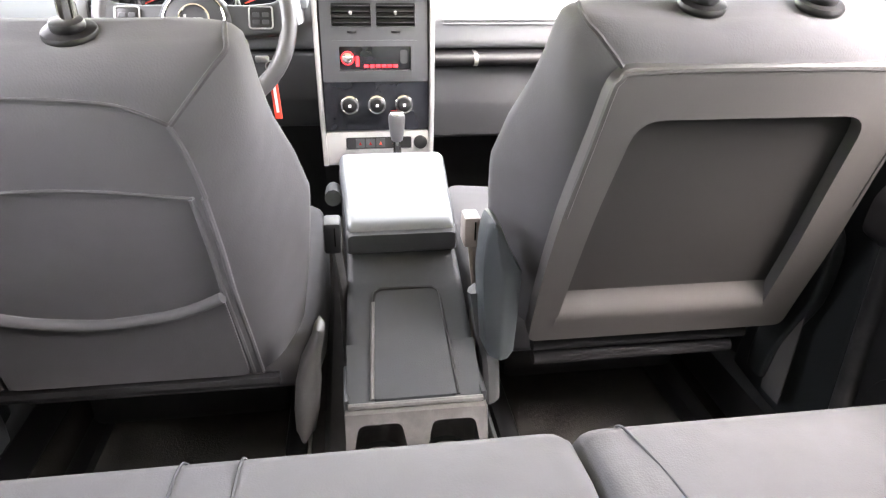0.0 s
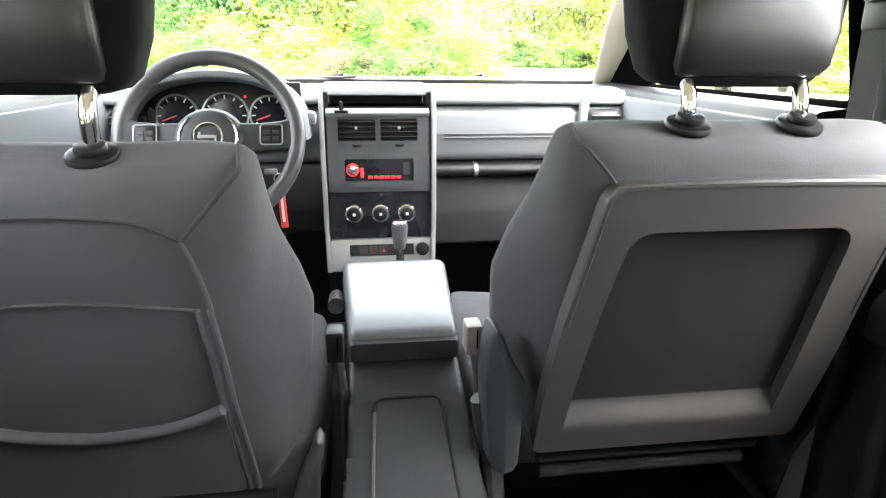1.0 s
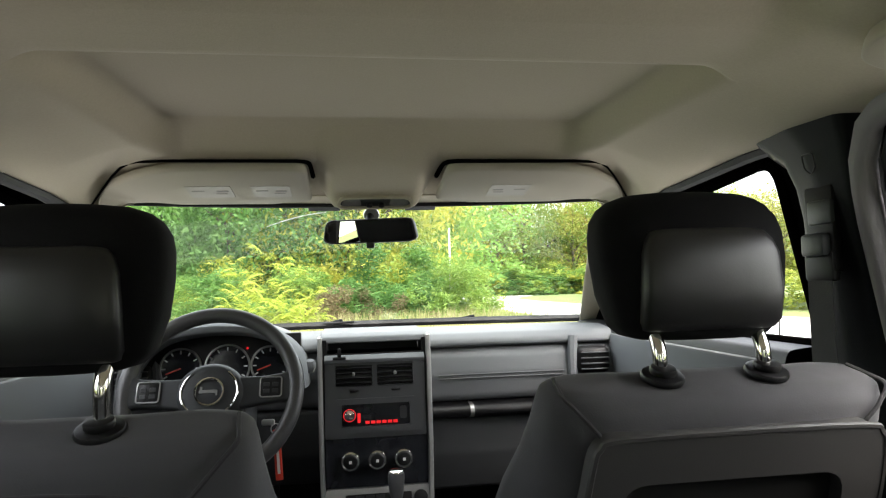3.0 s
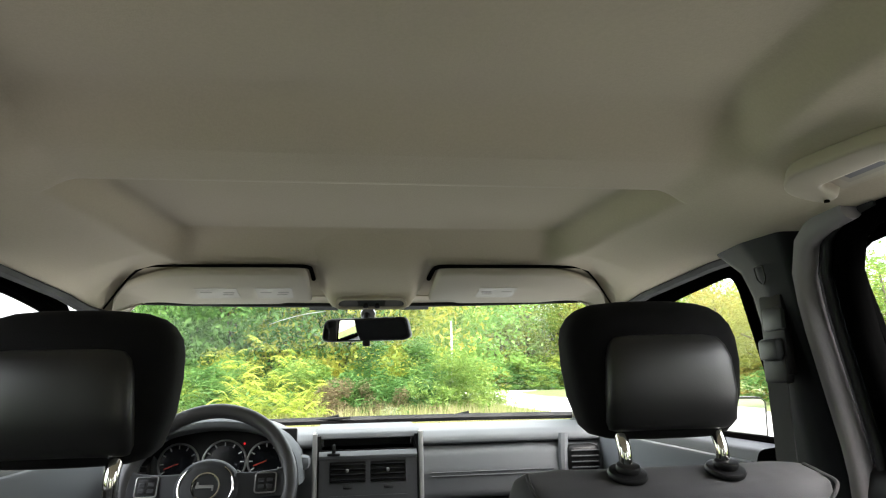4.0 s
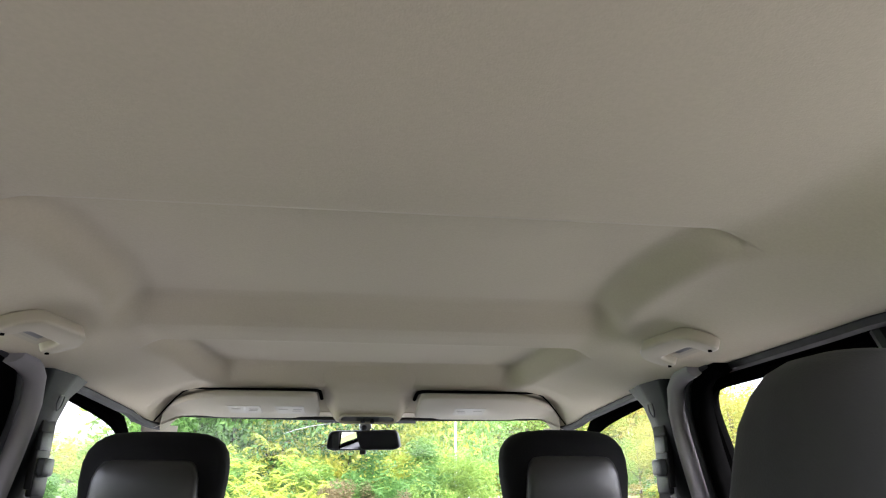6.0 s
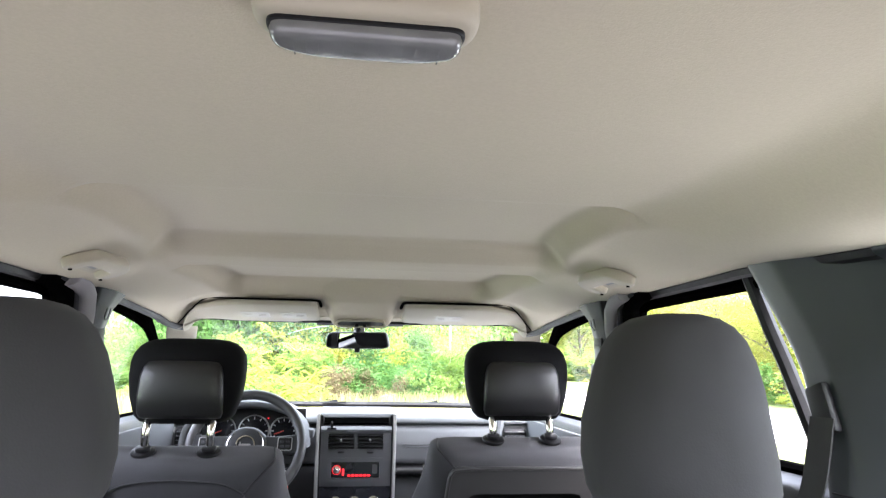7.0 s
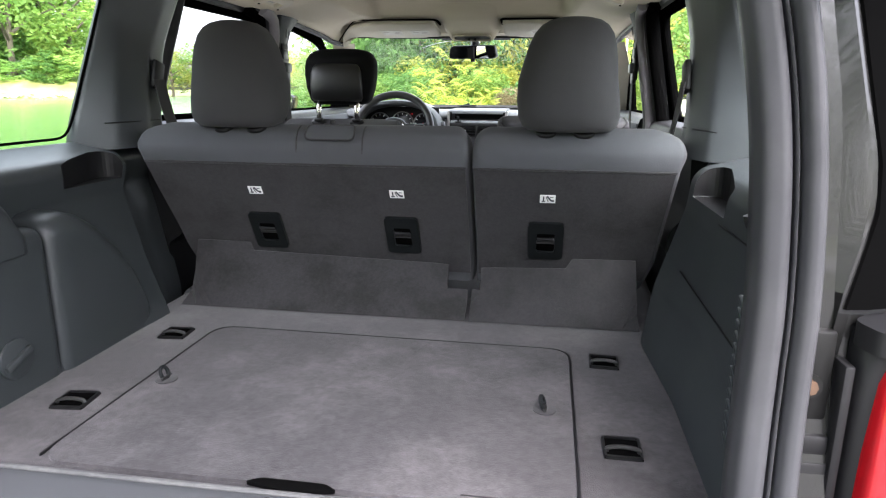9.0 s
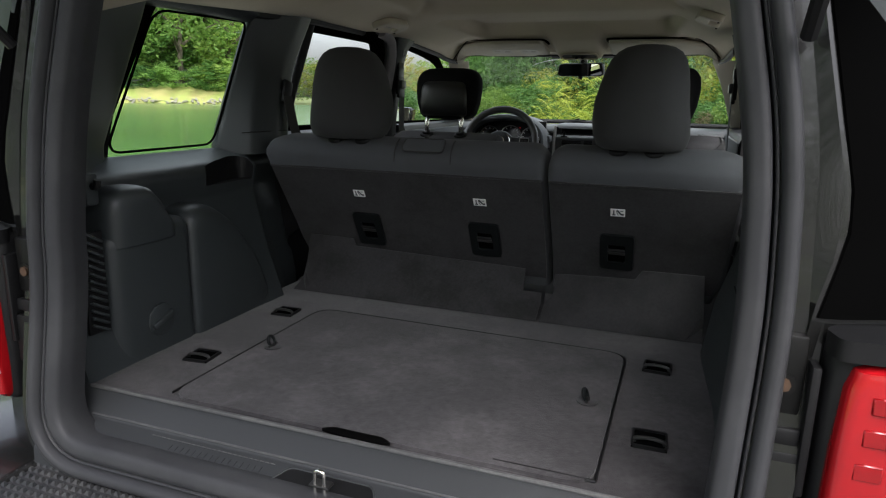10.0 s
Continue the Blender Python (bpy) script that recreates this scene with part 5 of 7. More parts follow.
recess = rounded([(-0.073, -0.861), (0.073, -0.861), (0.10, -0.908), (-0.10, -0.908)], 0.010, 3)
part("striker_recess", panel_with_holes(densify(recess, 0.03), [], lambda a, b, d: (a, b, tread_z(b) - 0.003 + d), 0.0042), PLASTIC_DARK, sill)
part("recess_edge", loop_tube([(a, b, tread_z(b) + 0.001) for a, b in recess], 0.0018, 8), PLASTIC, sill)
strk = thing("striker", "bright steel tailgate latch striker on the sill", "latch striker")
part("loop", tube(smooth_line([(-0.008, -0.895, 0.755), (-0.008, -0.895, 0.794), (-0.004, -0.895, 0.801), (0.004, -0.895, 0.801), (0.008, -0.895, 0.794), (0.008, -0.895, 0.755)], 4), 0.0032, 10), CHROME, strk)
part("plate", rbox(0, -0.890, 0.777, 0.034, 0.02, 0.004, 0.0015), DULL_STEEL, strk)

# ---- dashboard ----
dashboard = thing("dashboard", "two-tone grey moulded dashboard with upright centre stack", "dashboard")


def dash_slab(profile, x0, x1, name, mat, label="", r=0.010, n=6, bow=0.0):
    """A dash profile in (y, z) drawn across the car; the ends sweep back by bow."""
    prof = rounded(profile, r, 3)
    rings = [[(x, y + bow * max(0.0, abs(x) - 0.35) ** 2, z) for y, z in prof] for x in span(x0, x1, n)]
    return part(name, loft(rings), mat, dashboard, label)


top = [(2.12, 1.225), (1.85, 1.236), (1.74, 1.228), (1.715, 1.212), (1.712, 1.195), (1.735, 1.19), (2.12, 1.17)]
face = [(2.0, 1.189), (1.735, 1.189), (1.712, 1.17), (1.705, 1.12), (1.718, 1.06), (1.735, 1.043), (2.0, 1.04)]
dash_slab(top, 0.146, 0.72, "top_pad", DASH, "soft grey upper pad", n=12, bow=-0.15)
dash_slab(top, -0.72, -0.146, "top_pad", DASH, "soft grey upper pad", n=12, bow=-0.15)
dash_slab(face, 0.146, 0.70, "fascia", DASH, "grey passenger fascia", n=12, bow=-0.15)
dash_slab(face, -0.70, -0.146, "fascia", DASH, n=12, bow=-0.15)
for z in (1.118, 1.108):
    part("groove", tube([(x, 1.704 - 0.15 * max(0, x - 0.35) ** 2, z) for x in span(0.175, 0.52, 12)], 0.0018, 6), PANEL, dashboard)
strip = [(1.78, 1.043), (1.70, 1.036), (1.688, 1.02), (1.70, 1.005), (1.78, 1.0)]
dash_slab(strip, 0.15, 0.258, "shelf_rail", PLASTIC_DARK)
dash_slab(strip, 0.262, 0.68, "shelf_rail", PLASTIC_DARK, n=8)
dash_slab([(1.76, 1.040), (1.699, 1.038), (1.685, 1.02), (1.699, 1.003), (1.76, 1.002)], 0.256, 0.266, "accent", SILVER, "silver accent")
lower = [(1.95, 1.0), (1.74, 0.998), (1.735, 0.90), (1.76, 0.80), (1.95, 0.76)]
glove = dash_slab(lower, 0.15, 0.66, "glovebox", PLASTIC, "charcoal glovebox door")
part("latch", rbox(0.45, 1.733, 0.955, 0.05, 0.012, 0.02, 0.004), PLASTIC_DARK, glove)
dash_slab([(1.95, 1.04), (1.72, 1.038), (1.72, 0.92), (1.76, 0.84), (1.95, 0.80)], -0.68, -0.15, "knee_panel", PLASTIC, n=8)
# end vents
for sx in (-1, 1):
    v = part("side_vent", rbox(sx * 0.605, 1.70, 1.145, 0.10, 0.05, 0.075, 0.02, 3), PLASTIC_DARK, dashboard, "black louvred side vent")
    for k in range(4):
        part("louvre", rbox(sx * 0.605, 1.672, 1.122 + 0.015 * k, 0.078, 0.012, 0.003, 0.001, 1), PANEL, v)
    part("vent_pod", tube([(sx * 0.55, 1.70, 1.10), (sx * 0.548, 1.695, 1.16), (sx * 0.556, 1.71, 1.21)], 0.014, 8), DASH, dashboard)

# instrument hood: an arch over the gauges
hood_line = [(-0.60, 1.12), (-0.585, 1.19), (-0.53, 1.24), (-0.45, 1.262), (-0.37, 1.268), (-0.29, 1.258), (-0.225, 1.228), (-0.192, 1.18), (-0.185, 1.12)]
arch = [Vector((a, 0, b)) for a, b in hood_line]
arch = smooth_line(arch, 5)
rings = []
for p in arch:
    c = Vector((-0.39, 0, 1.10))
    d = (p - c).normalized()
    rings.append([tuple(p + d * o + Vector((0, y, -0.03 * (y - 1.6)))) for o, y in rounded([(-0.004, 1.575), (0.012, 1.57), (0.018, 1.62), (0.016, 1.86), (-0.012, 1.86), (-0.014, 1.62)], 0.005, 2)])
part("gauge_hood", loft(rings), DASH, dashboard, "arched grey gauge hood")
part("gauge_board", rbox(-0.39, 1.70, 1.165, 0.40, 0.02, 0.17, 0.004), PLASTIC_DARK, dashboard, "black gauge board")
for gx, gr in ((-0.49, 0.05), (-0.375, 0.055), (-0.268, 0.048)):
    g = part("gauge", disc(gx, 1.69, 1.17, gr, 0.006, 36, (0, -1, 0.15)), SCREEN, dashboard, "dark round gauge")
    part("bezel", place(loop_tube([(gr * math.cos(a), gr * math.sin(a), 0) for a in span(0, 2 * math.pi * 31 / 32, 32)], 0.003, 6), pose(gx, 1.684, 1.17, 82, 0, 0)), SILVER, g)
    ticks = [place(rbox(0, gr * 0.82, 0, 0.003, 0.009, 0.001, 0), pose(gx, 1.682, 1.17, 82, 0, 0) @ pose(0, 0, 0, 0, 0, a)) for a in range(-120, 121, 30)]
    part("tick_marks", joined(*ticks), WHITE, g)
    part("needle", place(rbox(0, gr * 0.35, 0.002, 0.003, gr * 0.75, 0.001, 0), pose(gx, 1.681, 1.17, 82, 0, 0) @ pose(0, 0, 0, 0, 0, 110)), RED_PLASTIC, g)
part("warning_light", disc(-0.325, 1.685, 1.215, 0.003, 0.002, 10, (0, -1, 0)), RED_LIT, dashboard, "lit red warning light")
part("left_pod", rbox(-0.17, 1.66, 1.165, 0.035, 0.05, 0.035, 0.012), DASH, dashboard)

# ---- centre stack ----
stack = thing("centre_stack", "upright charcoal centre stack edged with silver trim", "dashboard console")
SF = [(1.228, 1.70), (1.19, 1.682), (1.06, 1.662), (0.97, 1.652), (0.86, 1.640), (0.79, 1.622)]


def stack_y(z):
    return ramp(z, sorted(SF))


def on_stack(x, z, out=0.0):
    return Vector((x, stack_y(z) - out, z))


def stack_plate(x0, x1, z0, z1, out, depth, holes=(), r=0.006):
    outer = densify(rounded([(x0, z0), (x1, z0), (x1, z1), (x0, z1)], r, 3), 0.02)
    bm = panel_with_holes(outer, list(holes), lambda a, b, d: (a, b, d), depth)
    for v in bm.verts:
        v.co = on_stack(v.co.x, v.co.y, out - depth + v.co.z)
    return bm


def hole(x0, x1, z0, z1, r=0.004):
    return rounded([(x0, z0), (x1, z0), (x1, z1), (x0, z1)], r, 3)


part("carcass", loft([[(x, y, z) for x, y in [(-0.138, stack_y(z) + 0.012), (0.138, stack_y(z) + 0.012), (0.138, 1.95), (-0.138, 1.95)]] for z in span(0.70, 1.19, 8)]), PLASTIC_DARK, stack)
for s in (-1, 1):
    rings = []
    for z in span(0.775, 1.232, 14):
        x = s * ramp(z, [(0.78, 0.134), (0.9, 0.139), (1.24, 0.143)])
        y = stack_y(z)
        rings.append([(x + a, y + b, z) for a, b in rounded([(-0.006, -0.012), (0.006, -0.012), (0.007, 0.07), (-0.007, 0.07)], 0.003, 2)])
    part("side_trim", loft(rings), SILVER, stack, "silver edge trim")
part("top_pad", prism(rounded([(2.0, 1.239), (1.76, 1.239), (1.705, 1.233), (1.70, 1.217), (1.76, 1.215), (2.0, 1.21)], 0.005, 3), "x", -0.142, 0.142), DASH, stack, "grey pad above the open bin")
part("open_bin", joined(rbox(0, 1.80, 1.205, 0.25, 0.01, 0.04, 0), rbox(0, 1.75, 1.187, 0.26, 0.11, 0.006, 0), rbox(-0.132, 1.75, 1.205, 0.012, 0.11, 0.042, 0), rbox(0.132, 1.75, 1.205, 0.012, 0.11, 0.042, 0)), PLASTIC_DARK, stack, "dark open storage bin")
part("bin_shelf", prism(rounded([(1.75, 1.186), (1.685, 1.186), (1.668, 1.176), (1.672, 1.166), (1.75, 1.168)], 0.004, 2), "x", -0.131, 0.131), DASH, stack)
VL, VR = hole(-0.103, -0.007, 1.107, 1.160), hole(0.005, 0.100, 1.107, 1.160)
RD = hole(-0.088, 0.088, 1.005, 1.062, 0.003)
part("upper_panel", stack_plate(-0.130, 0.130, 0.978, 1.170, 0.004, 0.014, (VL, VR, RD)), PANEL, stack, "charcoal vent and radio panel", angle=25)
part("radio_frame", stack_plate(-0.105, 0.105, 0.990, 1.076, 0.0065, 0.004, (RD,)), PANEL, stack, angle=25)
for x in (-0.055, 0.0525):
    v = part("air_vent", stack_plate(x - 0.047, x + 0.047, 1.108, 1.159, -0.022, 0.004), PLASTIC_DARK, stack, "black air vent")
    for k in range(4):
        z = 1.1145 + 0.0125 * k
        part("louvre", place(rbox(0, 0, 0, 0.093, 0.020, 0.0028, 0.001, 1), pose(x, stack_y(z) - 0.001, z, -14, 0, 0)), PLASTIC_DARK, v)
    part("tab", rbox(x - 0.001, stack_y(1.138) - 0.014, 1.139, 0.008, 0.012, 0.009, 0.003), SILVER, v)
    part("thumb_wheel", place(disc(0, 0, 0, 0.013, 0.006, 20, bevel=0.002), pose(x, stack_y(1.095) + 0.002, 1.092)), PLASTIC_DARK, stack)
part("phone_clip", joined(rbox(-0.092, 1.676, 1.180, 0.034, 0.025, 0.006, 0.002), rbox(-0.092, 1.673, 1.193, 0.010, 0.010, 0.024, 0.003)), PLASTIC_DARK, stack, "small black clip")
part("climate_panel", stack_plate(-0.130, 0.130, 0.858, 0.976, 0.0, 0.012), SCREEN, stack, "glossy black climate panel")
part("lower_panel", stack_plate(-0.130, 0.130, 0.775, 0.855, 0.006, 0.016, (hole(-0.082, 0.086, 0.812, 0.842),)), SILVER, stack, "silver lower panel", angle=25)
sw = part("switch_bar", stack_plate(-0.081, 0.085, 0.813, 0.841, 0.003, 0.006), PLASTIC_DARK, stack)
for k, (x, m) in enumerate(((-0.046, INK), (-0.02, INK), (0.006, RED_LIT))):
    part("switch", stack_plate(x - 0.011, x + 0.011, 0.816, 0.838, 0.005, 0.003, r=0.002), PLASTIC, sw)
    tri = [(x - 0.004, 0.823), (x + 0.004, 0.823), (x, 0.831)]
    bm = panel_with_holes(tri, [], lambda a, b, d: on_stack(a, b, 0.0055 + d), 0.0006)
    part("symbol", bm, RED_PLASTIC if k == 2 else DARK_RED, sw, "red printed symbol")
part("power_socket", disc(0.108, stack_y(0.828) - 0.004, 0.828, 0.0175, 0.012, 28, (0, -1, 0.15), bevel=0.003), PLASTIC_DARK, stack, "round black power socket")


def climate_knob(x):
    k = part("climate_knob", disc(x, stack_y(0.922) - 0.002, 0.922, 0.0235, 0.010, 36, (0, -1, 0.11), bevel=0.002), CHROME, stack, "chrome ringed climate knob")
    part("cap", disc(x, stack_y(0.922) - 0.011, 0.923, 0.0195, 0.012, 32, (0, -1, 0.11), r2=0.016, bevel=0.002), PLASTIC_DARK, k)
    marks = [place(rbox(0, 0.0165, 0, 0.0025, 0.0025, 0.0008, 0), pose(x, stack_y(0.922) - 0.0165, 0.9235, 84, 0, 0) @ pose(0, 0, 0, 0, 0, a)) for a in range(-120, 121, 40)]
    part("marks", joined(*marks, place(rbox(0, 0, 0, 0.007, 0.007, 0.0008, 0), pose(x, stack_y(0.922) - 0.0238, 0.924, 84, 0, 0))), WHITE, k)


for x in (-0.068, 0.0, 0.068):
    climate_knob(x)

radio = thing("car_radio", "black car radio with red lit keys and knob", "car radio")
part("face", stack_plate(-0.0875, 0.0875, 1.006, 1.061, -0.002, 0.02), SCREEN, radio)
part("display", stack_plate(-0.03, 0.045, 1.030, 1.050, -0.0005, 0.002, r=0.001), SCREEN, radio)
part("volume_knob", disc(-0.068, stack_y(1.035) + 0.001, 1.034, 0.014, 0.014, 24, (0, -1, 0.11), bevel=0.003), CHROME, radio)
part("knob_glow", place(loop_tube([(0.0155 * math.cos(a), 0.0155 * math.sin(a), 0) for a in span(0, 2 * math.pi * 19 / 20, 20)], 0.0010, 6), pose(-0.068, stack_y(1.034) - 0.001, 1.034, 83, 0, 0)), RED_LIT, radio, "red lit ring")
for k in range(6):
    part("lit_key", stack_plate(-0.028 + 0.0145 * k, -0.017 + 0.0145 * k, 1.011, 1.018, 0.0, 0.003, r=0.001), RED_LIT, radio, "red lit key")
part("lit_mark", stack_plate(-0.048, -0.040, 1.014, 1.038, 0.0, 0.002, r=0.002), RED_LIT, radio, "red lit strip")
part("side_keys", stack_plate(0.062, 0.080, 1.020, 1.052, 0.0, 0.003), PLASTIC, radio)

# ---- steering wheel and column ----
wheel = thing("steering_wheel", "grey leather steering wheel with chrome ringed hub", "steering wheel")
WM = pose(-0.350, 1.370, 1.153, 65, 0, 0)
part("rim", place(loop_tube([(0.173 * math.cos(a), 0.173 * math.sin(a), 0) for a in span(0, 2 * math.pi * 63 / 64, 64)], 0.0165, 12), WM), LEATHER, wheel)
rings = [[(r * math.cos(a), 0.92 * r * math.sin(a) - 0.004, z) for a in span(0, 2 * math.pi * 39 / 40, 40)] for r, z in ((0.066, -0.045), (0.072, -0.01), (0.070, 0.006), (0.060, 0.017), (0.045, 0.021))]
hub = part("hub", place(loft(rings), WM), PLASTIC, wheel)
part("chrome_arc", place(tube([(0.056 * math.cos(a), 0.92 * 0.056 * math.sin(a) - 0.004, 0.0195) for a in span(-0.9, 0.9, 16)], 0.0022, 6), WM), CHROME, hub)
part("chrome_arc", place(tube([(0.056 * math.cos(a), 0.92 * 0.056 * math.sin(a) - 0.004, 0.0195) for a in span(math.pi - 0.9, math.pi + 0.9, 16)], 0.0022, 6), WM), CHROME, hub)
part("emblem_ring", place(loop_tube([(0.028 * math.cos(a), 0.028 * math.sin(a) - 0.004, 0.0225) for a in span(0, 2 * math.pi * 31 / 32, 32)], 0.0026, 6), WM), CHROME, hub)
part("emblem", place(joined(rbox(-0.003, -0.004, 0.0225, 0.034, 0.007, 0.002, 0.001, 1), rbox(-0.016, -0.001, 0.0225, 0.005, 0.014, 0.002, 0.001, 1), rbox(0.015, -0.007, 0.0225, 0.004, 0.012, 0.002, 0.001, 1)), WM), SILVER, hub, "plain silver emblem bars")
for s in (-1, 1):
    rings = [[(s * x, y + a, z + b) for a, b in rounded([(-h, -0.012), (h, -0.012), (h, 0.012), (-h, 0.012)], 0.008, 3)] for x, y, z, h in ((0.055, -0.004, -0.002, 0.034), (0.10, 0.0, -0.004, 0.030), (0.14, 0.004, -0.004, 0.030), (0.167, 0.006, 0.0, 0.036))]
    sp = part("spoke", place(loft(rings), WM), PLASTIC, wheel)
    part("key_pad", place(rbox(s * 0.122, 0.003, 0.009, 0.042, 0.040, 0.006, 0.003), WM), PLASTIC_DARK, sp)
    part("key_frame", place(loop_tube([(s * 0.122 + a, 0.003 + b, 0.012) for a, b in rounded([(-0.022, -0.021), (0.022, -0.021), (0.022, 0.021), (-0.022, 0.021)], 0.006, 3)], 0.0016, 6), WM), SILVER, sp)
    for a in (-0.009, 0.009):
        part("key", place(rbox(s * 0.122 + a, 0.008, 0.0125, 0.013, 0.009, 0.002, 0.001, 1), WM), PLASTIC, sp)
        part("key", place(rbox(s * 0.122 + a, -0.006, 0.0125, 0.013, 0.009, 0.002, 0.001, 1), WM), PLASTIC, sp)
    rings = [[(s * x, y, z) for x, y, z in [(0.022 + dx - 0.012, yy, -0.004), (0.022 + dx + 0.012, yy, -0.004), (0.022 + dx + 0.012, yy, 0.008), (0.022 + dx - 0.012, yy, 0.008)]] for dx, yy in ((0.0, -0.05), (0.02, -0.11), (0.04, -0.163))]
    part("lower_spoke", place(loft(rings), WM), SILVER, wheel)
part("column_shroud", place(rbox(0, 0, -0.16, 0.12, 0.11, 0.22, 0.03, 3), WM), PLASTIC, wheel)
part("stalk", tube([(-0.30, 1.46, 1.14), (-0.24, 1.45, 1.155), (-0.175, 1.44, 1.165)], [0.007, 0.008, 0.011], 10), PLASTIC_DARK, wheel)
keys = thing("key_ring", "bright red key strap hanging from the ignition", "key strap")
part("ring", place(loop_tube([(0.011 * math.cos(a), 0.011 * math.sin(a), 0) for a in span(0, 2 * math.pi * 15 / 16, 16)], 0.0014, 6), pose(-0.236, 1.50, 1.045, 90, 0, 30)), STEEL, keys)
part("key", rbox(-0.252, 1.50, 1.06, 0.03, 0.012, 0.014, 0.004), STEEL, keys)
part("strap", place(rbox(0, 0, -0.055, 0.017, 0.004, 0.115, 0.0018), pose(-0.234, 1.50, 1.04, 0, -3, 0)), RED_PLASTIC, keys)
part("strap_print", place(rbox(0, -0.0025, -0.055, 0.006, 0.001, 0.085, 0), pose(-0.234, 1.50, 1.04, 0, -3, 0)), WHITE, keys, "pale printed bar")
ped = thing("pedal", "dark brake pedal with metal edge", "pedal", "pedals")
part("pad", place(rbox(0, 0, 0, 0.07, 0.05, 0.015, 0.005), pose(-0.30, 1.98, 0.58, 50, 0, 0)), PLASTIC_DARK, ped)
part("edge", place(rbox(0, -0.026, 0.008, 0.07, 0.004, 0.004, 0.001, 1), pose(-0.30, 1.98, 0.58, 50, 0, 0)), CHROME, ped)
part("arm", tube([(-0.30, 2.0, 0.60), (-0.30, 2.10, 0.85)], 0.01, 8), PLASTIC_DARK, ped)

# ---- centre console ----
console = thing("centre_console", "charcoal centre console with padded armrest lid and rear cup holders", "console")
CX = 0.009
rings = []
for y, z0, w in [(0.975, 0.842, 0.090), (0.93, 0.816, 0.092), (0.85, 0.770, 0.095), (0.825, 0.756, 0.096)]:
    rings.append([(CX + a, y, b) for a, b in rounded([(-w - 0.006, 0.45), (w + 0.006, 0.45), (w, z0), (-w, z0)], [0.004, 0.004, 0.012, 0.012], 3)])
part("rear_slope", loft(rings), CONSOLE, console)
part("slope_end", joined(sheet(lambda y, u: (CX + u * 0.096, y, ramp(y, [(0.742, 0.712), (0.765, 0.722), (0.826, 0.7565)])), span(0.742, 0.826, 5), span(-1, 1, 5), (0, 0, -0.008)),
                         rbox(CX - 0.098, 0.784, 0.585, 0.008, 0.084, 0.27, 0.002), rbox(CX + 0.098, 0.784, 0.585, 0.008, 0.084, 0.27, 0.002)), CONSOLE, console)
rings = [[(CX + a, y, b) for a, b in rounded([(-w - 0.004, 0.45), (w + 0.004, 0.45), (w, z0), (-w, z0)], [0.004, 0.004, 0.010, 0.010], 3)] for y, z0, w in [(0.975, 0.84, 0.090), (1.22, 0.86, 0.095), (1.30, 0.83, 0.095), (1.42, 0.80, 0.10), (1.66, 0.79, 0.11)]]
part("body", loft(rings), CONSOLE, console)
rings = []
for y, z, h, w in [(0.966, 0.872, 0.016, 0.080), (0.970, 0.884, 0.026, 0.086), (0.983, 0.891, 0.036, 0.089), (1.06, 0.902, 0.045, 0.093), (1.15, 0.918, 0.045, 0.098), (1.205, 0.929, 0.044, 0.100), (1.222, 0.927, 0.036, 0.098), (1.228, 0.918, 0.022, 0.092)]:
    rings.append([(CX + a, y, b) for a, b in rounded([(-w, z - h), (w, z - h), (w, z), (-w, z)], 0.014, 4)])
part("armrest_lid", loft(rings), LID, console, "padded grey vinyl armrest lid", angle=60)
# lid base; its darker plastic paints the shade of the rearward face
part("lid_base", loft([[(CX + a, y, b) for a, b in rounded([(-w, z - h), (w, z - h), (w, z), (-w, z)], 0.008, 3)] for y, z, h, w in [(0.958, 0.874, 0.030, 0.087), (0.966, 0.877, 0.038, 0.0905), (1.06, 0.884, 0.032, 0.0945), (1.20, 0.908, 0.032, 0.1015), (1.225, 0.905, 0.026, 0.099)]]), PLASTIC, console, "rear face of the armrest lid, shade put into its dark grey")
def slope_z(y):
    return ramp(y, [(0.742, 0.712), (0.765, 0.722), (0.85, 0.770), (0.93, 0.816), (0.975, 0.842)])
rim = [(-0.0615, 0.746), (-0.0575, 0.82), (-0.0525, 0.885), (-0.0495, 0.899), (-0.041, 0.905), (0.041, 0.905), (0.0495, 0.899), (0.0525, 0.885), (0.0575, 0.82), (0.0615, 0.746)]
# dark tube paints the shade on the inset's top and right edges
part("inset_edge", tube([(CX + a, b, slope_z(b) + 0.0025) for a, b in rim[2:]], 0.0030, 6), PLASTIC_DARK, console, "dark line painted as the shaded edge of the inset")
# paler tube paints the light on the inset's left wall
part("inset_edge", tube([(CX + a, b, slope_z(b) + 0.0025) for a, b in rim[:3]], 0.0034, 6), CUP, console, "pale line painted as the lit edge of the inset")
panel = densify(rounded([(-0.0590, 0.745), (-0.049, 0.902), (0.049, 0.902), (0.0590, 0.745)], [0.003, 0.012, 0.012, 0.003], 4), 0.03)
part("inset_panel", panel_with_holes(panel, [], lambda a, b, d: (CX + a, b, slope_z(b) - 0.002 + d), 0.006), CONSOLE, console)
# rear cup holders: a face with two round cut-outs and cups behind
face_o = densify([(-0.103, 0.56), (0.103, 0.56), (0.100, 0.708), (-0.100, 0.708)], 0.02)
cups = []
for s in (-1, 1):
    cups.append(rounded([(s * 0.052 - 0.034, 0.58), (s * 0.052 + 0.034, 0.58), (s * 0.052 + 0.040, 0.64), (s * 0.052 + 0.030, 0.692), (s * 0.052 - 0.030, 0.692), (s * 0.052 - 0.040, 0.64)], 0.010, 3))
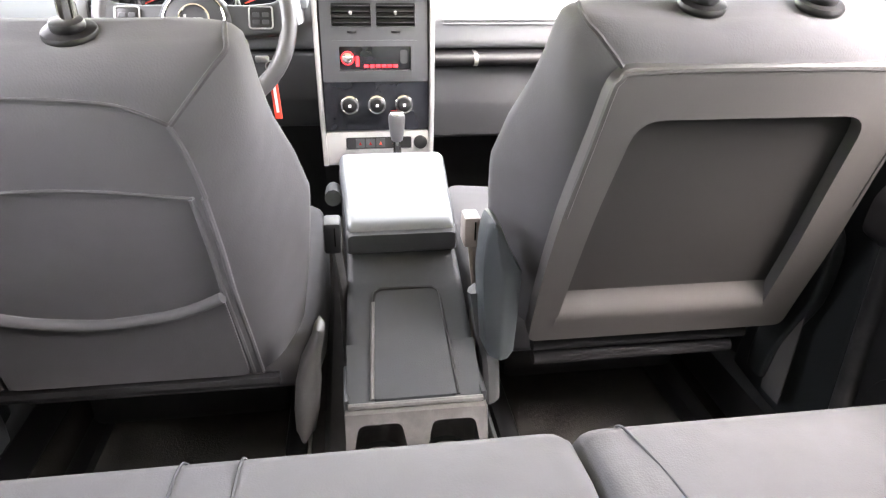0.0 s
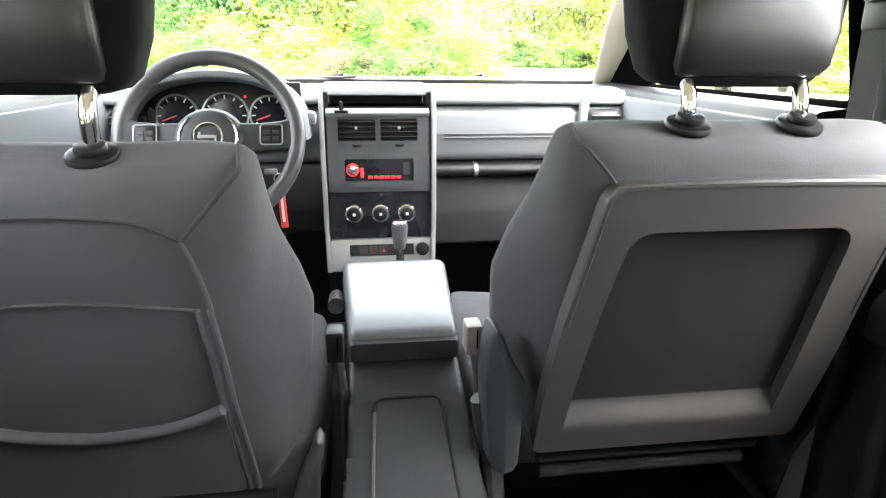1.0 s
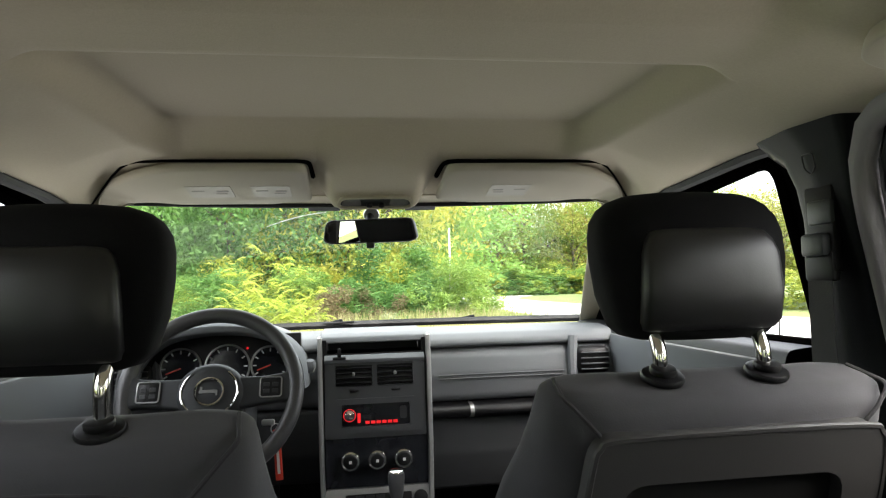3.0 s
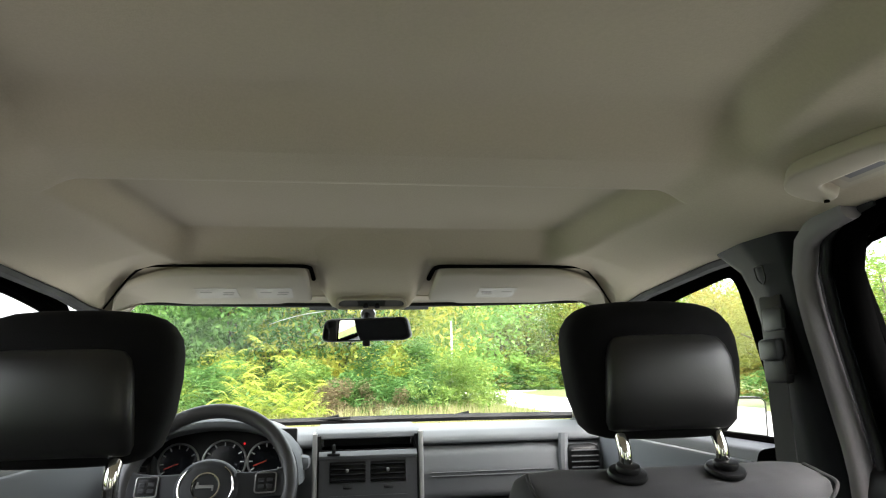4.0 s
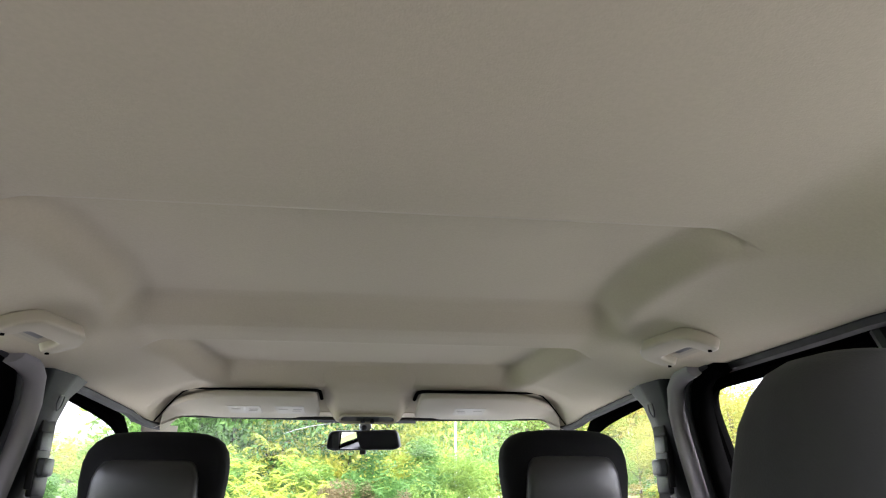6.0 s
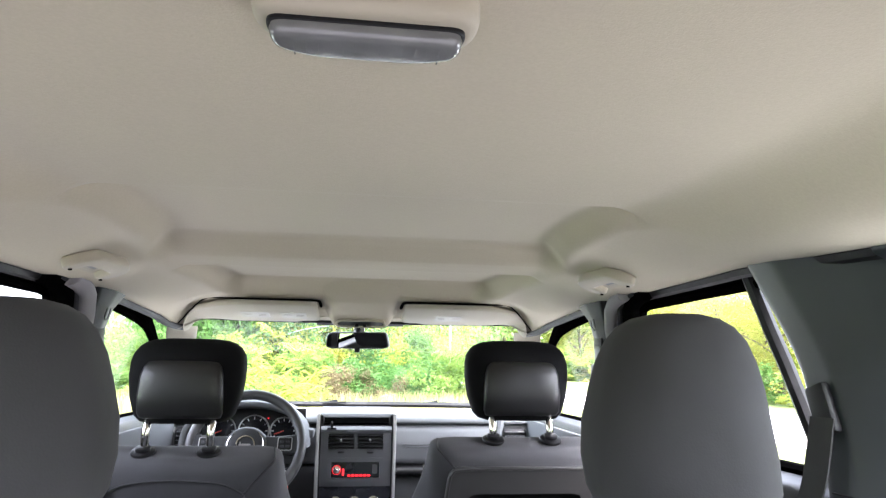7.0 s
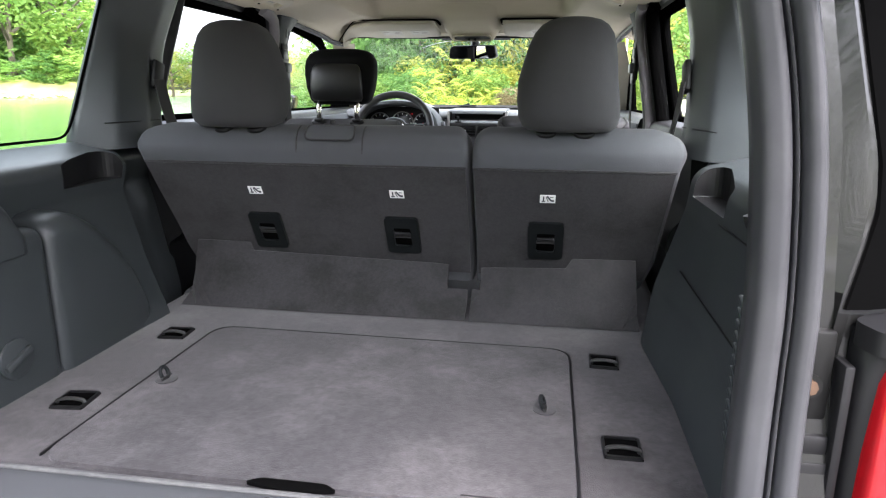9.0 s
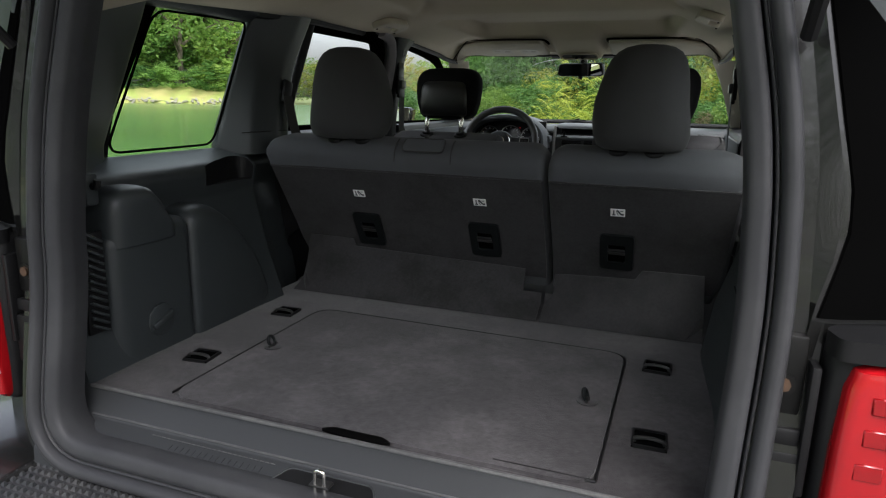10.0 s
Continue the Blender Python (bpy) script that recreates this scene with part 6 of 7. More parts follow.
bm = panel_with_holes(face_o, cups, lambda a, b, d: (CX + a, 0.738 - d + (0.71 - b) * -0.25, b), 0.012)
part("cup_face", bm, CUP, console, "worn grey cup holder face", angle=25)
for s in (-1, 1):
    bm = loft([[(CX + s * 0.052 + 0.040 * math.cos(a), 0.765 + 0.037 * math.sin(a), z) for a in span(0, 2 * math.pi * 23 / 24, 24)] for z in (0.572, 0.578)])
    part("cup_base", bm, CUP, console, "worn cup holder well")
    bm = loft([[(CX + s * 0.052 + r * math.cos(a), 0.775 + r * math.sin(a), z) for a in span(0, math.pi, 14)] for r, z in ((0.042, 0.575), (0.042, 0.70))], closed=False)
    part("cup_wall", bm, CUP, console)
part("rim_strip", tube([(CX + a, 0.738, 0.712) for a in span(-0.096, 0.096, 8)], 0.005, 8), CUP, console, "scuffed upper rim")
lever = thing("gear_lever", "charcoal gear lever knob with chrome cap", "gear lever")
rings = [[(0.028 + r * math.cos(a), 1.325 + 0.05 * (z - 0.89) + r * math.sin(a), z) for a in span(0, 2 * math.pi * 23 / 24, 24)] for r, z in ((0.007, 0.79), (0.007, 0.918), (0.0115, 0.922), (0.0145, 0.935), (0.017, 0.958), (0.0175, 0.969), (0.016, 0.975))]
part("knob", loft(rings), KNOB, lever)
part("neck", tube([(0.028, 1.322, 0.84), (0.028, 1.3265, 0.922)], 0.0085, 12), CHROME, lever)
part("cap", disc(0.028, 1.3292, 0.975, 0.0155, 0.006, 24, (0, -0.05, 1), bevel=0.003), CHROME, lever)
part("boot", loft([[(0.028 + r * math.cos(a), 1.325 + r * math.sin(a), z) for a in span(0, 2 * math.pi * 19 / 20, 20)] for r, z in ((0.05, 0.80), (0.045, 0.815), (0.02, 0.85), (0.012, 0.87))]), PLASTIC_DARK, lever)
brake = thing("hand_brake", "charcoal hand brake lever beside the armrest", "hand brake")
part("lever", tube(smooth_line([(-0.105, 1.30, 0.82), (-0.105, 1.2, 0.865), (-0.103, 1.10, 0.885)], 5), [0.012] * 3 + [0.014] * 5 + [0.015] * 3, 10), PLASTIC, brake)

# ---- roof fittings ----
def sun_visor(s):
    ob = thing("sun_visor", "pale beige cloth sun visor folded up", "sun visor", "sun visors")
    outline = rounded([(0.140, 1.226), (0.43, 1.226), (0.572, 1.36), (0.588, 1.425), (0.570, 1.452), (0.545, 1.436), (0.475, 1.434), (0.43, 1.452), (0.215, 1.453), (0.195, 1.437), (0.158, 1.437), (0.140, 1.428)],
                      [0.03, 0.12, 0.04, 0.02, 0.02, 0.02, 0.02, 0.02, 0.012, 0.012, 0.012, 0.008], 6)

    def at(a, b, d):
        return (s * a, b, min(1.613 - 0.165 * (b - 1.226), headliner_z(a, b) - 0.002) - d)
    bm = panel_with_holes(densify(outline, 0.02), [], at, 0.020)
    bmesh.ops.recalc_face_normals(bm, faces=bm.faces)
    sharp = [e for e in bm.edges if len(e.link_faces) == 2 and e.calc_face_angle(0) > 0.8]
    bmesh.ops.bevel(bm, geom=sharp, offset=0.008, segments=3, profile=0.5, affect="EDGES")
    part("panel", bm, VISOR, ob)
    # black line along the visor edge, painting the shade in the gap
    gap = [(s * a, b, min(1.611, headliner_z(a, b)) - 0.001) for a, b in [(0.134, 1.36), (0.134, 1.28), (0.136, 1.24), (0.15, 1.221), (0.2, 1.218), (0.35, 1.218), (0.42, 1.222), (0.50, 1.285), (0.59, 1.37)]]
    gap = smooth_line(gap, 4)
    part("shadow_gap", tube(gap, [0.0056 - 0.0034 * k / (len(gap) - 1) for k in range(len(gap))], 6), HOLE, ob, "dark line painted as the shade behind the visor")

    def flat_patch(x0, x1, y0, y1, out, thick):
        return panel_with_holes(densify(rounded([(x0, y0), (x1, y0), (x1, y1), (x0, y1)], 0.003, 2), 0.02), [], lambda a, b, d: at(a, b, 0.0195 + out + d), thick)
    for x0, x1 in ((0.18, 0.26), (0.30, 0.39)) if s < 0 else ((0.25, 0.34),):
        lab = part("label", flat_patch(x0, x1, 1.318, 1.392, 0.0008, 0.0006), LABEL_PALE, ob, "pale printed warning label")
        part("print", joined(flat_patch(x0 + 0.008, x0 + 0.032, 1.345, 1.354, 0.0015, 0.0003), flat_patch(x0 + 0.012, x0 + 0.036, 1.362, 1.368, 0.0015, 0.0003), flat_patch(x1 - 0.034, x1 - 0.008, 1.345, 1.351, 0.0015, 0.0003)), PRINT, lab, "grey printed bars")
    part("pivot", rbox(s * 0.565, 1.40, 1.572, 0.05, 0.03, 0.02, 0.008), BEIGE, ob)
    return ob


sun_visor(-1)
sun_visor(1)

over = thing("overhead_console", "beige overhead console with two map lights", "overhead console")
def console_z(x, y):
    """A hill that swells out of the headliner between the visors."""
    low = ramp(y, [(1.06, 1.70), (1.13, 1.68), (1.16, 1.655), (1.19, 1.632), (1.24, 1.608), (1.29, 1.592), (1.34, 1.579), (1.375, 1.571), (1.385, 1.566), (1.42, 1.546), (1.432, 1.545), (1.442, 1.556), (1.45, 1.58)])
    near = ramp(y, [(1.06, 0.02), (1.25, 0.075), (1.35, 0.092), (1.45, 0.085)])
    far = ramp(y, [(1.06, 0.22), (1.25, 0.15), (1.32, 0.134), (1.45, 0.130)])
    top = headliner_z(x, y) + 0.006
    return top + (min(low, top) - top) * (1 - ease(abs(x), near, far))


bm = sheet(lambda y, x: (x, y, console_z(x, y)), sorted(span(1.06, 1.43, 26) + [1.437, 1.442, 1.446, 1.45]), span(-0.2, 0.2, 49), (0, 0, 0.004))
part("body", bm, HEADLINER, over, angle=60)
LAMP = pose(0, 1.401, 1.5545, 150, 0, 0)
oval = rounded([(-0.087, -0.020), (0.087, -0.020), (0.080, 0.023), (-0.080, 0.023)], 0.019, 5)
slot = [(a * 0.93, b * 0.74) for a, b in oval]
bezel = part("lamp_bezel", place(panel_with_holes(densify(oval, 0.02), [densify(slot, 0.02)], lambda a, b, d: (a, b, d), 0.007), LAMP), BEIGE, over, "raised beige lamp bezel")
part("lamp_plate", place(prism(slot, "z", -0.002, 0.0015), LAMP), PLASTIC_TRIM, bezel, "grey plate between the lamps")
for s in (-1, 1):
    part("map_light", place(prism(rounded([(s * 0.030, -0.012), (s * 0.076, -0.011), (s * 0.070, 0.015), (s * 0.034, 0.015)], 0.008, 3), "z", 0.0, 0.004, 0.001), LAMP), DOME_LENS, over, "clear map light lens")
    part("light_switch", place(disc(s * 0.0135, -0.004, 0.004, 0.0065, 0.007, 16, bevel=0.001), LAMP), PLASTIC_DARK, over)

mir = thing("rear_view_mirror", "black framed rear view mirror on the windscreen", "mirror")
MM = pose(-0.0125, 1.52, 1.50, 97.5, 0, -16.5)
outline = rounded([(-0.118, -0.024), (-0.108, 0.028), (0.108, 0.028), (0.118, -0.024), (0.10, -0.031), (-0.10, -0.031)], 0.018, 4)
part("housing", place(prism(outline, "z", -0.03, 0.0, 0.005, 2), MM), PLASTIC_DARK, mir)
inner = [(a * 0.955, b * 0.86) for a, b in outline]
part("glass", place(prism(inner, "z", 0.0, 0.0022), MM), MIRROR, mir, "silver mirror glass")
part("day_tab", place(rbox(0, -0.035, -0.008, 0.02, 0.018, 0.012, 0.004), MM), PLASTIC_DARK, mir)
part("stem", tube(smooth_line([(-0.012, 1.545, 1.515), (-0.008, 1.57, 1.54), (-0.004, 1.58, 1.555)], 4), 0.010, 10), PLASTIC_DARK, mir)
part("button", disc(-0.004, 1.578, 1.548, 0.02, 0.012, 20, (0, -0.8, -0.5), bevel=0.004), STEEL, mir)

dome = thing("dome_light", "beige ceiling dome light with ribbed clear lens", "ceiling light")
out = rounded([(-0.085, -0.447), (0.068, -0.447), (0.066, -0.398), (-0.083, -0.398)], [0.022, 0.022, 0.022, 0.022], 6)
part("bezel", prism(out, "z", 1.632, 1.66, 0.008, 3), BEIGE, dome)
inn = rounded([(-0.073, -0.434), (0.056, -0.434), (0.055, -0.410), (0.028, -0.399), (-0.046, -0.399), (-0.072, -0.410)], [0.011, 0.011, 0.010, 0.03, 0.03, 0.010], 6)
part("lens_rim", prism([(-0.0085 + (a + 0.0085) * 1.03, -0.417 + (b + 0.417) * 1.04) for a, b in inn], "z", 1.6285, 1.634, 0.001, 1), PLASTIC_DARK, dome, "dark rim of the lens")
ln = part("lens", prism(inn, "z", 1.619, 1.634, 0.006, 3), DOME_LENS, dome, "ribbed grey clear lens")
for k in range(13):
    part("rib", rbox(-0.057 + 0.0081 * k, -0.4165, 1.6192, 0.0012, 0.022, 0.0005, 0.0002, 1), DOME_LENS, ln)


def grab_handle(s):
    """A folded handle: a thick bowed grip on the inner side, two feet with screws by the rail, a label plate between."""
    ob = thing("grab_handle", "beige folded grab handle on the roof rail", "grab handle", "roof grab handles")
    mid = 0.486

    def at(a, b, d):
        x = 0.545 - b
        return (s * (x - 0.35 * d), mid + a, headliner_z(x, mid + a) - d)
    grip = densify(rounded([(-0.098, 0.024), (-0.084, 0.060), (0.050, 0.072), (0.092, 0.046), (0.080, 0.000), (0.050, 0.000), (0.046, 0.032), (-0.056, 0.030), (-0.060, -0.004), (-0.090, -0.004)],
                           [0.02, 0.02, 0.026, 0.02, 0.012, 0.010, 0.010, 0.010, 0.010, 0.012], 4), 0.012)
    bm = panel_with_holes(grip, [], at, 0.020)
    bmesh.ops.recalc_face_normals(bm, faces=bm.faces)
    sharp = [e for e in bm.edges if len(e.link_faces) == 2 and e.calc_face_angle(0) > 0.8]
    bmesh.ops.bevel(bm, geom=sharp, offset=0.005, segments=3, profile=0.5, affect="EDGES")
    part("grip", bm, BEIGE, ob, angle=60)
    base = rounded([(-0.060, 0.036), (0.050, 0.038), (0.052, -0.003), (-0.062, -0.004)], 0.004, 2)
    part("plate", panel_with_holes(densify(base, 0.015), [], at, 0.007), BEIGE, ob)
    lab = [(-0.040, 0.027), (0.032, 0.028), (0.032, 0.006), (-0.040, 0.005)]
    tag = part("label", panel_with_holes(densify(lab, 0.015), [], lambda a, b, d: at(a, b, d + 0.0066), 0.0012), LABEL_PALE, ob, "small pale printed label")
    part("print", panel_with_holes(densify([(-0.030, 0.022), (0.022, 0.023), (0.022, 0.013), (-0.030, 0.012)], 0.015), [], lambda a, b, d: at(a, b, d + 0.0080), 0.0004), KNOB, tag, "grey printed bars")
    for a in (-0.076, 0.066):
        p = at(a, 0.006, 0.0206)
        part("screw_hole", disc(p[0], p[1], p[2] + 0.001, 0.0034, 0.003, 10, (0, 0, -1)), HOLE, ob)
    return ob


grab_handle(-1)
grab_handle(1)

# ---- rear corners, bumper and mirrors outside ----
def rear_corner_parts(sx, q):
    y = -0.868
    br = part("hinge_bracket", rbox(sx * 0.602, y + 0.008, 1.050, 0.034, 0.02, 0.098, 0.004), JAMB, q, "black painted bracket")
    part("screw", disc(sx * 0.597, y - 0.002, 1.040, 0.0085, 0.006, 8, (0, -1, 0)), RUST, br, "rusty hex screw")
    part("washer", disc(sx * 0.597, y - 0.001, 1.040, 0.014, 0.003, 20, (0, -1, 0)), JAMB, br)
    part("stop_block", joined(rbox(sx * 0.604, y + 0.004, 0.978, 0.036, 0.028, 0.022, 0.004), rbox(sx * 0.606, y + 0.002, 0.915, 0.045, 0.03, 0.09, 0.004)), PLASTIC_DARK, q, "black plastic guide block")
    part("channel", rbox(sx * 0.6265, y - 0.004, 0.99, 0.010, 0.03, 0.16, 0.003), PLASTIC_DARK, q)
    # lamp housing and lens
    lamp = part("tail_lamp", rbox(sx * 0.695, -0.860, 0.95, 0.12, 0.06, 0.32, 0.02, 3), PLASTIC_DARK, q, "black tail lamp housing")
    rings = []
    for z, x0, bulge in [(0.80, 0.662, 0.0), (0.81, 0.655, 0.012), (0.86, 0.654, 0.018), (0.98, 0.656, 0.018), (1.055, 0.660, 0.016), (1.078, 0.666, 0.012), (1.085, 0.68, 0.0)]:
        rings.append([(sx * a, b, z) for a, b in rounded([(x0 - 0.010, -0.878), (x0 - 0.006, -0.895 - bulge), (0.76, -0.885 - bulge), (0.805, -0.84), (0.80, -0.80), (0.70, -0.80)], 0.012, 3)])
    part("red_lens", loft(rings), RED_LENS, lamp, "glossy red tail lamp lens")
    for k, z in enumerate((0.968, 1.008, 1.045)):
        part("reflector", joined(*[rbox(sx * (0.682 + 0.034 * i + 0.004 * k), -0.9102 + 0.0035 * i, z, 0.028, 0.004, 0.020, 0.0015, 1) for i in range(2)]), DARK_RED, lamp, "deep red reflector field")
    part("clear_lens", rbox(sx * 0.698, -0.899, 0.882, 0.10, 0.032, 0.075, 0.008), CLEAR_LENS, lamp, "clear reversing lamp lens")
    rings = [[(sx * a, b, z) for a, b in rounded([(0.630, -0.868), (0.640, -0.908), (0.76, -0.898), (0.81, -0.84), (0.70, -0.80)], 0.012, 3)] for z in (1.088, 1.100, 1.112)]
    part("lamp_cap", loft(rings), PLASTIC_DARK, lamp, "black lamp surround")


rear_corner_parts(-1, quarter_left)
rear_corner_parts(1, quarter_right)

for sx in (-1, 1):
    part("bumper_corner", rbox(sx * 0.72, -0.86, 0.66, 0.36, 0.36, 0.10, 0.03, 3), PAINT, bumper, "black painted bumper corner")
# ribbed step pad on the bumper
pad = part("step_pad", prism(rounded([(-0.58, -0.915), (0.58, -0.915), (0.60, -1.075), (-0.60, -1.075)], 0.02, 4), "z", 0.695, 0.703), BUMPER, bumper, "grey step pad with raised teeth")
verts, faces = [], []
for i in range(76):
    for j in range(9):
        x, y = -0.565 + 0.015 * i, -0.925 - 0.0165 * j
        k = len(verts)
        h, w, v = 0.0055, 0.0050, 0.0018
        verts += [(x - w, y - w, 0.703), (x + w, y - w, 0.703), (x + w, y + w, 0.703), (x - w, y + w, 0.703), (x - v, y - v, 0.703 + h), (x + v, y - v, 0.703 + h), (x + v, y + v, 0.703 + h), (x - v, y + v, 0.703 + h)]
        faces += [(k + 4, k + 5, k + 6, k + 7), (k, k + 1, k + 5, k + 4), (k + 1, k + 2, k + 6, k + 5), (k + 2, k + 3, k + 7, k + 6), (k + 3, k, k + 4, k + 7)]
me = bpy.data.meshes.new("teeth")
me.from_pydata(verts, [], faces)
me.materials.append(BUMPER)
teeth = new("tread_relief", me)
teeth.parent = pad
tagged(teeth, "small raised anti-slip teeth", kind="stuff")


def door_mirror(sx):
    ob = thing("door_mirror", "black door mirror outside the front window", "door mirror", "door mirrors")
    rings = []
    for y, k in [(1.80, 0.75), (1.77, 0.97), (1.72, 1.0), (1.70, 0.98)]:
        rings.append([(sx * (1.065 + k * a), y, 1.215 + k * b) for a, b in rounded([(-0.085, -0.09), (0.12, -0.095), (0.13, 0.085), (-0.125, 0.09)], 0.03, 4)])
    part("housing", loft(rings), PAINT, ob)
    part("mirror_glass", prism([(sx * a, b) for a, b in rounded([(0.99, 1.133), (1.175, 1.128), (1.185, 1.292), (0.95, 1.297)], 0.02, 4)], "y", 1.697, 1.7005), MIRROR, ob, "silver mirror glass")
    part("arm", rbox(sx * 0.86, 1.76, 1.19, 0.24, 0.06, 0.05, 0.015), PAINT, ob)
    return ob


door_mirror(-1)
door_mirror(1)
for sx in (-1, 1):
    w = thing("windscreen_wiper", "black wiper resting at the windscreen foot", "wiper", "windscreen wipers")
    x0 = -0.15 if sx < 0 else 0.30
    part("arm", tube([(x0, 2.17, 1.243), (x0 + 0.06, 2.145, 1.256)], 0.005, 6), PLASTIC_DARK, w)
    part("blade", tube([(x0 - 0.04, 2.155, 1.244), (x0 + 0.10, 2.14, 1.250)], 0.004, 6), RUBBER, w)
# raised tailgate over the opening
gate = thing("tailgate", "black tailgate raised above the cargo opening", "tailgate")
def gate_point(u, v):
    """u across, v from the hinge to the free edge."""
    return (u * ramp(v, [(0, 0.54), (0.5, 0.60), (1, 0.57)]), -0.90 - 0.95 * v, 1.70 + 0.30 * v - 0.03 * u * u)
part("panel", sheet(gate_point, span(-1, 1, 13), span(0, 1, 13), (0, 0, 0.06)), PAINT, gate)
part("inner_trim", sheet(lambda u, v: Vector(gate_point(u * 0.93, 0.03 + 0.94 * v)) - Vector((0, 0, 0.012)), span(-1, 1, 9), span(0, 1, 9), (0, 0, 0.01)), PLASTIC, gate)
for sx in (-1, 1):
    part("gas_strut", tube([(sx * 0.575, -0.86, 1.42), (sx * 0.58, -1.25, 1.79)], 0.009, 8), PLASTIC_DARK, gate)
alone("bonnet", sheet(lambda u, v: (u * 0.72, v, 1.17 - 0.05 * u * u - 0.10 * ease(v, 2.2, 3.2)), span(-1, 1, 15), span(2.16, 3.2, 12), (0, 0, -0.02)), PAINT, "black painted bonnet beyond the windscreen", "bonnet", kind="structure")

# ---- outside ----
def leaf_material(name, a, b, c):
    """Leaves that run from colour a over b to c, leaf by leaf and plant by plant, thin enough to let light through."""
    m = bpy.data.materials.new(name)
    m.use_nodes = True
    nt, n = m.node_tree, m.node_tree.nodes
    p = n["Principled BSDF"]
    p.inputs["Roughness"].default_value, p.inputs["Specular IOR Level"].default_value = 0.6, 0.25
    oi, geo, add, no, co = (n.new(k) for k in ("ShaderNodeObjectInfo", "ShaderNodeNewGeometry", "ShaderNodeMath", "ShaderNodeTexNoise", "ShaderNodeTexCoord"))
    no.inputs["Scale"].default_value, no.inputs["Detail"].default_value = 0.9, 3
    nt.links.new(co.outputs["Object"], no.inputs["Vector"])
    k1, k2 = n.new("ShaderNodeMath"), n.new("ShaderNodeMath")
    k1.operation, k1.inputs[1].default_value, k1.inputs[2].default_value = "MULTIPLY_ADD", 0.3, 0.1
    nt.links.new(geo.outputs["Random Per Island"], k1.inputs[0])
    k2.operation, k2.inputs[1].default_value = "MULTIPLY_ADD", 0.5
    nt.links.new(oi.outputs["Random"], k2.inputs[0])
    nt.links.new(k1.outputs[0], k2.inputs[2])
    add.operation, add.inputs[1].default_value = "MULTIPLY_ADD", 0.8
    nt.links.new(no.outputs["Fac"], add.inputs[0])
    sub = n.new("ShaderNodeMath")
    sub.operation, sub.inputs[1].default_value = "SUBTRACT", 0.4
    nt.links.new(k2.outputs[0], add.inputs[2])
    nt.links.new(add.outputs[0], sub.inputs[0])
    cr = n.new("ShaderNodeValToRGB")
    cr.color_ramp.elements[0].color, cr.color_ramp.elements[1].color = (*a, 1), (*c, 1)
    e = cr.color_ramp.elements.new(0.5)
    e.color = (*b, 1)
    nt.links.new(sub.outputs[0], cr.inputs["Fac"])
    nt.links.new(cr.outputs["Color"], p.inputs["Base Color"])
    tl, mx = n.new("ShaderNodeBsdfTranslucent"), n.new("ShaderNodeMixShader")
    nt.links.new(cr.outputs["Color"], tl.inputs["Color"])
    mx.inputs[0].default_value = 0.5
    nt.links.new(p.outputs[0], mx.inputs[1])
    nt.links.new(tl.outputs[0], mx.inputs[2])
    nt.links.new(mx.outputs[0], n["Material Output"].inputs["Surface"])
    return m


GREEN = leaf_material("green leaves", (0.06, 0.145, 0.044), (0.12, 0.238, 0.062), (0.21, 0.315, 0.072))
FRESH = leaf_material("light green leaves", (0.10, 0.21, 0.05), (0.19, 0.305, 0.066), (0.32, 0.37, 0.075))
# lighter copy of the greens, with sunlight put into the leaf colour
SUNLIT_GREEN = leaf_material("sunlit far leaves", (0.14, 0.28, 0.07), (0.26, 0.42, 0.10), (0.42, 0.50, 0.12))
TURNING = leaf_material("yellowing leaves", (0.11, 0.19, 0.05), (0.28, 0.285, 0.06), (0.42, 0.25, 0.085))
YELLOW = leaf_material("yellow shrub leaves", (0.226, 0.331, 0.052), (0.365, 0.409, 0.078), (0.487, 0.418, 0.078))
SAPLING = leaf_material("sapling leaves", (0.25, 0.36, 0.06), (0.40, 0.46, 0.08), (0.55, 0.50, 0.09))
BROWNED = leaf_material("browned leaves", (0.10, 0.12, 0.05), (0.20, 0.16, 0.09), (0.30, 0.20, 0.12))
PALE_WEED = leaf_material("pale weed leaves", (0.15, 0.22, 0.10), (0.26, 0.32, 0.16), (0.48, 0.48, 0.36))
DRY = leaf_material("dry meadow stalks", (0.16, 0.24, 0.06), (0.32, 0.34, 0.13), (0.46, 0.36, 0.24))
BARK = material("bark", (0.10, 0.08, 0.06), rough=0.9, vary=0.35, scale=12, grain=0.8, grain_scale=60)
GRASS = material("grass", (0.10, 0.145, 0.035), rough=0.95, vary=0.4, scale=2.5, stain=(0.19, 0.17, 0.07), stain_scale=0.5, stain_amount=0.6, grain=1.0, grain_scale=30)
ROAD = material("pale road", (0.55, 0.54, 0.52), rough=0.9, vary=0.12, scale=1.2, grain=0.5, grain_scale=60)
WATER = material("pond water", (0.075, 0.17, 0.045), rough=0.16, vary=0.3, scale=0.08, grain=0.35, grain_scale=1.6, spec=0.4, rough_vary=0.05)
STONE = material("bank stones", (0.30, 0.27, 0.23), rough=0.9, vary=0.3, scale=2, per_object=0.3)
CONCRETE = material("pale concrete", (0.5, 0.49, 0.47), rough=0.8, vary=0.1, scale=3)
rng = np.random.default_rng(7)


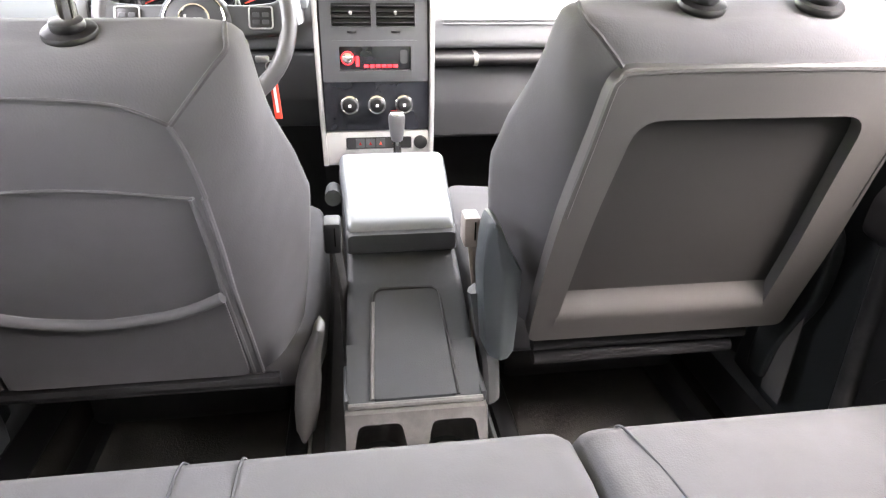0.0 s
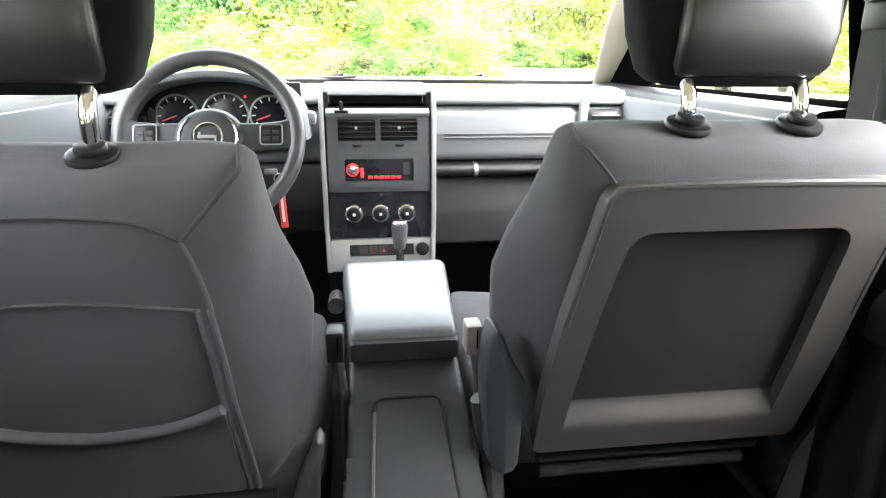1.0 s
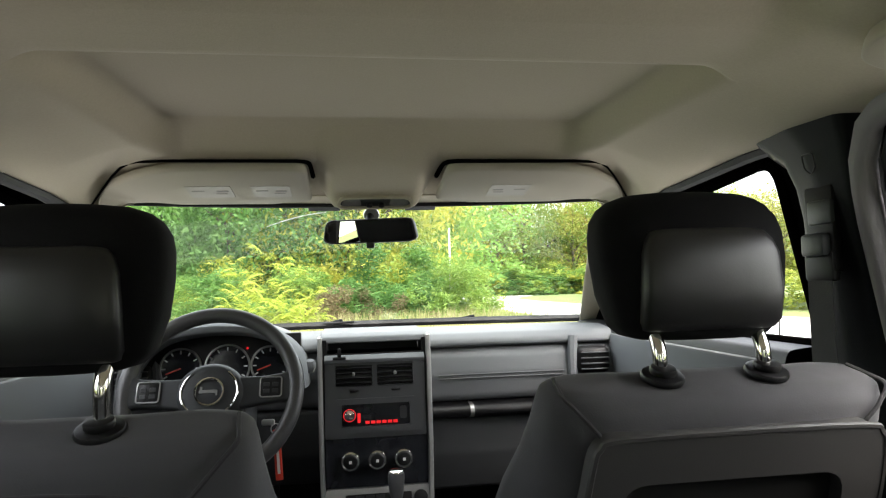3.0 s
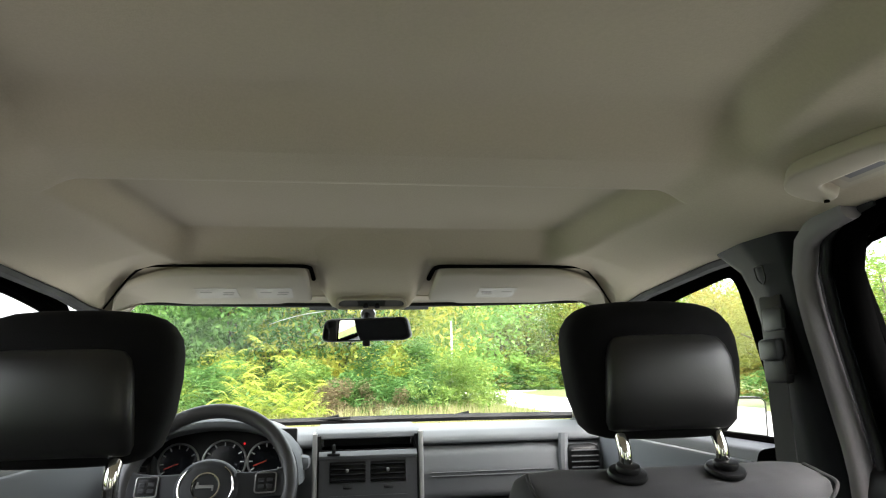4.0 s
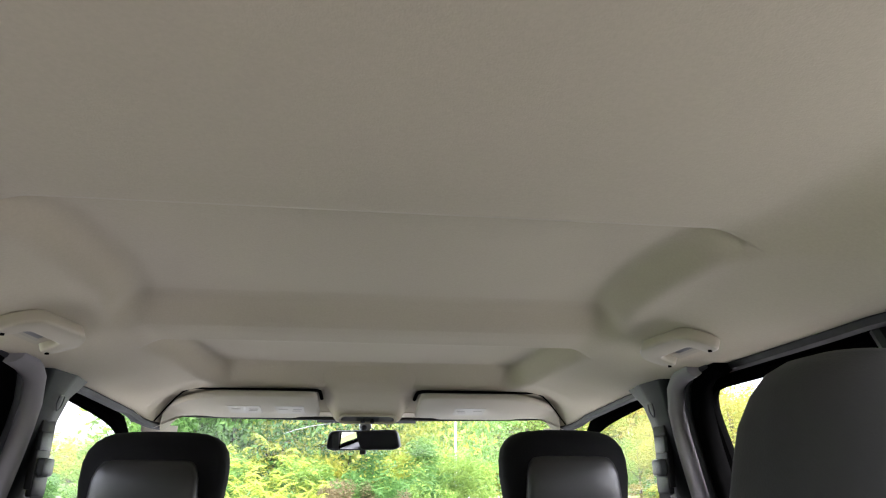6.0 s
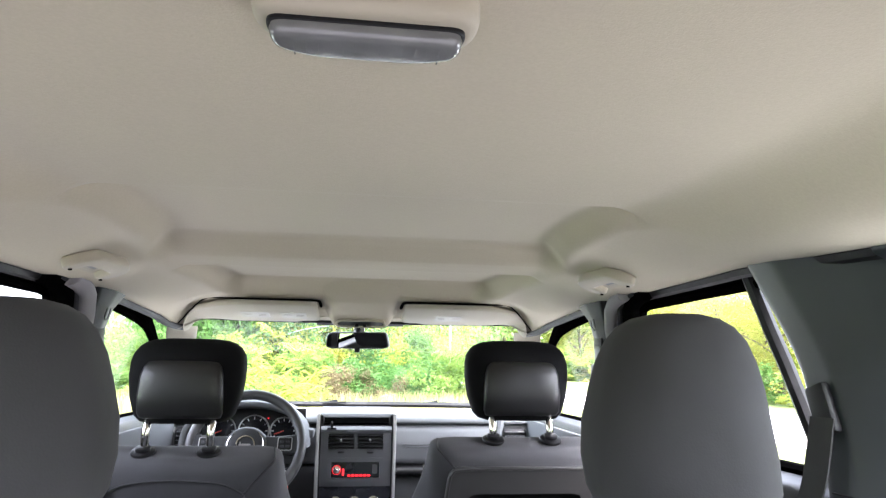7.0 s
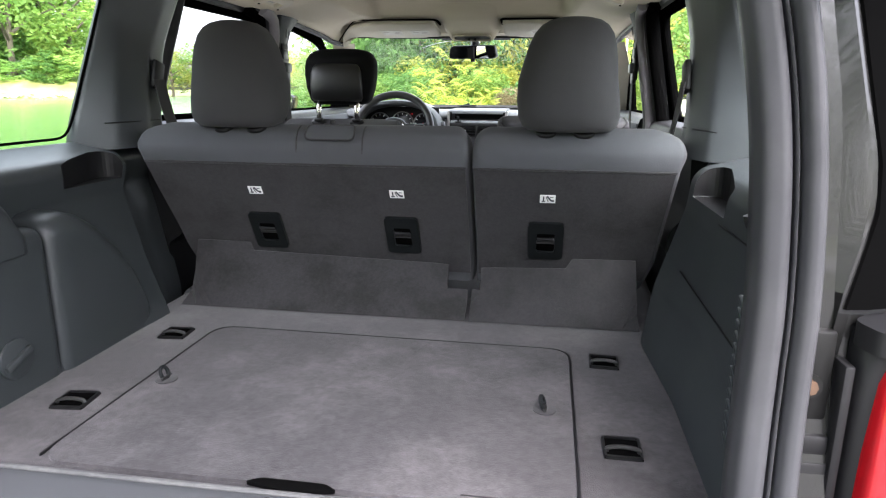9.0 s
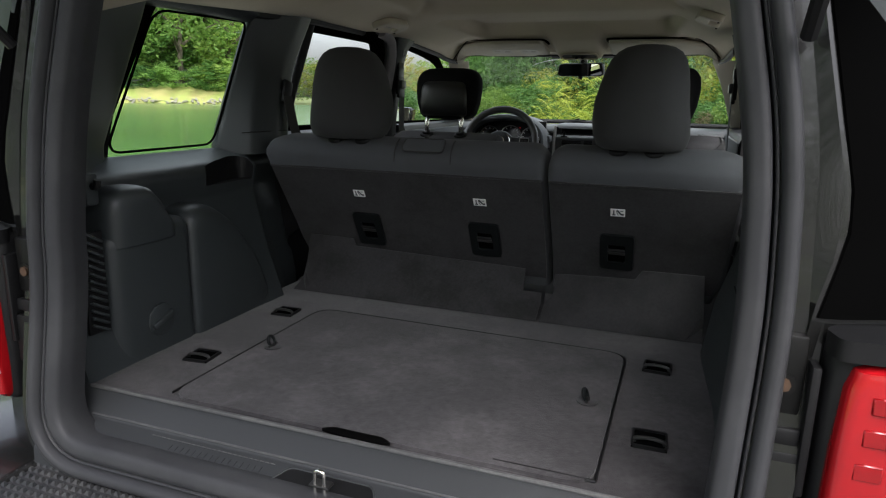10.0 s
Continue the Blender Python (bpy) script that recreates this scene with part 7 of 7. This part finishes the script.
def leaf_mesh(name, count, clumps, leaf, shape, long=1.0, droop=0.0, squash=0.6):
    """Many small leaf blades gathered in clumps; shape(k) gives a clump's centre and radius."""
    cen, rad = shape(clumps)
    which = rng.integers(0, clumps, count)
    d = rng.normal(size=(count, 3))
    d /= np.linalg.norm(d, axis=1)[:, None]
    pos = cen[which] + d * (rad[which] * rng.uniform(0.35, 1.0, count) ** 0.6)[:, None] * np.array([1, 1, 0.75])
    u = rng.normal(size=(count, 3))
    u[:, 2] -= droop
    u /= np.linalg.norm(u, axis=1)[:, None]
    v = np.cross(u, rng.normal(size=(count, 3)))
    v /= np.linalg.norm(v, axis=1)[:, None]
    s = leaf * rng.uniform(0.6, 1.4, count)[:, None]
    w = np.cross(u, v)
    quad = np.stack([pos - u * s * long, pos + v * s * 0.42 + w * s * 0.12, pos + u * s * long, pos - v * s * 0.42 + w * s * 0.12], 1)
    quad[:, :, 2] = pos[:, None, 2] + (quad[:, :, 2] - pos[:, None, 2]) * squash
    quad = quad.reshape(-1, 3)
    me = bpy.data.meshes.new(name)
    me.vertices.add(count * 4)
    me.vertices.foreach_set("co", quad.ravel())
    me.loops.add(count * 4)
    me.loops.foreach_set("vertex_index", np.arange(count * 4))
    me.polygons.add(count)
    me.polygons.foreach_set("loop_start", np.arange(count) * 4)
    me.update()
    return me


def crown_shape(flat):
    def shape(k):
        d = rng.normal(size=(k, 3))
        d /= np.linalg.norm(d, axis=1)[:, None]
        r = rng.uniform(0.25, 1.0, k) ** 0.5
        cen = d * r[:, None] * np.array([0.5, 0.5, 0.42 * flat])
        cen[:, 2] += 0.56
        cen[:, :2] *= (1.15 - 0.5 * np.abs(cen[:, 2:3] - 0.45))
        return cen, rng.uniform(0.07, 0.17, k)
    return shape


def bush_shape(k):
    a = rng.uniform(0, 2 * math.pi, k)
    r = rng.uniform(0, 0.5, k)
    z = rng.uniform(0.05, 0.85, k) * (1 - 0.9 * r)
    return np.stack([r * np.cos(a), r * np.sin(a), z], 1), rng.uniform(0.06, 0.14, k)


CROWNS = [leaf_mesh("crown", 17000, 150, 0.0125, crown_shape(1.0)), leaf_mesh("crown", 17000, 130, 0.0125, crown_shape(0.9))]
CROWNS_MID = [leaf_mesh("crown", 6000, 110, 0.018, crown_shape(1.0)), leaf_mesh("crown", 6000, 100, 0.0185, crown_shape(0.9))]
CROWNS_FAR = [leaf_mesh("crown", 3200, 80, 0.029, crown_shape(1.15)), leaf_mesh("crown", 3200, 60, 0.030, crown_shape(1.0))]
BUSHES = [leaf_mesh("foliage", 7500, 110, 0.017, bush_shape, 1.5), leaf_mesh("foliage", 7500, 80, 0.016, bush_shape, 1.9, 0.5)]
BUSHES_FAR = [leaf_mesh("foliage", 2200, 60, 0.032, bush_shape, 1.3)]


def frond_mesh(name, stems, fronds, leaflets):
    """Upright stems with arching fronds, each a row of narrow paired leaflets."""
    quads = []
    for k in range(stems * fronds):
        a, h = rng.uniform(0, 2 * math.pi), rng.uniform(0.12, 0.9)
        stem = 2 * math.pi * (k % stems) / stems
        root = np.array([(0.1 + 0.26 * h) * math.cos(stem), (0.1 + 0.26 * h) * math.sin(stem), h * (0.75 + 0.25 * math.cos(3 * stem))])
        lift = rng.uniform(0.3, 1.5)
        out, size = np.array([math.cos(a), math.sin(a), 0.0]), rng.uniform(0.16, 0.30) * (1.15 - 0.5 * h)
        cross = np.array([-out[1], out[0], 0.0])
        for i in range(leaflets):
            f = 0.15 + 0.85 * i / (leaflets - 1)
            p = root + out * size * f + np.array([0, 0, size * (lift * f - 0.7 * f * f)])
            w = size * 0.34 * (1 - abs(f - 0.45)) * rng.uniform(0.8, 1.15)
            for side in (-1, 1):
                tip = p + cross * side * w + out * w * 0.35 + np.array([0, 0, -w * rng.uniform(0.1, 0.45)])
                mid = (p + tip) / 2
                quads += [p, mid + out * w * 0.16, tip, mid - out * w * 0.16]
    co = np.array(quads)
    me = bpy.data.meshes.new(name)
    me.from_pydata(co.tolist(), [], np.arange(len(co)).reshape(-1, 4).tolist())
    return me


FRONDS = [frond_mesh("foliage", 9, 26, 13)]
bm = joined(tube([(0, 0, -0.02), (0.01, 0, 0.25), (-0.01, 0.01, 0.55), (0.02, 0, 0.85)], [0.028, 0.022, 0.015, 0.005], 8),
            *[tube([(0, 0, z), (0.16 * math.cos(a), 0.16 * math.sin(a), z + 0.12), (0.34 * math.cos(a), 0.34 * math.sin(a), z + 0.2)], [0.012, 0.008, 0.003], 6) for a, z in ((0.3, 0.3), (2.1, 0.35), (4.0, 0.28), (5.2, 0.48), (1.2, 0.5), (3.1, 0.55))])
bmesh.ops.recalc_face_normals(bm, faces=bm.faces)
TRUNK = bpy.data.meshes.new("trunk")
bm.to_mesh(TRUNK)
bm.free()
TRUNK.materials.append(BARK)
COLOURED = {}


def plant(x, y, z, h, wide, leaves, meshes, label, category, group, trunk=True):
    ob = thing(category, label, category, group)
    ob.location = (x, y, z)
    ob.rotation_euler = (0, 0, rng.uniform(0, 6.28))
    ob.scale = (wide, wide, h)
    src = meshes[int(rng.integers(0, len(meshes)))]
    key = (src.name, leaves.name)
    if key not in COLOURED:
        COLOURED[key] = src.copy()
        COLOURED[key].materials.append(leaves)
    c = new("crown" if trunk else "foliage", COLOURED[key])
    c.parent = ob
    if trunk:
        t = new("trunk", TRUNK)
        t.parent = ob
    return ob


# the wood ahead
for k in range(11):
    h = rng.uniform(11, 14) * (0.6 if k < 2 else 1)
    plant(-7.5 + 1.05 * k, 29 + rng.uniform(-1, 2), -1.6, h, h * 0.8, (SUNLIT_GREEN, FRESH)[k % 2], CROWNS_MID, "leafy green tree deep in the wood", "tree", "trees ahead")
for k in range(18):
    x = -5.4 + 0.38 * k + rng.uniform(-0.4, 0.4)
    y = 19.0 + 3.2 * (k % 3) + rng.uniform(-1, 1)
    h = rng.uniform(8.5, 13) * (0.6 if x < -3.8 else 1)
    plant(x, y, -1.6, h, h * rng.uniform(0.5, 0.66), (FRESH if k % 3 else YELLOW) if x > -0.8 else (GREEN, GREEN, FRESH)[k % 3], CROWNS, "leafy green tree turning yellow in autumn", "tree", "trees ahead")
for k in range(22):
    x = -6.4 + 0.38 * k + rng.uniform(-0.4, 0.4)
    y = 14.5 + rng.uniform(-1, 2.5)
    h = rng.uniform(1.2, 3.0)
    plant(x, y, -0.1, h, h * rng.uniform(0.9, 1.3), (GREEN, FRESH, GREEN, FRESH, YELLOW)[k % 5], BUSHES, "dense leafy shrub at the wood edge", "bush", "shrubs ahead", False)
# a sapling with feathery leaves, and dry brown undergrowth beside it
plant(-1.42, 10.6, -0.1, 2.2, 1.7, SAPLING, FRONDS, "bright yellow-green sapling with feathery leaves", "bush", "shrubs ahead", False)
plant(-1.05, 11.0, -0.1, 1.8, 1.4, SAPLING, FRONDS, "bright yellow-green sapling with feathery leaves", "bush", "shrubs ahead", False)
for x, y, h in ((-0.35, 12.6, 1.9), (0.2, 13.0, 1.7), (0.9, 12.8, 1.5), (1.5, 12.4, 1.2)):
    plant(x, y, -0.1, h, h * 0.9, BROWNED, BUSHES, "half-dry brownish undergrowth before the wood", "bush", "shrubs ahead", False)
for x, y, h in ((0.6, 11.4, 1.15), (1.3, 11.0, 1.05), (1.9, 11.6, 1.0)):
    plant(x, y, -0.1, h, h * 1.2, PALE_WEED, BUSHES, "pale flowering weeds in the tall grass", "bush", "shrubs ahead", False)
# wood closing the bend of the road
for k in range(24):
    x = 4 + 1.9 * k + rng.uniform(-0.8, 0.8)
    y = (84 - 0.3 * x if x < 16 else 78) + rng.uniform(-2, 6)
    h = rng.uniform(13, 19)
    plant(x, y, -1.5, h, h * rng.uniform(0.6, 0.8), (TURNING, FRESH, YELLOW)[k % 3], CROWNS_MID, "yellow and green tree beyond the road bend", "tree", "trees beyond the bend")
for k in range(26):
    x = 2 + 1.3 * k + rng.uniform(-0.8, 0.8)
    h = rng.uniform(3, 5.5)
    plant(x, (79 - 0.3 * x if x < 14 else 71) + rng.uniform(-2, 1), -0.1, h, h * 1.6, (FRESH, YELLOW, GREEN)[k % 3], BUSHES_FAR, "broad leafy shrub beyond the road bend", "bush", "shrubs beyond the bend", False)
# across the road
for k in range(36):
    x = rng.uniform(20.5, 27)
    y = -20 + 2.2 * k + rng.uniform(-1, 1)
    h = rng.uniform(4.8, 7.6)
    plant(x + 0.1 * max(0, y - 30), y, 0, h, h * rng.uniform(0.8, 1.0), (TURNING, YELLOW, TURNING, TURNING, FRESH)[k % 5], CROWNS_MID, "yellowing autumn tree across the road", "tree", "trees across the road")
for k in range(22):
    x = rng.uniform(18.2, 21)
    y = -18 + 3.2 * k + rng.uniform(-1, 1)
    h = rng.uniform(1.5, 3)
    plant(x + 0.1 * max(0, y - 30), y, 0, h, h * 1.5, (TURNING, YELLOW, GREEN)[k % 3], BUSHES_FAR, "bushy yellow shrub beside the road", "bush", "shrubs across the road", False)
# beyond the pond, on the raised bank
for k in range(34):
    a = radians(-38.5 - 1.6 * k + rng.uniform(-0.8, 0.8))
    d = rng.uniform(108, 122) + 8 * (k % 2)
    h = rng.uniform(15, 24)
    plant(d * math.sin(a), d * math.cos(a), 1.4, h, h * rng.uniform(0.7, 0.95), (SUNLIT_GREEN, SUNLIT_GREEN, FRESH, SUNLIT_GREEN, GREEN, SUNLIT_GREEN, TURNING)[k % 7], CROWNS_FAR, "tall green tree on the far bank", "tree", "trees on the far bank")
for k in range(26):
    a = radians(-38 - 2.1 * k + rng.uniform(-0.8, 0.8))
    h = rng.uniform(22, 29)
    plant(138 * math.sin(a), 138 * math.cos(a), 0.5, h, h * 0.8, (GREEN, SUNLIT_GREEN)[k % 2], CROWNS_FAR, "tall green tree in the wood behind the bank", "tree", "trees on the far bank")
for k in range(14):
    a = radians(-16 - 1.9 * k)
    d = rng.uniform(130, 160)
    h = rng.uniform(7, 11)
    plant(d * math.sin(a), d * math.cos(a), 0, h, h * 1.2, FRESH if k % 2 else TURNING, CROWNS_FAR, "distant tree at the head of the pond", "tree", "distant trees")
for k in range(34):
    a = radians(-38.5 - 1.6 * k + rng.uniform(-1, 1))
    d = rng.uniform(105, 111)
    h = rng.uniform(2.5, 6.5)
    plant(d * math.sin(a), d * math.cos(a), 2.0, h, h * 1.7, (SUNLIT_GREEN, GREEN, SUNLIT_GREEN)[k % 3], BUSHES_FAR, "low bank shrub beyond the pond", "bush", "shrubs on the far bank", False)
# behind the car: unseen trees, added to dim rear light and reflections
for k in range(14):
    a = radians(130 + 11 * k)
    d = rng.uniform(23, 30)
    h = rng.uniform(8, 10.5)
    plant(d * math.sin(a), d * math.cos(a), 0, h, h * 0.75, GREEN, CROWNS_FAR, "unseen green tree added behind the car to dim light", "tree", "trees behind")


# meadow stalks at the wood edge
def stalks(count, box, h):
    x = rng.uniform(box[0], box[1], count)
    y = rng.uniform(box[2], box[3], count)
    base = np.stack([x, y, np.full(count, -0.05)], 1)
    tip = base + np.stack([rng.normal(0, 0.18, count), rng.normal(0, 0.18, count), h * rng.uniform(0.4, 1.1, count)], 1)
    side = rng.normal(size=(count, 3)) * np.array([1, 1, 0])
    side *= 0.02 / np.linalg.norm(side, axis=1)[:, None]
    mid = (base + tip) / 2
    quad = np.stack([base - side * 0.5, mid + side, tip, mid - side], 1).reshape(-1, 3)
    me = bpy.data.meshes.new("stalks")
    me.vertices.add(count * 4)
    me.vertices.foreach_set("co", quad.ravel())
    me.loops.add(count * 4)
    me.loops.foreach_set("vertex_index", np.arange(count * 4))
    me.polygons.add(count)
    me.polygons.foreach_set("loop_start", np.arange(count) * 4)
    me.update()
    return me


me = stalks(22000, (-4.6, 3.2, 8.0, 15), 0.95)
me.materials.append(DRY)
tagged(new("tall_grass", me), "tall dry meadow grass and weeds before the wood", "grass", kind="stuff")

# ground, road, pond
# unseen asphalt, added so the grass throws less green light on the car
APRON = material("added asphalt", (0.11, 0.108, 0.105), rough=0.9, vary=0.2, scale=3, grain=0.6, grain_scale=120, stain=(0.17, 0.165, 0.155), stain_scale=0.7, stain_amount=0.5)
bm = prism(rounded([(-4.0, -14), (9.3, -14), (9.3, 6.5), (-4.0, 6.5)], 1.2, 4), "z", -0.02, 0.02)
alone("pavement", bm, APRON, "unseen grey asphalt added under the car against green bounce", "pavement", kind="structure")
bm = bmesh.new()
bmesh.ops.create_grid(bm, x_segments=2, y_segments=2, size=1500)
alone("ground", bm, GRASS, "grassy ground with dry patches", "ground", kind="structure")
road_mid = smooth_line([(13.5, -60, 0), (12.4, -20, 0), (11.7, 6, 0), (11.1, 20, 0), (10.7, 36, 0), (10.6, 48, 0), (13, 62, 0), (22, 76, 0), (40, 86, 0)], 8)
bm = bmesh.new()
rows = []
for i, p in enumerate(road_mid):
    way = (road_mid[min(i + 1, len(road_mid) - 1)] - road_mid[max(i - 1, 0)]).normalized()
    nrm = Vector((way.y, -way.x, 0))
    rows.append([bm.verts.new(p + nrm * w + Vector((0, 0, h))) for w, h in ((-3.2, 0.005), (-3.0, 0.03), (3.0, 0.03), (3.2, 0.005))])
for a, b in zip(rows, rows[1:]):
    for i in range(3):
        bm.faces.new((a[i], a[i + 1], b[i + 1], b[i]))
alone("road", bm, ROAD, "pale worn asphalt road curving past the car", "road", kind="structure")
shore = [(103 * math.sin(radians(-c)), 103 * math.cos(radians(-c))) for c in range(38, 132, 4)]
pond = rounded([(-6, -70), (-6, 30), (-14, 140), (-60, 140)], [8, 15, 10, 10], 6) + shore
bm = bmesh.new()
bm.faces.new([bm.verts.new((a, b, 0.02)) for a, b in pond])
bmesh.ops.triangulate(bm, faces=bm.faces[:])
alone("water", bm, WATER, "still green pond water beside the car", "water", kind="structure")
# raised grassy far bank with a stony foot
# the bank's sunlight is put into this paler grass colour
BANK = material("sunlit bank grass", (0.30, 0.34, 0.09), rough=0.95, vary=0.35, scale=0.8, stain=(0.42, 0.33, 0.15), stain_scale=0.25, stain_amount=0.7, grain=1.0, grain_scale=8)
angles = span(-0.64, -2.36, 160)
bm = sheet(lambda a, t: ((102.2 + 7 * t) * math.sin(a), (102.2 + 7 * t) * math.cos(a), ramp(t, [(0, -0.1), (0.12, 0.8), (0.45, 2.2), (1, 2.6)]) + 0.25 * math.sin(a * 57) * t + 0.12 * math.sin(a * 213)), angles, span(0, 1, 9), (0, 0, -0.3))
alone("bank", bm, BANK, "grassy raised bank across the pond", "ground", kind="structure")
verts, faces = [], []
for k in range(1500):
    a, r = rng.uniform(-2.3, -0.66), rng.uniform(101.6, 103.6)
    p = Vector((r * math.sin(a), r * math.cos(a), 0.05 + 0.42 * (r - 101.6)))
    s = rng.uniform(0.1, 0.4)
    b = len(verts)
    for q in ((1, 0, 0), (-1, 0, 0), (0, 1, 0), (0, -1, 0), (0, 0, 0.8), (0, 0, -0.5)):
        verts.append(tuple(p + Vector(q) * s * rng.uniform(0.7, 1.2)))
    faces += [(b, b + 2, b + 4), (b + 2, b + 1, b + 4), (b + 1, b + 3, b + 4), (b + 3, b, b + 4), (b + 2, b, b + 5), (b + 1, b + 2, b + 5), (b + 3, b + 1, b + 5), (b, b + 3, b + 5)]
me = bpy.data.meshes.new("stones")
me.from_pydata(verts, [], faces)
me.materials.append(STONE)
tagged(new("bank_stone", me), "pale stones along the far pond bank", "stones", kind="stuff")
rail = thing("pole", "pale thin pole standing at the wood edge", "pole")
part("shaft", tube([(2.10, 14.0, -0.1), (2.105, 14.0, 2.63)], 0.022, 8), CONCRETE, rail)
for x, y, h in ((2.05, 13.3, 2.65), (2.7, 13.6, 2.1)):
    plant(x, y, -0.1, h, h * 0.8, FRESH, BUSHES, "dense leafy shrub at the wood edge", "bush", "shrubs ahead", False)
